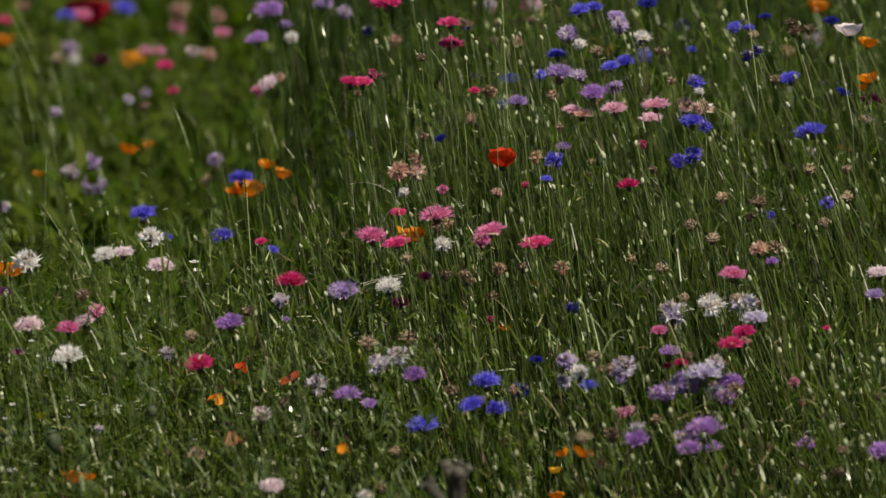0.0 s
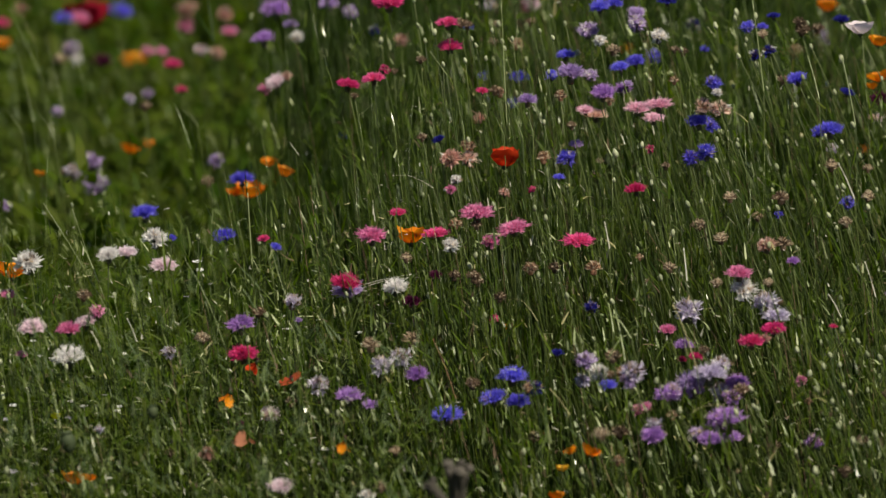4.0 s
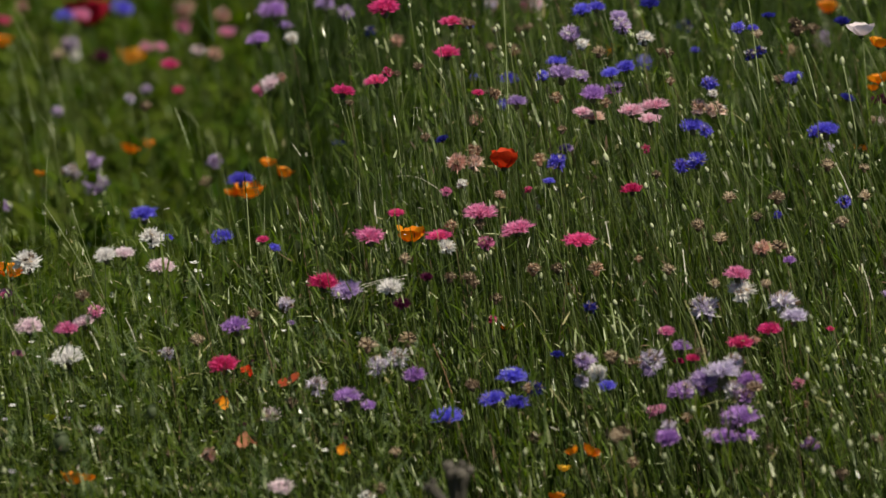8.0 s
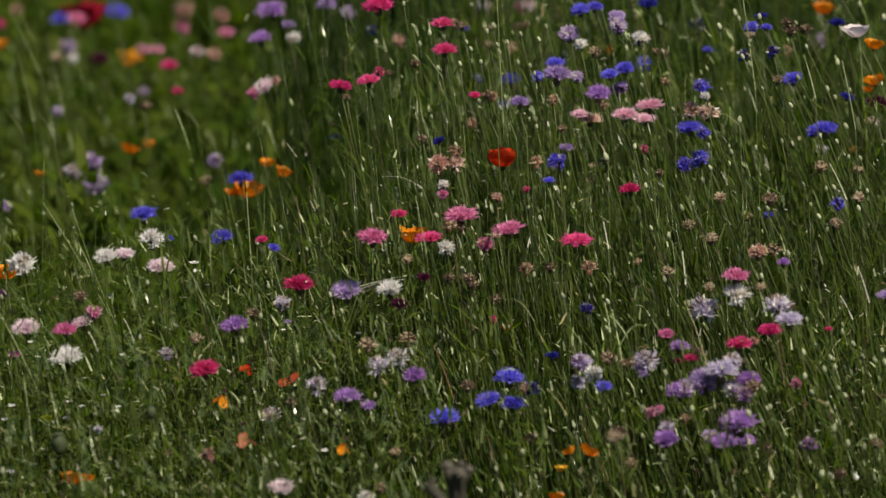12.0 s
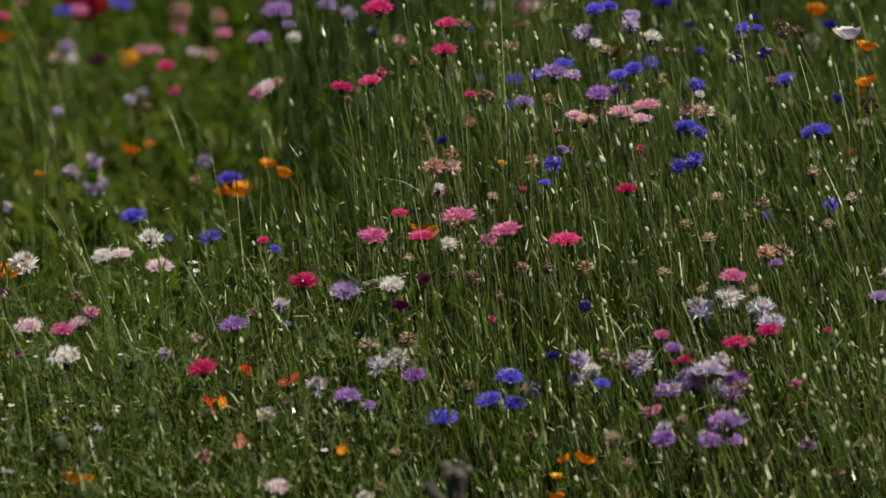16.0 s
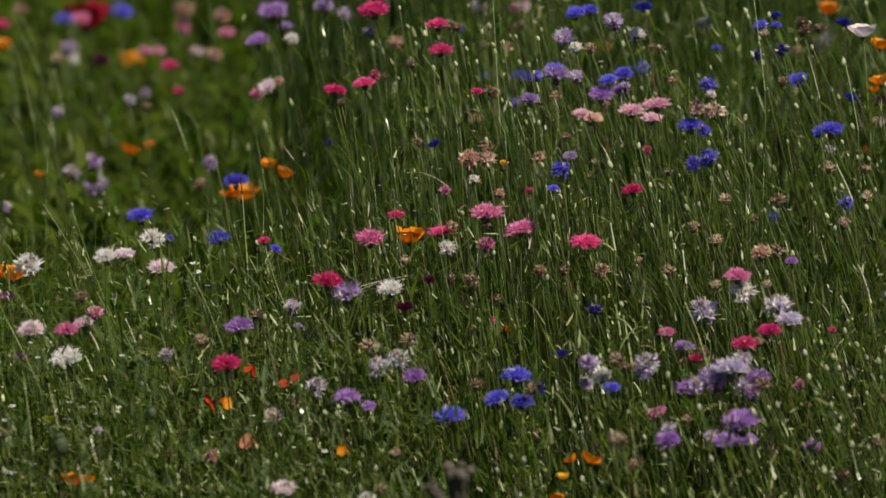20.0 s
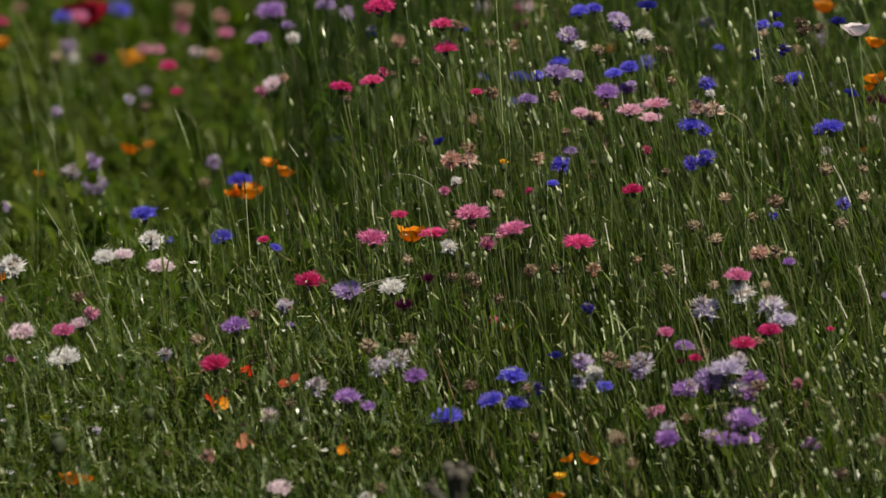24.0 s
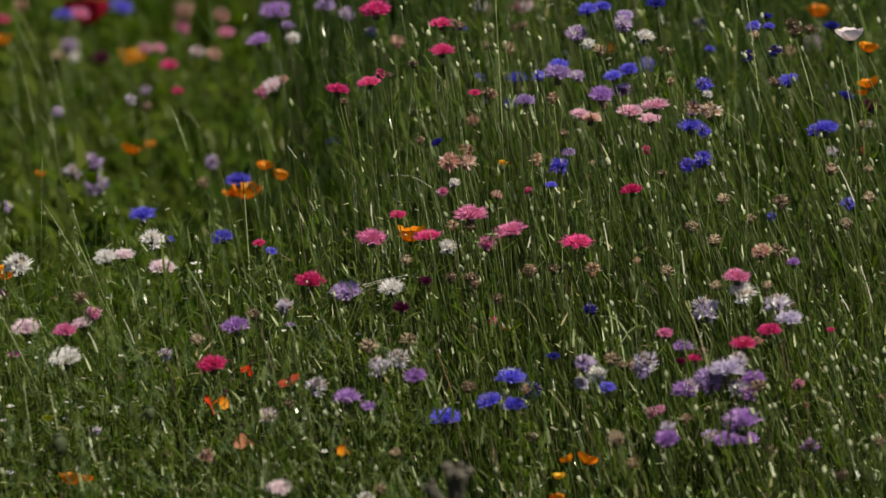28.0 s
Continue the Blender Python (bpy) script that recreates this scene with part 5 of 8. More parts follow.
flower_bud((0.042, -0.179, 0.548), 7.8, "breeze_39")
flower_bud((0.055, -0.140, 0.541), 6.6, "breeze_49")
flower_bud((0.113, -0.183, 0.527), 7.8, "breeze_77")
flower_bud((0.135, -0.148, 0.523), 9.2, "breeze_77")
flower_bud((0.144, -0.307, 0.543), 8.3, "breeze_77")
flower_bud((0.038, -0.215, 0.487), 7.8, "breeze_40")
flower_bud((-0.227, -0.342, 0.501), 7.7, "breeze_71")
flower_bud((-0.208, -0.261, 0.503), 7.8, "breeze_71")
flower_bud((-0.172, -0.248, 0.538), 6.5, "breeze_21")
flower_bud((0.196, -0.283, 0.528), 7.7, "breeze_77")
flower_bud((0.194, -0.277, 0.496), 6.5, "breeze_88")
flower_bud((0.203, -0.336, 0.479), 7.7, "breeze_88")
flower_bud((0.444, -0.379, 0.483), 7.7, "breeze_55")
flower_bud((0.431, -0.263, 0.477), 6.5, "breeze_31")
flower_bud((0.479, -0.322, 0.476), 8.4, "breeze_55")
flower_bud((0.485, -0.433, 0.510), 8.2, "breeze_55")
flower_bud((0.415, -0.436, 0.473), 8.2, "breeze_55")
flower_bud((0.434, -0.416, 0.452), 7.6, "breeze_55")
flower_bud((0.444, -0.342, 0.416), 6.4, "breeze_55")
flower_bud((0.446, -0.369, 0.409), 7.7, "breeze_55")
flower_bud((0.481, -0.453, 0.425), 8.2, "breeze_55")
flower_bud((0.466, -0.565, 0.455), 7.5, "breeze_55")
flower_bud((0.435, -0.455, 0.387), 10.2, "breeze_70")
flower_bud((0.445, -0.547, 0.401), 5.6, "breeze_70")
flower_bud((0.480, -0.537, 0.385), 8.8, "breeze_70")
flower_bud((0.478, -0.354, 0.444), 6.4, "breeze_55")
flower_bud((0.409, -0.454, 0.409), 7.6, "breeze_70")
flower_bud((0.366, -0.407, 0.449), 6.4, "breeze_70")
flower_bud((0.228, -0.368, 0.398), 7.7, "breeze_28")
flower_bud((0.190, -0.449, 0.440), 7.0, "breeze_42")
flower_bud((0.060, -0.514, 0.410), 7.5, "breeze_26")
flower_bud((0.158, -0.433, 0.377), 10.2, "breeze_42")
flower_bud((0.091, -0.525, 0.434), 8.8, "breeze_42")
flower_bud((-0.093, -0.524, 0.420), 7.5, "breeze_45")
flower_bud((-0.076, -0.430, 0.381), 8.9, "breeze_45")
flower_bud((-0.131, -0.491, 0.469), 7.5, "breeze_73")
flower_bud((-0.148, -0.282, 0.446), 7.8, "breeze_73")
flower_bud((0.504, -0.051, 0.590), 6.6, "breeze_80")
flower_bud((0.519, 0.054, 0.687), 6.0, "breeze_11")
flower_bud((0.266, 0.089, 0.718), 6.0, "breeze_87")
flower_bud((0.217, 0.135, 0.663), 6.1, "breeze_04")
flower_bud((-0.025, 0.220, 0.686), 6.8, "breeze_59")
flower_bud((0.062, 0.098, 0.742), 6.7, "breeze_56")
flower_bud((0.048, 0.110, 0.695), 6.7, "breeze_59")
flower_bud((0.080, 0.152, 0.707), 6.8, "breeze_59")
flower_bud((0.095, 0.159, 0.719), 6.8, "breeze_03")
flower_bud((-0.026, 0.142, 0.736), 6.7, "breeze_56")
flower_bud((-0.040, 0.135, 0.761), 6.7, "breeze_60")
flower_bud((0.068, 0.155, 0.703), 6.8, "breeze_59")
flower_bud((0.071, 0.189, 0.685), 6.8, "breeze_59")
flower_bud((0.023, 0.028, 0.717), 6.7, "breeze_59")
flower_bud((-0.003, 0.054, 0.704), 6.7, "breeze_59")
flower_bud((-0.010, 0.099, 0.635), 6.7, "breeze_16")
flower_bud((0.115, 0.080, 0.630), 6.7, "breeze_83")
flower_bud((0.193, 0.227, 0.732), 6.8, "breeze_03")
grass_stalk("green", (-0.383, -0.224, 0.492), (-0.460, -0.169, 0.609), 0.004, 0.0007, "breeze_32")
grass_stalk("green", (-0.379, -0.180, 0.466), (-0.430, -0.122, 0.587), -0.006, 0.0006, "breeze_32")
grass_stalk("green", (-0.250, -0.324, 0.490), (-0.293, -0.278, 0.572), 0.008, 0.0008, "breeze_66")
grass_stalk("green", (-0.176, -0.261, 0.514), (-0.200, -0.221, 0.573), -0.006, 0.0007, "breeze_15")
grass_stalk("pale", (-0.094, -0.203, 0.522), (-0.043, -0.181, 0.527), 0.001, 0.0010, "breeze_94")
grass_stalk("pale", (-0.090, -0.193, 0.517), (-0.046, -0.173, 0.520), 0.002, 0.0008, "breeze_94")
grass_stalk("pale", (-0.006, -0.169, 0.628), (-0.052, -0.146, 0.636), 0.006, 0.0006, "breeze_62")
grass_stalk("tan", (0.298, -0.380, 0.487), (0.274, -0.338, 0.547), 0.006, 0.0010, "breeze_30")
grass_stalk("brown", (-0.191, -0.380, 0.477), (-0.208, -0.343, 0.523), 0.000, 0.0008, "breeze_71")
grass_stalk("tan", (0.142, -0.442, 0.448), (0.121, -0.413, 0.468), 0.002, 0.0009, "breeze_27")
grass_stalk("rust", (0.012, -0.340, 0.432), (-0.014, -0.299, 0.489), 0.004, 0.0005, "breeze_82")
grass_stalk("tan", (0.352, -0.059, 0.674), (0.328, -0.035, 0.682), 0.003, 0.0009, "breeze_85")
grass_stalk("pale", (0.470, -0.187, 0.622), (0.453, -0.155, 0.654), 0.002, 0.0009, "breeze_79")
grass_stalk("green", (0.481, -0.068, 0.668), (0.467, -0.026, 0.737), 0.002, 0.0009, "breeze_11")
grass_stalk("green", (0.435, -0.055, 0.704), (0.423, -0.021, 0.744), 0.002, 0.0008, "breeze_09")
grass_stalk("green", (0.078, 0.045, 0.644), (0.072, 0.104, 0.777), 0.000, 0.0008, "breeze_56")
grass_stalk("green", (-0.003, -0.191, 0.559), (-0.014, -0.152, 0.615), 0.000, 0.0006, "breeze_47")
grass_stalk("green", (0.375, 0.047, 0.682), (0.362, 0.096, 0.779), 0.002, 0.0009, "breeze_08")
grass_stalk("green", (0.518, 0.213, 0.568), (0.509, 0.274, 0.701), 0.002, 0.0008, "breeze_91")
grass_stalk("green", (-0.227, -0.009, 0.483), (-0.233, 0.035, 0.556), 0.000, 0.0010, "breeze_01")
grass_stalk("green", (-0.399, -0.213, 0.529), (-0.420, -0.181, 0.566), 0.002, 0.0008, "breeze_65")
grass_stalk("green", (-0.457, -0.350, 0.446), (-0.500, -0.306, 0.522), 0.003, 0.0008, "breeze_68")
grass_stalk("green", (-0.454, -0.515, 0.431), (-0.465, -0.472, 0.495), 0.003, 0.0009, "breeze_89")
grass_stalk("green", (-0.426, -0.505, 0.454), (-0.438, -0.470, 0.495), 0.002, 0.0009, "breeze_89")
grass_stalk("green", (-0.244, -0.520, 0.386), (-0.286, -0.484, 0.433), 0.003, 0.0008, "breeze_50")
grass_stalk("pale", (-0.349, -0.327, 0.496), (-0.361, -0.300, 0.514), 0.002, 0.0008, "breeze_48")
grass_stalk("pale", (-0.390, -0.332, 0.487), (-0.401, -0.307, 0.500), 0.002, 0.0011, "breeze_48")
grass_stalk("tan", (0.290, -0.490, 0.475), (0.325, -0.471, 0.474), 0.004, 0.0009, "breeze_70")
grass_stalk("green", (0.196, -0.318, 0.503), (0.191, -0.289, 0.527), 0.003, 0.0013, "breeze_77")
grass_stalk("green", (0.216, -0.321, 0.497), (0.184, -0.293, 0.515), 0.010, 0.0014, "breeze_77")
grass_stalk("green", (0.209, -0.329, 0.473), (0.200, -0.293, 0.515), 0.003, 0.0014, "breeze_77")
grass_stalk("green", (0.206, -0.323, 0.491), (0.236, -0.297, 0.506), 0.010, 0.0012, "breeze_88")
grass_stalk("tan", (0.110, -0.312, 0.514), (0.078, -0.285, 0.531), 0.010, 0.0006, "breeze_77")
grass_stalk("pale", (0.193, -0.193, 0.563), (0.188, -0.164, 0.585), 0.001, 0.0010, "breeze_38")
grass_stalk("pale", (0.280, -0.207, 0.527), (0.277, -0.177, 0.555), 0.002, 0.0012, "breeze_84")
grass_stalk("pale", (0.494, -0.224, 0.512), (0.483, -0.192, 0.543), 0.002, 0.0009, "breeze_86")
grass_stalk("pale", (0.475, -0.229, 0.493), (0.463, -0.201, 0.511), 0.002, 0.0010, "breeze_31")
# the next seven pale green stalks stand in for sun glints on blades
grass_stalk("green", (0.002, 0.011, 0.705), (-0.017, 0.038, 0.725), 0.000, 0.0006, "breeze_59")
grass_stalk("green", (0.029, -0.010, 0.635), (0.027, 0.015, 0.650), 0.000, 0.0005, "breeze_16")
grass_stalk("green", (0.062, -0.008, 0.642), (0.053, 0.017, 0.655), 0.000, 0.0005, "breeze_36")
grass_stalk("green", (0.084, -0.009, 0.639), (0.075, 0.017, 0.658), 0.000, 0.0006, "breeze_36")
grass_stalk("green", (0.096, -0.007, 0.646), (0.090, 0.017, 0.658), 0.000, 0.0004, "breeze_36")
grass_stalk("green", (0.269, -0.151, 0.539), (0.267, -0.125, 0.552), 0.000, 0.0006, "breeze_84")
grass_stalk("green", (0.307, -0.230, 0.465), (0.295, -0.203, 0.480), 0.000, 0.0006, "breeze_30")


# more closed buds, scattered through the tall stand
BUD_RNG = random.Random(77)
for k in range(84):
    bx, by = BUD_RNG.uniform(-0.10, 0.60) if k % 4 == 0 else BUD_RNG.uniform(0.22, 0.62), BUD_RNG.uniform(-0.62, 0.42)
    flower_bud((bx, by, canopy(bx, by) * BUD_RNG.uniform(0.86, 1.02)), BUD_RNG.uniform(6.5, 9.5), None)
for k in range(26):
    bx, by = BUD_RNG.uniform(-0.56, -0.1), BUD_RNG.uniform(-0.62, -0.08)
    flower_bud((bx, by, canopy(bx, by) * BUD_RNG.uniform(0.86, 1.02)), BUD_RNG.uniform(5, 8), None)


# ---- the wind ----
TIMES = [k / 2 for k in range(57) if not (7 < k < 11 or 25 < k < 29 or 43 < k < 47)]
BREEZES = {}


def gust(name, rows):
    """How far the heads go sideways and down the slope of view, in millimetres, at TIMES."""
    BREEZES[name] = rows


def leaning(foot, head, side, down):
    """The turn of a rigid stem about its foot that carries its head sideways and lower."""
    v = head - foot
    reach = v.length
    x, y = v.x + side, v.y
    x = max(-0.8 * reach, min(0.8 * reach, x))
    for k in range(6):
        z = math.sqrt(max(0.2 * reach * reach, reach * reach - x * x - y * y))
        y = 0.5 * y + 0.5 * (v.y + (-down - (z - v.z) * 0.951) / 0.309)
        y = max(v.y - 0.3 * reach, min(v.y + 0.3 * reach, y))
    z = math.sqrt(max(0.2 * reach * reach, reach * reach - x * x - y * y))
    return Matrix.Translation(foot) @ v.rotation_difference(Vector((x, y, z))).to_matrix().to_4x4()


def motions():
    gust("breeze_01", [(0, -2), (-1, 0), (-2, 0), (-2, 0), (-1, 0), (-2, -1), (0, -1), (2, -1), (-1, 0), (0, 0), (0, -1), (2, -1), (-1, 0), (0, 0), (-3, 0), (-3, 0), (-1, 0), (-2, 0), (-3, 0), (-4, 0), (-3, 0), (0, -1), (-5, 0), (-8, 1), (0, -1), (0, -1), (-14, -1), (5, -3), (5, -1), (3, 0), (2, 1), (1, 0), (0, 0), (-6, 1), (-6, 2), (-5, 2), (-2, 0), (-1, 1), (-3, 1), (-1, 1), (-2, 1), (-2, 1), (-4, 1), (-3, 1), (-1, 0), (0, 1), (-2, 1), (-3, 1)])
    gust("breeze_02", [(-31, 5), (-24, 2), (-41, 11), (-4, -2), (-42, 7), (-56, 11), (-22, 3), (-1, -1), (1, 0), (4, -2), (-2, 0), (2, -1), (-2, 0), (0, 0), (-3, 0), (-5, 1), (-2, 2), (-1, 0), (-2, 0), (-2, 0), (-2, 0), (-4, 1), (-2, 0), (-8, 3), (-10, 5), (-11, 5), (-3, 1), (3, -1), (-4, 2), (4, -1), (-5, 1), (0, 1), (-1, 0), (0, 1), (4, -1), (-2, 1), (0, 0), (0, 1), (1, 0), (0, 0), (-1, 0), (-5, 1), (-2, 1), (1, 1), (-3, 1), (-2, 1), (-3, 1), (-2, 1)])
    gust("breeze_03", [(-3, 0), (-53, 15), (-45, 12), (-21, 5), (-34, 9), (9, -1), (-1, 0), (21, -4), (13, -3), (3, -1), (20, -5), (8, -2), (10, -2), (0, 0), (2, 0), (-6, 2), (-23, 7), (-7, 2), (-5, 2), (9, -1), (-2, 1), (-2, 0), (8, -2), (-30, 9), (-33, 12), (9, -2), (15, 0), (0, -3), (-11, 4), (-35, 11), (19, -3), (11, -1), (15, -2), (14, -1), (-8, 4), (-12, 4), (7, -1), (17, -2), (6, 0), (-3, 2), (20, -3), (4, 0), (16, -2), (13, -2), (13, -2), (9, -1), (3, 0), (7, 0)])
    gust("breeze_04", [(1, -9), (-8, -7), (-11, -9), (-3, -10), (-5, -9), (7, -9), (1, -3), (12, -8), (10, -7), (0, -2), (16, -8), (9, -7), (5, -6), (0, 0), (2, 3), (7, 3), (-2, 6), (-8, 2), (-6, 6), (6, 0), (-2, 6), (-1, 2), (9, -4), (-13, 10), (-8, 8), (3, 9), (9, 3), (4, 2), (1, 3), (-14, 5), (14, -3), (11, -2), (15, -1), (11, 2), (-3, 9), (2, 6), (1, 4), (7, 2), (7, 0), (4, 1), (1, 3), (5, 1), (10, 0), (5, 1), (5, 0), (6, 2), (3, 3), (3, 4)])
    gust("breeze_05", [(-3, -7), (0, -5), (7, -3), (0, -8), (10, -5), (0, -4), (10, -9), (13, -11), (7, -9), (8, -7), (4, -6), (6, -6), (5, -5), (0, 0), (-1, 1), (8, -2), (8, 1), (5, 0), (0, 1), (-1, -2), (3, -1), (4, -2), (4, -2), (-11, 5), (-1, 5), (-6, 3), (-3, 0), (15, -3), (14, -1), (2, 0), (2, -4), (9, -2), (16, -3), (14, -4), (14, -3), (19, -3), (7, -1), (12, -2), (15, -3), (11, -3), (3, -1), (13, -3), (3, -1), (10, -2), (12, -3), (8, -2), (11, -2), (7, -1)])
    gust("breeze_06", [(0, -6), (2, -3), (1, -3), (5, -6), (10, -6), (9, -5), (11, -5), (10, -7), (2, -1), (2, -2), (1, 0), (2, -1), (0, -1), (0, 0), (-2, 7), (0, 2), (-1, 2), (-4, 2), (-5, 3), (-4, 1), (-5, 2), (-3, 2), (-3, 0), (-10, 7), (-5, 7), (-6, 2), (-7, 1), (-2, -2), (0, -3), (-3, 0), (-1, -1), (-3, -1), (2, -3), (-1, -3), (-2, -1), (1, -2), (-2, 0), (0, -1), (0, -2), (-2, -1), (-3, 0), (1, -1), (-3, -1), (0, -2), (0, -2), (-1, -1), (-1, 0), (-2, 0)])
    gust("breeze_07", [(-4, -1), (1, 1), (19, 0), (-12, 0), (10, -1), (-12, -1), (7, -1), (10, -1), (14, -1), (14, -1), (13, -2), (16, -2), (9, -1), (0, 0), (8, 0), (19, 0), (19, 1), (13, 1), (8, 1), (8, -1), (19, -1), (15, 0), (19, -1), (-13, 4), (7, 4), (4, 0), (5, 1), (54, -2), (23, -1), (3, 2), (11, -1), (25, -2), (36, -4), (26, -3), (26, -2), (30, -1), (14, 0), (26, -2), (28, -2), (28, -2), (10, -1), (37, -2), (10, -1), (22, -2), (24, -2), (28, -2), (26, -1), (18, -1)])
    gust("breeze_08", [(-4, 1), (-7, 2), (-11, 2), (-16, 4), (18, 0), (-9, 3), (16, 0), (4, 1), (15, -2), (10, -1), (0, -1), (22, -2), (-2, 0), (0, 0), (-8, 2), (21, -2), (0, 1), (-26, 6), (-13, 3), (-1, 0), (-10, 1), (-8, 0), (10, -1), (-48, 14), (-32, 13), (-20, 2), (-18, 2), (33, -1), (4, 1), (-17, 3), (-9, 2), (5, 1), (17, -1), (8, 1), (8, 0), (12, 0), (-9, 2), (9, -1), (12, 0), (7, 0), (-13, 2), (23, -1), (-6, -1), (9, -1), (9, -1), (11, 0), (9, 1), (-3, 1)])
    gust("breeze_09", [(-4, 0), (-6, 1), (-2, 0), (-14, 1), (15, 0), (-9, 1), (13, 0), (4, 1), (5, 1), (4, 0), (4, -1), (-1, 3), (0, -1), (0, 0), (-5, 2), (7, 1), (1, 1), (-5, 1), (-15, 1), (-5, 1), (-2, 1), (-1, 1), (2, 1), (-30, 2), (-15, 2), (-12, 3), (-9, 2), (14, 2), (10, 2), (-16, 3), (-2, 2), (1, 2), (15, 1), (6, 2), (5, 2), (12, 2), (-19, 3), (9, 2), (10, 2), (1, 1), (-12, 3), (9, 1), (1, 1), (1, 5), (3, 2), (15, 1), (-1, 1), (-6, 3)])
    gust("breeze_10", [(-15, 0), (-17, -1), (-14, -3), (-20, -1), (-11, -1), (-20, -2), (-2, -1), (4, 0), (7, -1), (5, -1), (0, -1), (15, -1), (-1, -1), (0, 0), (-4, 1), (4, -1), (1, -2), (-4, -1), (-9, -1), (-3, 0), (0, 0), (-1, -1), (3, -1), (-30, 0), (-17, -2), (-13, 0), (-8, 1), (25, 2), (4, -1), (-12, -5), (-6, -7), (5, -3), (14, -5), (8, -5), (5, 0), (13, 0), (-3, -3), (8, -3), (10, -3), (6, -3), (-6, -2), (6, -2), (-2, -2), (6, -2), (6, -3), (8, -2), (6, -3), (0, -2)])
    gust("breeze_11", [(-3, -8), (0, -6), (8, -8), (-4, -6), (15, -6), (-8, -13), (13, -6), (2, -8), (1, -6), (2, -7), (-3, -7), (0, -5), (1, -4), (0, 0), (-8, 5), (5, -1), (5, 0), (1, 2), (-12, 3), (-6, -1), (0, 0), (0, -1), (2, -2), (-21, 9), (-7, 8), (-12, 5), (-11, 1), (14, -3), (12, -4), (-6, -3), (-10, -13), (4, -3), (16, -13), (7, -12), (4, 0), (9, -7), (-5, -3), (6, -6), (7, -8), (5, -6), (-8, -3), (13, -7), (-6, -5), (4, -6), (6, -7), (6, -6), (7, -5), (-1, -3)])
    gust("breeze_12", [(-27, 9), (-17, 4), (-39, 19), (-9, 1), (-41, 19), (-43, 17), (-20, 6), (1, -2), (1, -1), (5, -3), (-2, 0), (4, -2), (-1, -1), (0, 0), (-3, 1), (-5, 1), (0, 1), (1, -1), (-1, 0), (-2, 0), (-2, 0), (-3, 1), (-2, 0), (-8, 4), (-12, 7), (-8, 5), (-5, 2), (3, -1), (-5, 3), (5, -2), (-6, 2), (0, 0), (0, 0), (1, 0), (4, -1), (-1, 1), (0, 0), (1, 0), (1, -1), (0, 0), (-1, 1), (-4, 2), (-1, 0), (0, 0), (-2, 1), (-1, 1), (-3, 2), (-2, 1)])
    gust("breeze_13", [(-1, -1), (-1, -1), (0, -1), (-1, -1), (0, -1), (0, -2), (0, -1), (1, -2), (0, -1), (0, -1), (0, -1), (0, -1), (0, -1), (0, 0), (-1, 0), (-1, 0), (-1, 0), (-1, 0), (-1, 0), (-1, 0), (-1, 0), (0, 0), (-2, 0), (-4, 1), (-1, 0), (-1, 0), (-12, 3), (2, -2), (2, -1), (1, -1), (1, 0), (1, 0), (0, 0), (-2, 2), (-4, 2), (-3, 2), (-1, 0), (0, 0), (-1, 1), (0, 0), (0, 0), (0, 0), (-2, 1), (-1, 1), (0, 0), (0, 0), (-1, 1), (-1, 1)])
    gust("breeze_14", [(-23, 6), (-27, 5), (-29, 11), (-25, 1), (-38, 10), (-40, 10), (-25, 7), (1, -2), (-2, 0), (5, -3), (-2, 0), (3, -1), (-3, 0), (0, 0), (-4, 1), (-8, 2), (-1, 1), (1, -1), (-3, 0), (-5, 1), (-4, 1), (-5, 1), (-5, 1), (-11, 3), (-12, 5), (-11, 5), (-4, 1), (0, 0), (-5, 2), (5, -1), (-7, 2), (-1, 0), (0, 0), (-1, 1), (5, -1), (-2, 1), (0, 0), (-1, 1), (0, 0), (-2, 1), (-3, 1), (-6, 2), (-3, 1), (0, 1), (-4, 1), (-2, 1), (-5, 2), (-4, 2)])
    gust("breeze_15", [(0, -2), (0, -1), (0, 0), (0, -1), (0, -1), (0, -1), (1, -1), (3, -2), (1, -1), (1, -1), (1, -1), (1, -1), (1, -1), (0, 0), (-1, 0), (-1, -1), (0, 0), (0, 0), (-1, 0), (-2, 0), (-1, 0), (0, 0), (-3, 0), (-5, 0), (-1, 0), (1, -1), (-14, 0), (1, -1), (3, 0), (3, 0), (2, 0), (2, 0), (1, 0), (-4, 1), (-4, 1), (-3, 1), (0, 0), (1, 0), (-1, 1), (0, 0), (0, 0), (0, 0), (-1, 0), (-1, 0), (0, 0), (1, 0), (0, 0), (0, 0)])
    gust("breeze_16", [(-2, -1), (-11, 1), (-16, 1), (-7, 0), (-11, 0), (-9, 1), (-2, -2), (-3, -1), (-5, 1), (-2, 1), (-6, 3), (0, 3), (-2, 2), (0, 0), (-8, 2), (1, 2), (-6, 3), (-7, 3), (-11, 2), (-3, 1), (-4, 1), (-4, 2), (-1, 2), (-14, 4), (-13, 5), (-6, 2), (0, 2), (-2, 2), (2, 3), (-14, 8), (0, 3), (-5, 5), (1, 4), (7, 3), (-9, 6), (0, 3), (-9, 6), (-2, 4), (-3, 5), (-4, 3), (-12, 6), (-2, 3), (-2, 4), (-4, 5), (-3, 4), (-3, 4), (-4, 5), (-6, 4)])
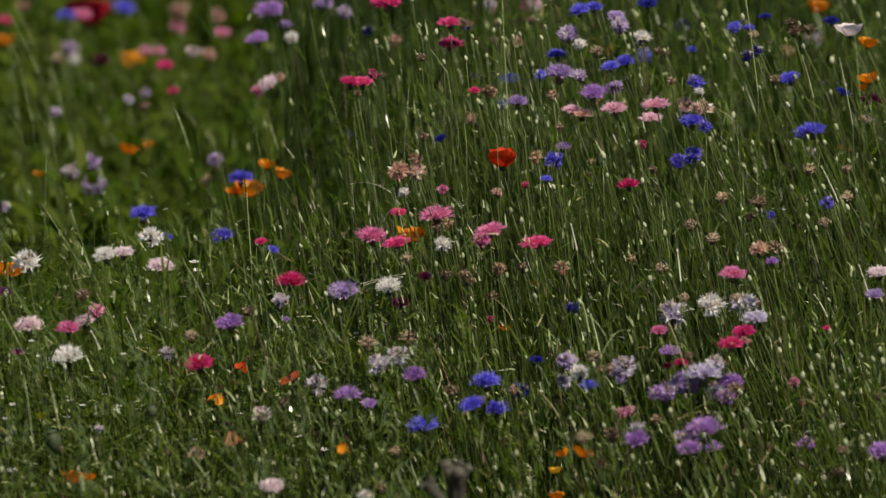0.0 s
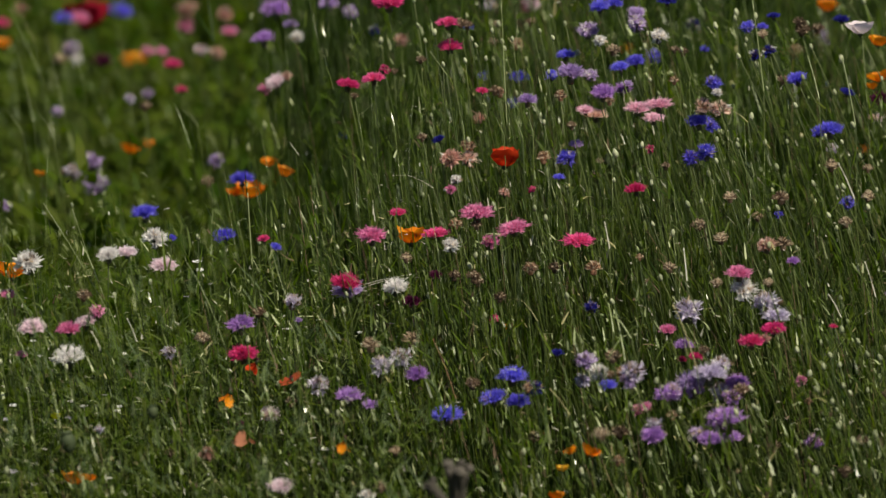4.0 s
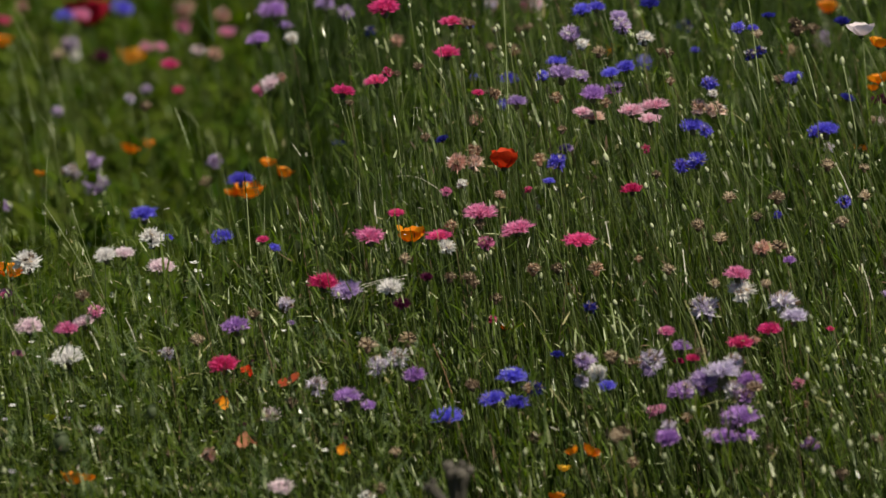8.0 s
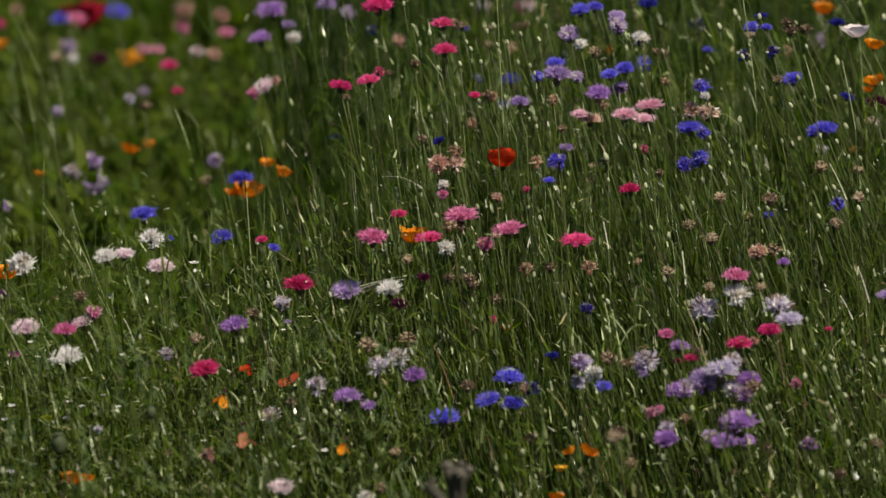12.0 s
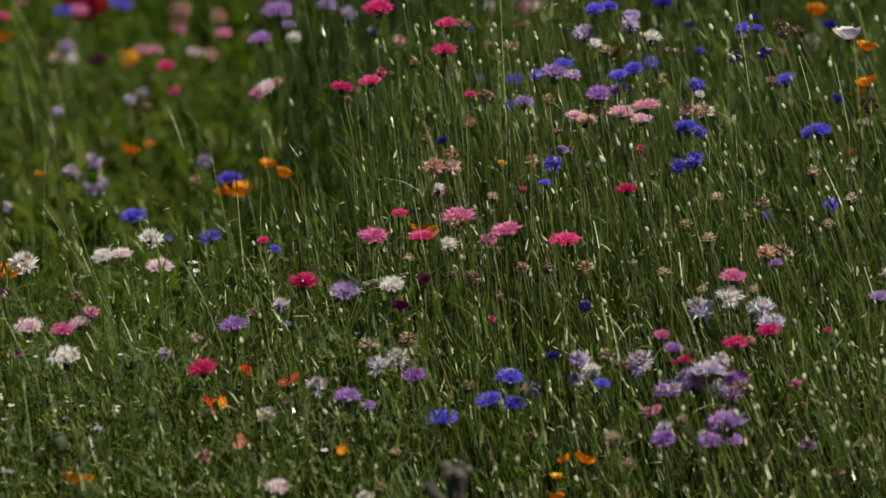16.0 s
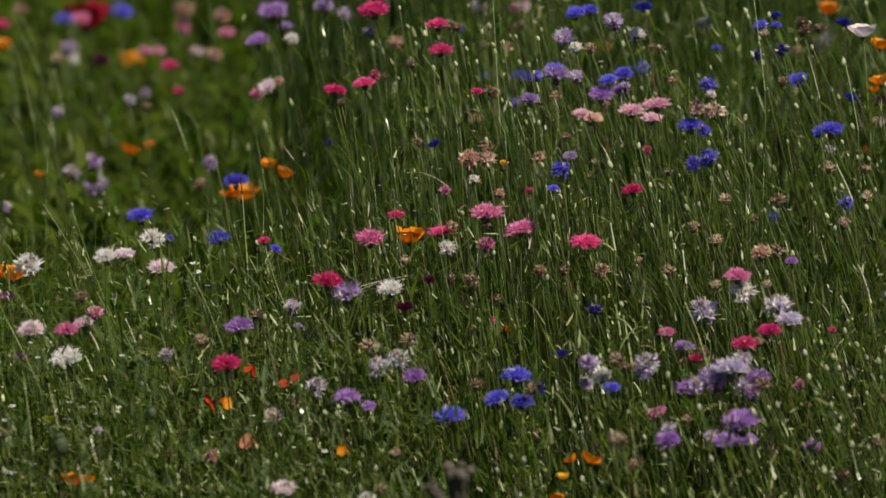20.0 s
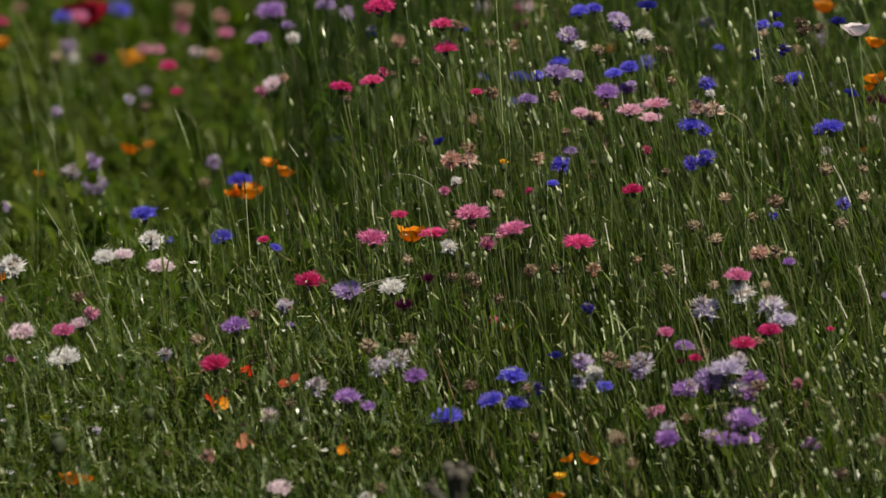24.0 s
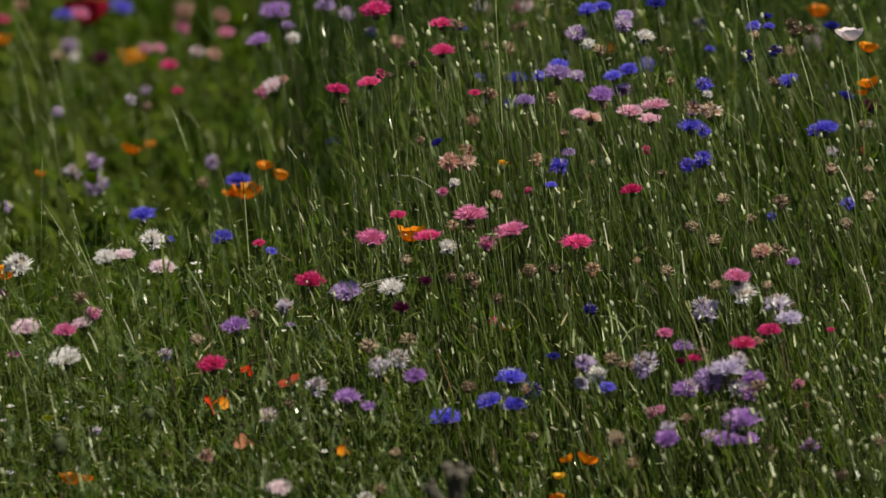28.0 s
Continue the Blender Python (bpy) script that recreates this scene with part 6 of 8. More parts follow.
    gust("breeze_17", [(-3, -3), (2, -3), (5, -1), (1, -3), (8, -2), (5, -4), (4, -1), (12, -5), (6, -4), (3, -2), (1, -5), (3, -2), (1, -2), (0, 0), (2, 0), (2, -1), (3, 2), (1, 1), (0, 0), (-1, 0), (-1, 0), (0, -1), (0, 1), (-7, 3), (-1, 2), (-4, 7), (-5, 2), (5, 3), (2, 6), (2, 5), (0, 3), (4, 4), (5, 4), (2, 4), (4, 9), (3, 5), (3, 5), (4, 4), (5, 3), (4, 3), (2, 4), (11, 4), (-1, 3), (4, 4), (4, 3), (4, 4), (4, 4), (2, 5)])
    gust("breeze_18", [(-7, 1), (-2, 0), (-1, -1), (1, -1), (3, -2), (5, -2), (7, -2), (4, -1), (4, -1), (1, 0), (3, 0), (-1, 1), (-3, 2), (0, 0), (2, 0), (-1, 0), (-1, 1), (-1, 0), (-1, 1), (-6, 3), (-5, 2), (-1, 1), (-3, 1), (-2, 0), (-2, 1), (-3, 2), (-5, 2), (-6, 2), (3, 0), (4, 1), (-6, 4), (-2, 2), (0, 1), (-3, 2), (0, 1), (0, 1), (1, 1), (-1, 2), (-1, 2), (-2, 2), (0, 1), (-2, 2), (-2, 1), (0, 1), (-1, 1), (-2, 2), (-1, 1), (-1, 1)])
    gust("breeze_19", [(0, 6), (1, 6), (1, 4), (2, 7), (3, 6), (4, 6), (3, 5), (3, 7), (3, 6), (0, 7), (-1, 7), (-1, 5), (0, -1), (0, 0), (-1, 1), (0, 2), (0, -1), (-1, 1), (-1, 1), (-1, 1), (-3, 2), (-3, 4), (-4, 7), (0, 2), (-2, 2), (-1, 3), (-5, 5), (-2, 2), (-2, 4), (0, 3), (1, 1), (-1, 0), (-1, 6), (-3, 6), (-1, 6), (-2, 8), (-1, 3), (-1, 2), (-1, 5), (-2, 4), (0, 3), (-1, 3), (-2, 2), (-1, 3), (-1, 3), (-2, 3), (-1, 3), (-1, 2)])
    gust("breeze_20", [(2, -1), (-4, 6), (-1, 6), (-1, 3), (3, -1), (-2, 4), (0, 4), (-1, 3), (-1, 8), (0, 5), (2, 12), (-1, 3), (-3, 2), (0, 0), (0, 0), (-6, 2), (-2, 1), (-8, 4), (-1, -2), (-2, 2), (-5, 7), (-6, 5), (-2, 0), (3, -4), (3, -4), (-1, -11), (-4, -8), (-4, -7), (-2, -9), (-1, -1), (-1, 2), (-4, 1), (-4, 3), (-2, 5), (0, 5), (-3, 3), (-3, 2), (0, 1), (-3, 3), (-3, 2), (-1, 0), (-3, 2), (-2, 1), (-2, 1), (-2, 2), (-3, 1), (-3, 1), (-2, -2)])
    gust("breeze_21", [(-38, -2), (-23, -1), (-81, 7), (-1, -6), (-59, 1), (-19, -6), (-38, 2), (27, 0), (0, -2), (-12, -5), (-9, -2), (6, -2), (-10, 0), (0, 0), (-16, -2), (-27, -3), (-18, -1), (5, 0), (-21, -3), (-21, 3), (-53, 3), (-28, 2), (-30, 1), (-32, 1), (-37, 5), (-28, 1), (-23, -1), (-15, -1), (-4, 0), (13, -2), (-18, -3), (-8, -3), (-17, -2), (-2, -3), (5, -2), (3, 3), (-12, -2), (-2, 0), (1, -4), (-16, -2), (-13, -2), (-42, 0), (-24, 0), (-16, 1), (-10, 0), (-20, -2), (-10, -1), (-15, -2)])
    gust("breeze_22", [(-13, 5), (-25, 6), (-16, 6), (-6, 0), (-17, 4), (-9, -1), (11, -4), (4, -2), (3, -1), (5, -1), (2, -1), (-1, 0), (1, -1), (0, 0), (1, 0), (-2, 0), (1, 0), (-1, 0), (1, 0), (-9, 1), (-9, 1), (-2, 0), (-8, 1), (-17, 2), (-3, 1), (-19, 6), (-9, 2), (-2, 1), (2, 0), (1, 0), (-1, 1), (2, 0), (-5, -1), (-2, 0), (3, 0), (4, -1), (4, 0), (3, 0), (1, 0), (3, 0), (2, 0), (2, 0), (-2, 0), (3, 0), (1, 0), (1, 0), (2, 0), (2, 0)])
    gust("breeze_23", [(-10, 1), (-20, 3), (-9, 1), (-1, 0), (-11, 0), (8, -1), (13, -2), (14, -2), (1, -1), (0, -1), (1, 0), (0, 0), (0, 0), (0, 0), (-1, 1), (-1, 1), (0, 1), (0, 1), (-2, 2), (-4, 1), (-2, 2), (-1, 1), (-1, 2), (-3, 3), (-6, 3), (-8, 3), (-5, 0), (1, -1), (2, 0), (3, 0), (1, 1), (2, 1), (3, 1), (5, 1), (4, 1), (4, 0), (3, 1), (4, 1), (4, 1), (3, 1), (3, 0), (3, 1), (1, 1), (3, 1), (3, 1), (2, 1), (3, 1), (3, 1)])
    gust("breeze_24", [(-28, 3), (-18, 1), (-20, 4), (-4, 0), (-22, 4), (3, -2), (7, -2), (6, -1), (2, -1), (1, -1), (1, 0), (0, 0), (0, 0), (0, 0), (-1, 1), (2, 1), (2, 1), (0, 1), (-1, 1), (0, 1), (-1, 1), (0, 1), (0, 1), (-1, 2), (0, 2), (-1, 2), (-1, 1), (0, 1), (1, 1), (0, 1), (0, 1), (1, 1), (1, 1), (1, 0), (0, 1), (0, 0), (1, 1), (0, 1), (1, 0), (0, 1), (0, 1), (1, 1), (0, 0), (1, 1), (1, 0), (1, 1), (1, 1), (0, 1)])
    gust("breeze_25", [(-28, -1), (-11, -5), (-48, 6), (11, -16), (-37, 8), (-7, -6), (-26, 2), (23, -13), (10, -3), (7, -9), (-2, -3), (4, -3), (-14, 2), (0, 0), (-7, 0), (-13, 0), (-13, -1), (5, 0), (-18, 0), (-15, 4), (-37, 11), (-21, 5), (-20, 3), (-21, 1), (-14, 2), (-27, 10), (-24, 4), (-16, 1), (-4, 0), (12, -6), (-7, -3), (0, -4), (-6, -3), (3, -5), (3, -1), (2, -2), (-10, -2), (1, -2), (4, -6), (-10, -1), (-10, -2), (-34, 7), (-20, 3), (-9, 0), (-9, 0), (-14, -1), (-11, -1), (-13, 0)])
    gust("breeze_26", [(-2, -1), (-6, 0), (-2, 0), (-12, 0), (-5, -1), (-4, 0), (-4, 0), (-1, -1), (0, -1), (0, -1), (0, 0), (0, 0), (0, 0), (0, 0), (0, 0), (0, 0), (-1, 1), (-1, 0), (0, 0), (-1, 0), (-1, 0), (-1, 0), (-1, 0), (-1, 0), (-1, 0), (-2, 1), (-2, 0), (-1, 0), (-1, 1), (0, 1), (0, 1), (0, 1), (0, 1), (0, 1), (0, 1), (0, 1), (0, 3), (-1, 1), (0, 0), (0, 1), (0, 2), (0, 1), (-1, 1), (0, 1), (0, 1), (0, 1), (0, 1), (-1, 1)])
    gust("breeze_27", [(-16, 2), (-19, 2), (-21, 5), (-18, 0), (-27, 4), (-23, 3), (-21, 2), (-1, -1), (1, 0), (4, -2), (-1, -1), (2, -1), (-2, -1), (0, 0), (-2, 0), (-5, 0), (-2, 2), (-1, -1), (-2, 0), (-2, 0), (-2, 0), (-4, 0), (-2, 0), (-8, 2), (-11, 5), (-11, 5), (-3, 1), (3, -1), (-3, 1), (4, -1), (-4, 1), (0, 0), (0, 0), (1, 0), (3, 0), (-2, 0), (-1, 0), (0, 0), (1, -1), (0, 0), (-2, 0), (-4, 1), (-2, 1), (1, 1), (-3, 1), (-1, 1), (-3, 1), (-2, 1)])
    gust("breeze_28", [(-34, 2), (-31, 1), (-62, 8), (-65, 8), (-62, 3), (-55, 6), (-49, 6), (-31, 1), (3, -1), (6, -1), (4, -1), (-1, 0), (1, 0), (0, 0), (1, 1), (-1, 0), (0, 1), (-2, 1), (0, 0), (-5, 1), (-6, 1), (-2, 1), (-5, 1), (-11, 3), (-1, 1), (-13, 6), (-5, 1), (-8, 2), (-9, 4), (1, 1), (0, 1), (0, 2), (-5, 3), (-4, 2), (0, 2), (2, 1), (1, 1), (-1, 1), (-2, 2), (-1, 1), (0, 1), (-2, 2), (-4, 1), (1, 1), (-1, 1), (-4, 2), (-2, 1), (-1, 1)])
    gust("breeze_29", [(-20, 2), (-59, 18), (-32, 8), (-53, 13), (-62, 15), (-43, 14), (-41, 11), (-29, 8), (12, -6), (12, -5), (0, -1), (-3, 0), (1, -1), (0, 0), (0, 0), (-6, 2), (0, 0), (-3, 1), (0, -1), (-9, 0), (-12, 3), (-1, -1), (-11, 2), (-17, -3), (2, -9), (-24, 2), (-14, -1), (-16, -2), (-12, -2), (10, -6), (7, -6), (9, -6), (3, -6), (9, -6), (10, -4), (13, -6), (11, -5), (11, -5), (3, -1), (5, -2), (8, -3), (4, -2), (1, -1), (7, -3), (8, -3), (3, -1), (6, -2), (5, -2)])
    gust("breeze_30", [(-35, 6), (-78, 27), (-56, 18), (-99, 30), (-106, 34), (-62, 15), (-73, 15), (-45, 11), (3, -1), (3, -1), (2, 0), (2, 0), (1, 0), (0, 0), (2, 0), (-5, 2), (1, 5), (0, 2), (-1, 2), (-1, 1), (-2, 1), (-1, 1), (-1, 1), (-5, 4), (-3, 4), (-4, 4), (-4, 2), (2, 1), (1, 1), (1, 2), (0, 1), (2, 2), (3, 1), (2, 1), (0, 3), (10, -2), (1, 0), (1, 3), (2, 1), (1, 1), (1, 1), (1, 1), (0, 1), (2, 1), (2, 1), (1, 1), (1, 2), (1, 2)])
    gust("breeze_31", [(-42, 2), (-103, 13), (-88, 6), (-109, 13), (-144, 18), (-82, 5), (-93, 9), (-59, 6), (17, 0), (21, 3), (2, 1), (1, 3), (6, 2), (0, 0), (2, 2), (-7, 1), (2, 5), (-10, 5), (-3, 5), (-26, 8), (-27, 7), (-6, 4), (-20, 6), (-36, 15), (-3, 6), (-49, 25), (-25, 7), (-30, 13), (-34, 13), (4, 1), (-16, 4), (-5, 6), (-26, 10), (-22, 4), (-6, 4), (10, 2), (-6, 2), (1, 3), (-19, 4), (-13, 5), (-1, 4), (-5, 6), (-12, 3), (-9, 5), (0, 2), (-6, 3), (-2, 2), (-6, 3)])
    gust("breeze_32", [(-2, 1), (-4, 2), (-2, 0), (-1, 0), (0, 0), (1, 0), (1, 0), (0, 0), (0, 0), (1, 0), (0, 0), (-1, 0), (0, 0), (0, 0), (-1, 1), (0, 0), (0, 1), (0, 1), (0, 1), (0, 1), (-1, 1), (0, 0), (-1, 1), (0, 1), (0, 1), (0, 1), (0, 1), (0, 1), (2, 1), (1, 1), (-3, 2), (0, 2), (-1, 2), (0, 2), (0, 1), (0, 1), (0, 1), (0, 1), (-2, 1), (-1, 1), (-1, 1), (-1, 1), (-1, 1), (-1, 1), (0, 1), (0, 1), (-1, 2), (1, 1)])
    gust("breeze_33", [(0, -1), (1, -1), (-1, -1), (0, -1), (1, 0), (6, -1), (7, -2), (7, -2), (6, -2), (7, -2), (8, -2), (14, -5), (1, 0), (0, 0), (6, -1), (2, -1), (-1, 1), (-7, 1), (5, -1), (6, -1), (2, -1), (3, -1), (2, -1), (-8, 0), (-3, 0), (8, -1), (3, -1), (4, -2), (-8, 2), (-6, 1), (3, 0), (10, -1), (5, 0), (1, 1), (0, 1), (3, 0), (2, 1), (2, 0), (5, -1), (2, 0), (3, 0), (5, 0), (5, 0), (5, 0), (2, 0), (6, -1), (5, 0), (2, 0)])
    gust("breeze_34", [(-2, -1), (-1, 0), (-3, -1), (-1, 0), (0, 0), (5, 0), (6, -1), (6, -1), (6, -1), (7, 0), (7, 0), (14, 0), (1, 0), (0, 0), (5, 0), (1, 1), (-2, 2), (-8, 1), (3, 1), (5, 0), (1, 1), (3, 0), (1, 1), (-8, 2), (-4, 1), (8, 0), (4, 1), (6, 1), (-9, 2), (-8, 2), (3, 1), (9, 1), (5, 1), (1, 2), (-1, 2), (2, 1), (2, 2), (2, 1), (4, 1), (2, 1), (3, 1), (5, 1), (5, 1), (5, 1), (2, 1), (6, 1), (5, 2), (1, 2)])
    gust("breeze_35", [(-3, 0), (-2, 0), (-3, 1), (-3, 0), (-1, 0), (0, 0), (0, 0), (2, -1), (1, -1), (3, -1), (3, 0), (2, -1), (2, 0), (0, 0), (-2, 1), (0, 0), (0, 1), (1, 0), (0, 0), (0, 0), (0, 0), (0, 0), (0, 0), (-1, 0), (-1, 0), (0, 0), (-1, 0), (0, 0), (3, 1), (3, 1), (1, 1), (1, 1), (1, 0), (2, 1), (0, 1), (1, 1), (0, 1), (0, 1), (1, 0), (1, 0), (-1, 1), (-2, 1), (1, 0), (0, 1), (0, 0), (0, 1), (0, 1), (0, 1)])
    gust("breeze_36", [(1, 0), (3, 0), (2, 1), (5, -1), (5, -1), (8, 0), (9, 0), (12, -2), (13, -2), (8, -2), (5, -2), (8, -3), (7, -2), (0, 0), (5, 0), (9, -1), (2, 1), (-2, 1), (-1, 1), (5, 1), (3, 1), (3, 1), (4, 1), (-10, 9), (-3, 9), (-1, 4), (8, 1), (22, -3), (18, -2), (-6, 7), (8, -2), (12, -1), (23, -3), (31, -8), (15, -3), (32, -5), (-3, 8), (25, -7), (17, -3), (13, -2), (3, 0), (15, -3), (11, -2), (11, -2), (13, -3), (14, -2), (12, -1), (10, -1)])
    gust("breeze_37", [(-3, -1), (9, 0), (-9, 3), (5, 0), (4, -2), (7, -1), (6, 0), (12, -1), (2, 0), (1, -1), (-10, 4), (11, -3), (-9, 3), (0, 0), (-1, 1), (-4, 1), (-5, 1), (-8, 0), (-5, 0), (-4, 0), (-8, 0), (-6, 1), (-6, 0), (-11, 0), (-8, 2), (-5, -3), (-9, -1), (-7, -2), (-9, -2), (-4, 1), (-2, 1), (-2, 0), (-6, 0), (-8, 0), (-7, 0), (-5, 0), (-4, 0), (-5, 0), (-5, 0), (-6, 0), (-3, 0), (-4, 0), (-5, 0), (-3, 0), (-4, 0), (-5, 0), (-5, 0), (-5, 0)])
    gust("breeze_38", [(-50, 2), (-31, 4), (-99, 9), (-8, 6), (-104, 11), (-78, 6), (-58, 4), (-4, 0), (2, 1), (6, 3), (0, 0), (8, 1), (-2, -1), (0, 0), (-9, 0), (-13, -1), (-1, 1), (-2, 1), (-2, 1), (-3, 0), (-2, 1), (-3, 0), (-2, 1), (-34, -2), (-51, -1), (-29, -1), (-17, -1), (2, -1), (-14, 0), (12, 3), (2, 1), (4, 3), (6, 0), (-1, 1), (7, 2), (-12, 1), (4, 3), (-1, 1), (-1, 2), (-1, 2), (-7, 1), (-17, 0), (-9, 1), (1, 2), (-8, 1), (-1, 2), (-10, 1), (-3, 2)])
    gust("breeze_39", [(-50, 8), (-37, -1), (-113, 31), (13, -14), (-92, 16), (-76, 12), (-60, 10), (-3, -4), (-10, 4), (-6, -1), (-8, 1), (10, -3), (-11, 0), (0, 0), (-21, 1), (-14, 3), (-9, 0), (-6, -1), (-15, 0), (-13, 0), (-12, 1), (-12, 2), (-9, 0), (-35, 3), (-40, 8), (-30, 2), (-21, 0), (1, -4), (-9, -3), (0, -5), (-16, -1), (-10, -3), (-3, -3), (0, -4), (2, -5), (-8, -1), (-10, -3), (-5, -2), (2, -7), (-7, -3), (-15, -2), (-14, -2), (-13, 0), (-11, -1), (-14, -2), (-7, -2), (-15, 1), (-14, 0)])
    gust("breeze_40", [(-2, -1), (-2, -2), (-3, 0), (3, -2), (1, 0), (6, -1), (3, -1), (11, -3), (8, -2), (8, -2), (8, -1), (4, -1), (6, -3), (0, 0), (-1, 0), (4, -3), (3, -1), (1, 0), (0, 1), (-5, 2), (-3, 0), (-3, 0), (-2, 0), (-3, 0), (-3, 0), (-2, 5), (-2, 2), (0, 3), (2, 2), (2, 2), (2, 2), (3, 2), (5, 2), (7, 1), (3, 3), (1, 3), (2, 3), (3, 2), (2, 1), (2, 1), (0, 2), (-1, 4), (0, 3), (0, 3), (0, 3), (0, 4), (0, 3), (-1, 4)])
    gust("breeze_41", [(0, 1), (6, 1), (0, 1), (-3, 0), (2, 1), (10, 0), (12, 0), (2, 1), (-1, 2), (3, 1), (0, 1), (4, -1), (3, 1), (0, 0), (-3, 1), (3, 2), (-1, 0), (1, 0), (4, 0), (5, 0), (5, 0), (3, 1), (4, 0), (8, 0), (3, 2), (11, -1), (16, -2), (1, 0), (2, 1), (0, 0), (-3, 2), (1, 0), (3, 0), (5, 0), (-1, 1), (-3, 2), (1, 0), (2, 1), (2, 0), (1, 0), (2, 1), (-5, 1), (2, 1), (1, 0), (-2, 1), (1, 1), (1, 2), (1, 0)])
    gust("breeze_42", [(-10, 2), (-11, 2), (-13, 5), (-10, 2), (-15, 4), (-13, 4), (-10, 1), (-3, 0), (0, -1), (2, 0), (-2, 0), (2, 0), (-2, -1), (0, 0), (-3, 0), (-5, -1), (-3, 0), (-1, 0), (-2, 0), (-2, 0), (-2, 1), (-3, 0), (-2, 1), (-6, 1), (-10, 4), (-7, 4), (-9, 8), (-3, 9), (-8, 9), (0, 8), (-8, 8), (-7, 5), (-5, 5), (-6, 6), (-2, 8), (-7, 8), (-4, 8), (-5, 8), (-4, 8), (-5, 8), (-6, 8), (-8, 8), (-6, 8), (-4, 8), (-6, 8), (-6, 8), (-7, 8), (-6, 8)])
    gust("breeze_43", [(0, -1), (-1, -1), (0, 0), (0, -1), (0, -1), (-1, 0), (-1, 0), (1, 0), (0, 0), (-1, 0), (-1, 0), (-1, 0), (-1, 0), (0, 0), (-1, 0), (-1, 0), (-1, 1), (-1, 1), (-1, 0), (-1, 0), (-1, 0), (-1, 0), (-2, 1), (-2, 0), (-2, 1), (-1, 0), (-1, 0), (-1, 1), (0, 1), (1, 1), (0, 1), (0, 2), (0, 1), (0, 2), (0, 1), (0, 1), (-1, 1), (-1, 1), (1, 1), (-2, 1), (-2, 1), (-1, 1), (-1, 1), (0, 1), (-1, 1), (0, 1), (-1, 1), (-2, 1)])
    gust("breeze_44", [(-2, 2), (-2, 1), (2, -1), (1, -2), (1, -1), (0, 0), (1, -1), (1, -1), (1, -1), (1, -1), (2, 0), (2, -1), (0, 0), (0, 0), (-2, 1), (1, -1), (2, -1), (0, -1), (0, 1), (1, 0), (-1, 1), (-1, 0), (-1, 2), (-1, 0), (-1, 0), (-4, 3), (0, 1), (4, -2), (1, 0), (0, 0), (1, 1), (0, 1), (-1, 2), (0, 2), (1, 1), (2, 0), (0, 1), (1, 1), (2, 1), (1, 0), (1, 1), (-2, 2), (1, 1), (2, 0), (2, 0), (2, 1), (-1, 2), (-4, 4)])
    gust("breeze_45", [(0, -1), (0, -1), (0, -1), (0, -1), (0, -1), (0, -1), (0, -1), (0, -1), (0, -2), (0, -1), (0, -1), (0, 0), (1, 0), (0, 0), (0, 1), (1, 0), (0, 0), (1, 0), (0, 0), (0, 0), (0, 0), (0, 0), (0, 0), (0, 0), (-1, 0), (0, 0), (0, 0), (0, 0), (1, 1), (1, 1), (0, 0), (1, 1), (1, -1), (1, 1), (0, 1), (0, 1), (0, 1), (0, 1), (1, 1), (0, 0), (0, 1), (0, 0), (0, 0), (0, 1), (0, 1), (1, 1), (1, 1), (0, 1)])
    gust("breeze_46", [(-1, -1), (1, -1), (-1, -1), (0, -1), (1, -1), (6, -2), (6, -2), (7, -2), (6, -2), (6, -2), (8, -3), (15, -5), (2, -1), (0, 0), (6, -2), (3, -1), (-2, 1), (-8, 2), (5, -2), (6, -2), (2, -1), (3, -2), (2, 0), (-8, 1), (-4, 1), (9, -3), (3, -1), (3, -1), (-7, 2), (-7, 2), (4, 0), (10, -2), (4, -1), (1, 1), (0, 1), (2, 0), (2, 0), (2, 0), (6, -1), (2, 0), (3, 0), (6, -1), (5, -1), (4, 0), (2, 0), (7, -1), (5, -1), (1, 1)])
    gust("breeze_47", [(-51, 2), (-44, 5), (-115, 25), (0, 0), (-101, 18), (-78, 12), (-57, 7), (-3, 0), (-7, 1), (-3, -1), (-6, 0), (11, -1), (-11, 1), (0, 0), (-22, 3), (-28, 3), (-5, 2), (-8, 1), (-11, 1), (-16, 1), (-15, 1), (-22, 3), (-16, 2), (-40, 8), (-63, 18), (-35, 8), (-25, 4), (-2, 0), (-22, 4), (12, -1), (-24, 4), (-7, 1), (-7, 1), (-7, 1), (8, 0), (-17, 3), (-8, 1), (-5, 1), (-6, 1), (-9, 1), (-13, 2), (-20, 3), (-10, 2), (-3, 1), (-16, 2), (-13, 2), (-16, 3), (-11, 2)])
    gust("breeze_48", [(1, -1), (-1, -1), (0, 0), (0, 0), (0, 0), (1, 0), (1, 0), (2, 0), (1, 0), (0, 1), (-1, 1), (-4, 0), (-1, 0), (0, 0), (-1, 1), (-1, 0), (-2, 2), (-2, 1), (-2, 1), (-2, 1), (-3, 1), (-2, 1), (-2, 1), (-3, 1), (-8, 2), (-18, 7), (-5, 1), (-2, 1), (1, 2), (-2, 1), (1, 1), (-1, 2), (1, 2), (2, 2), (0, 1), (-1, 1), (0, 1), (-4, 2), (0, 1), (-4, 2), (-3, 2), (-1, 1), (-1, 1), (0, 1), (-1, 1), (-1, 1), (-1, 1), (-2, 2)])
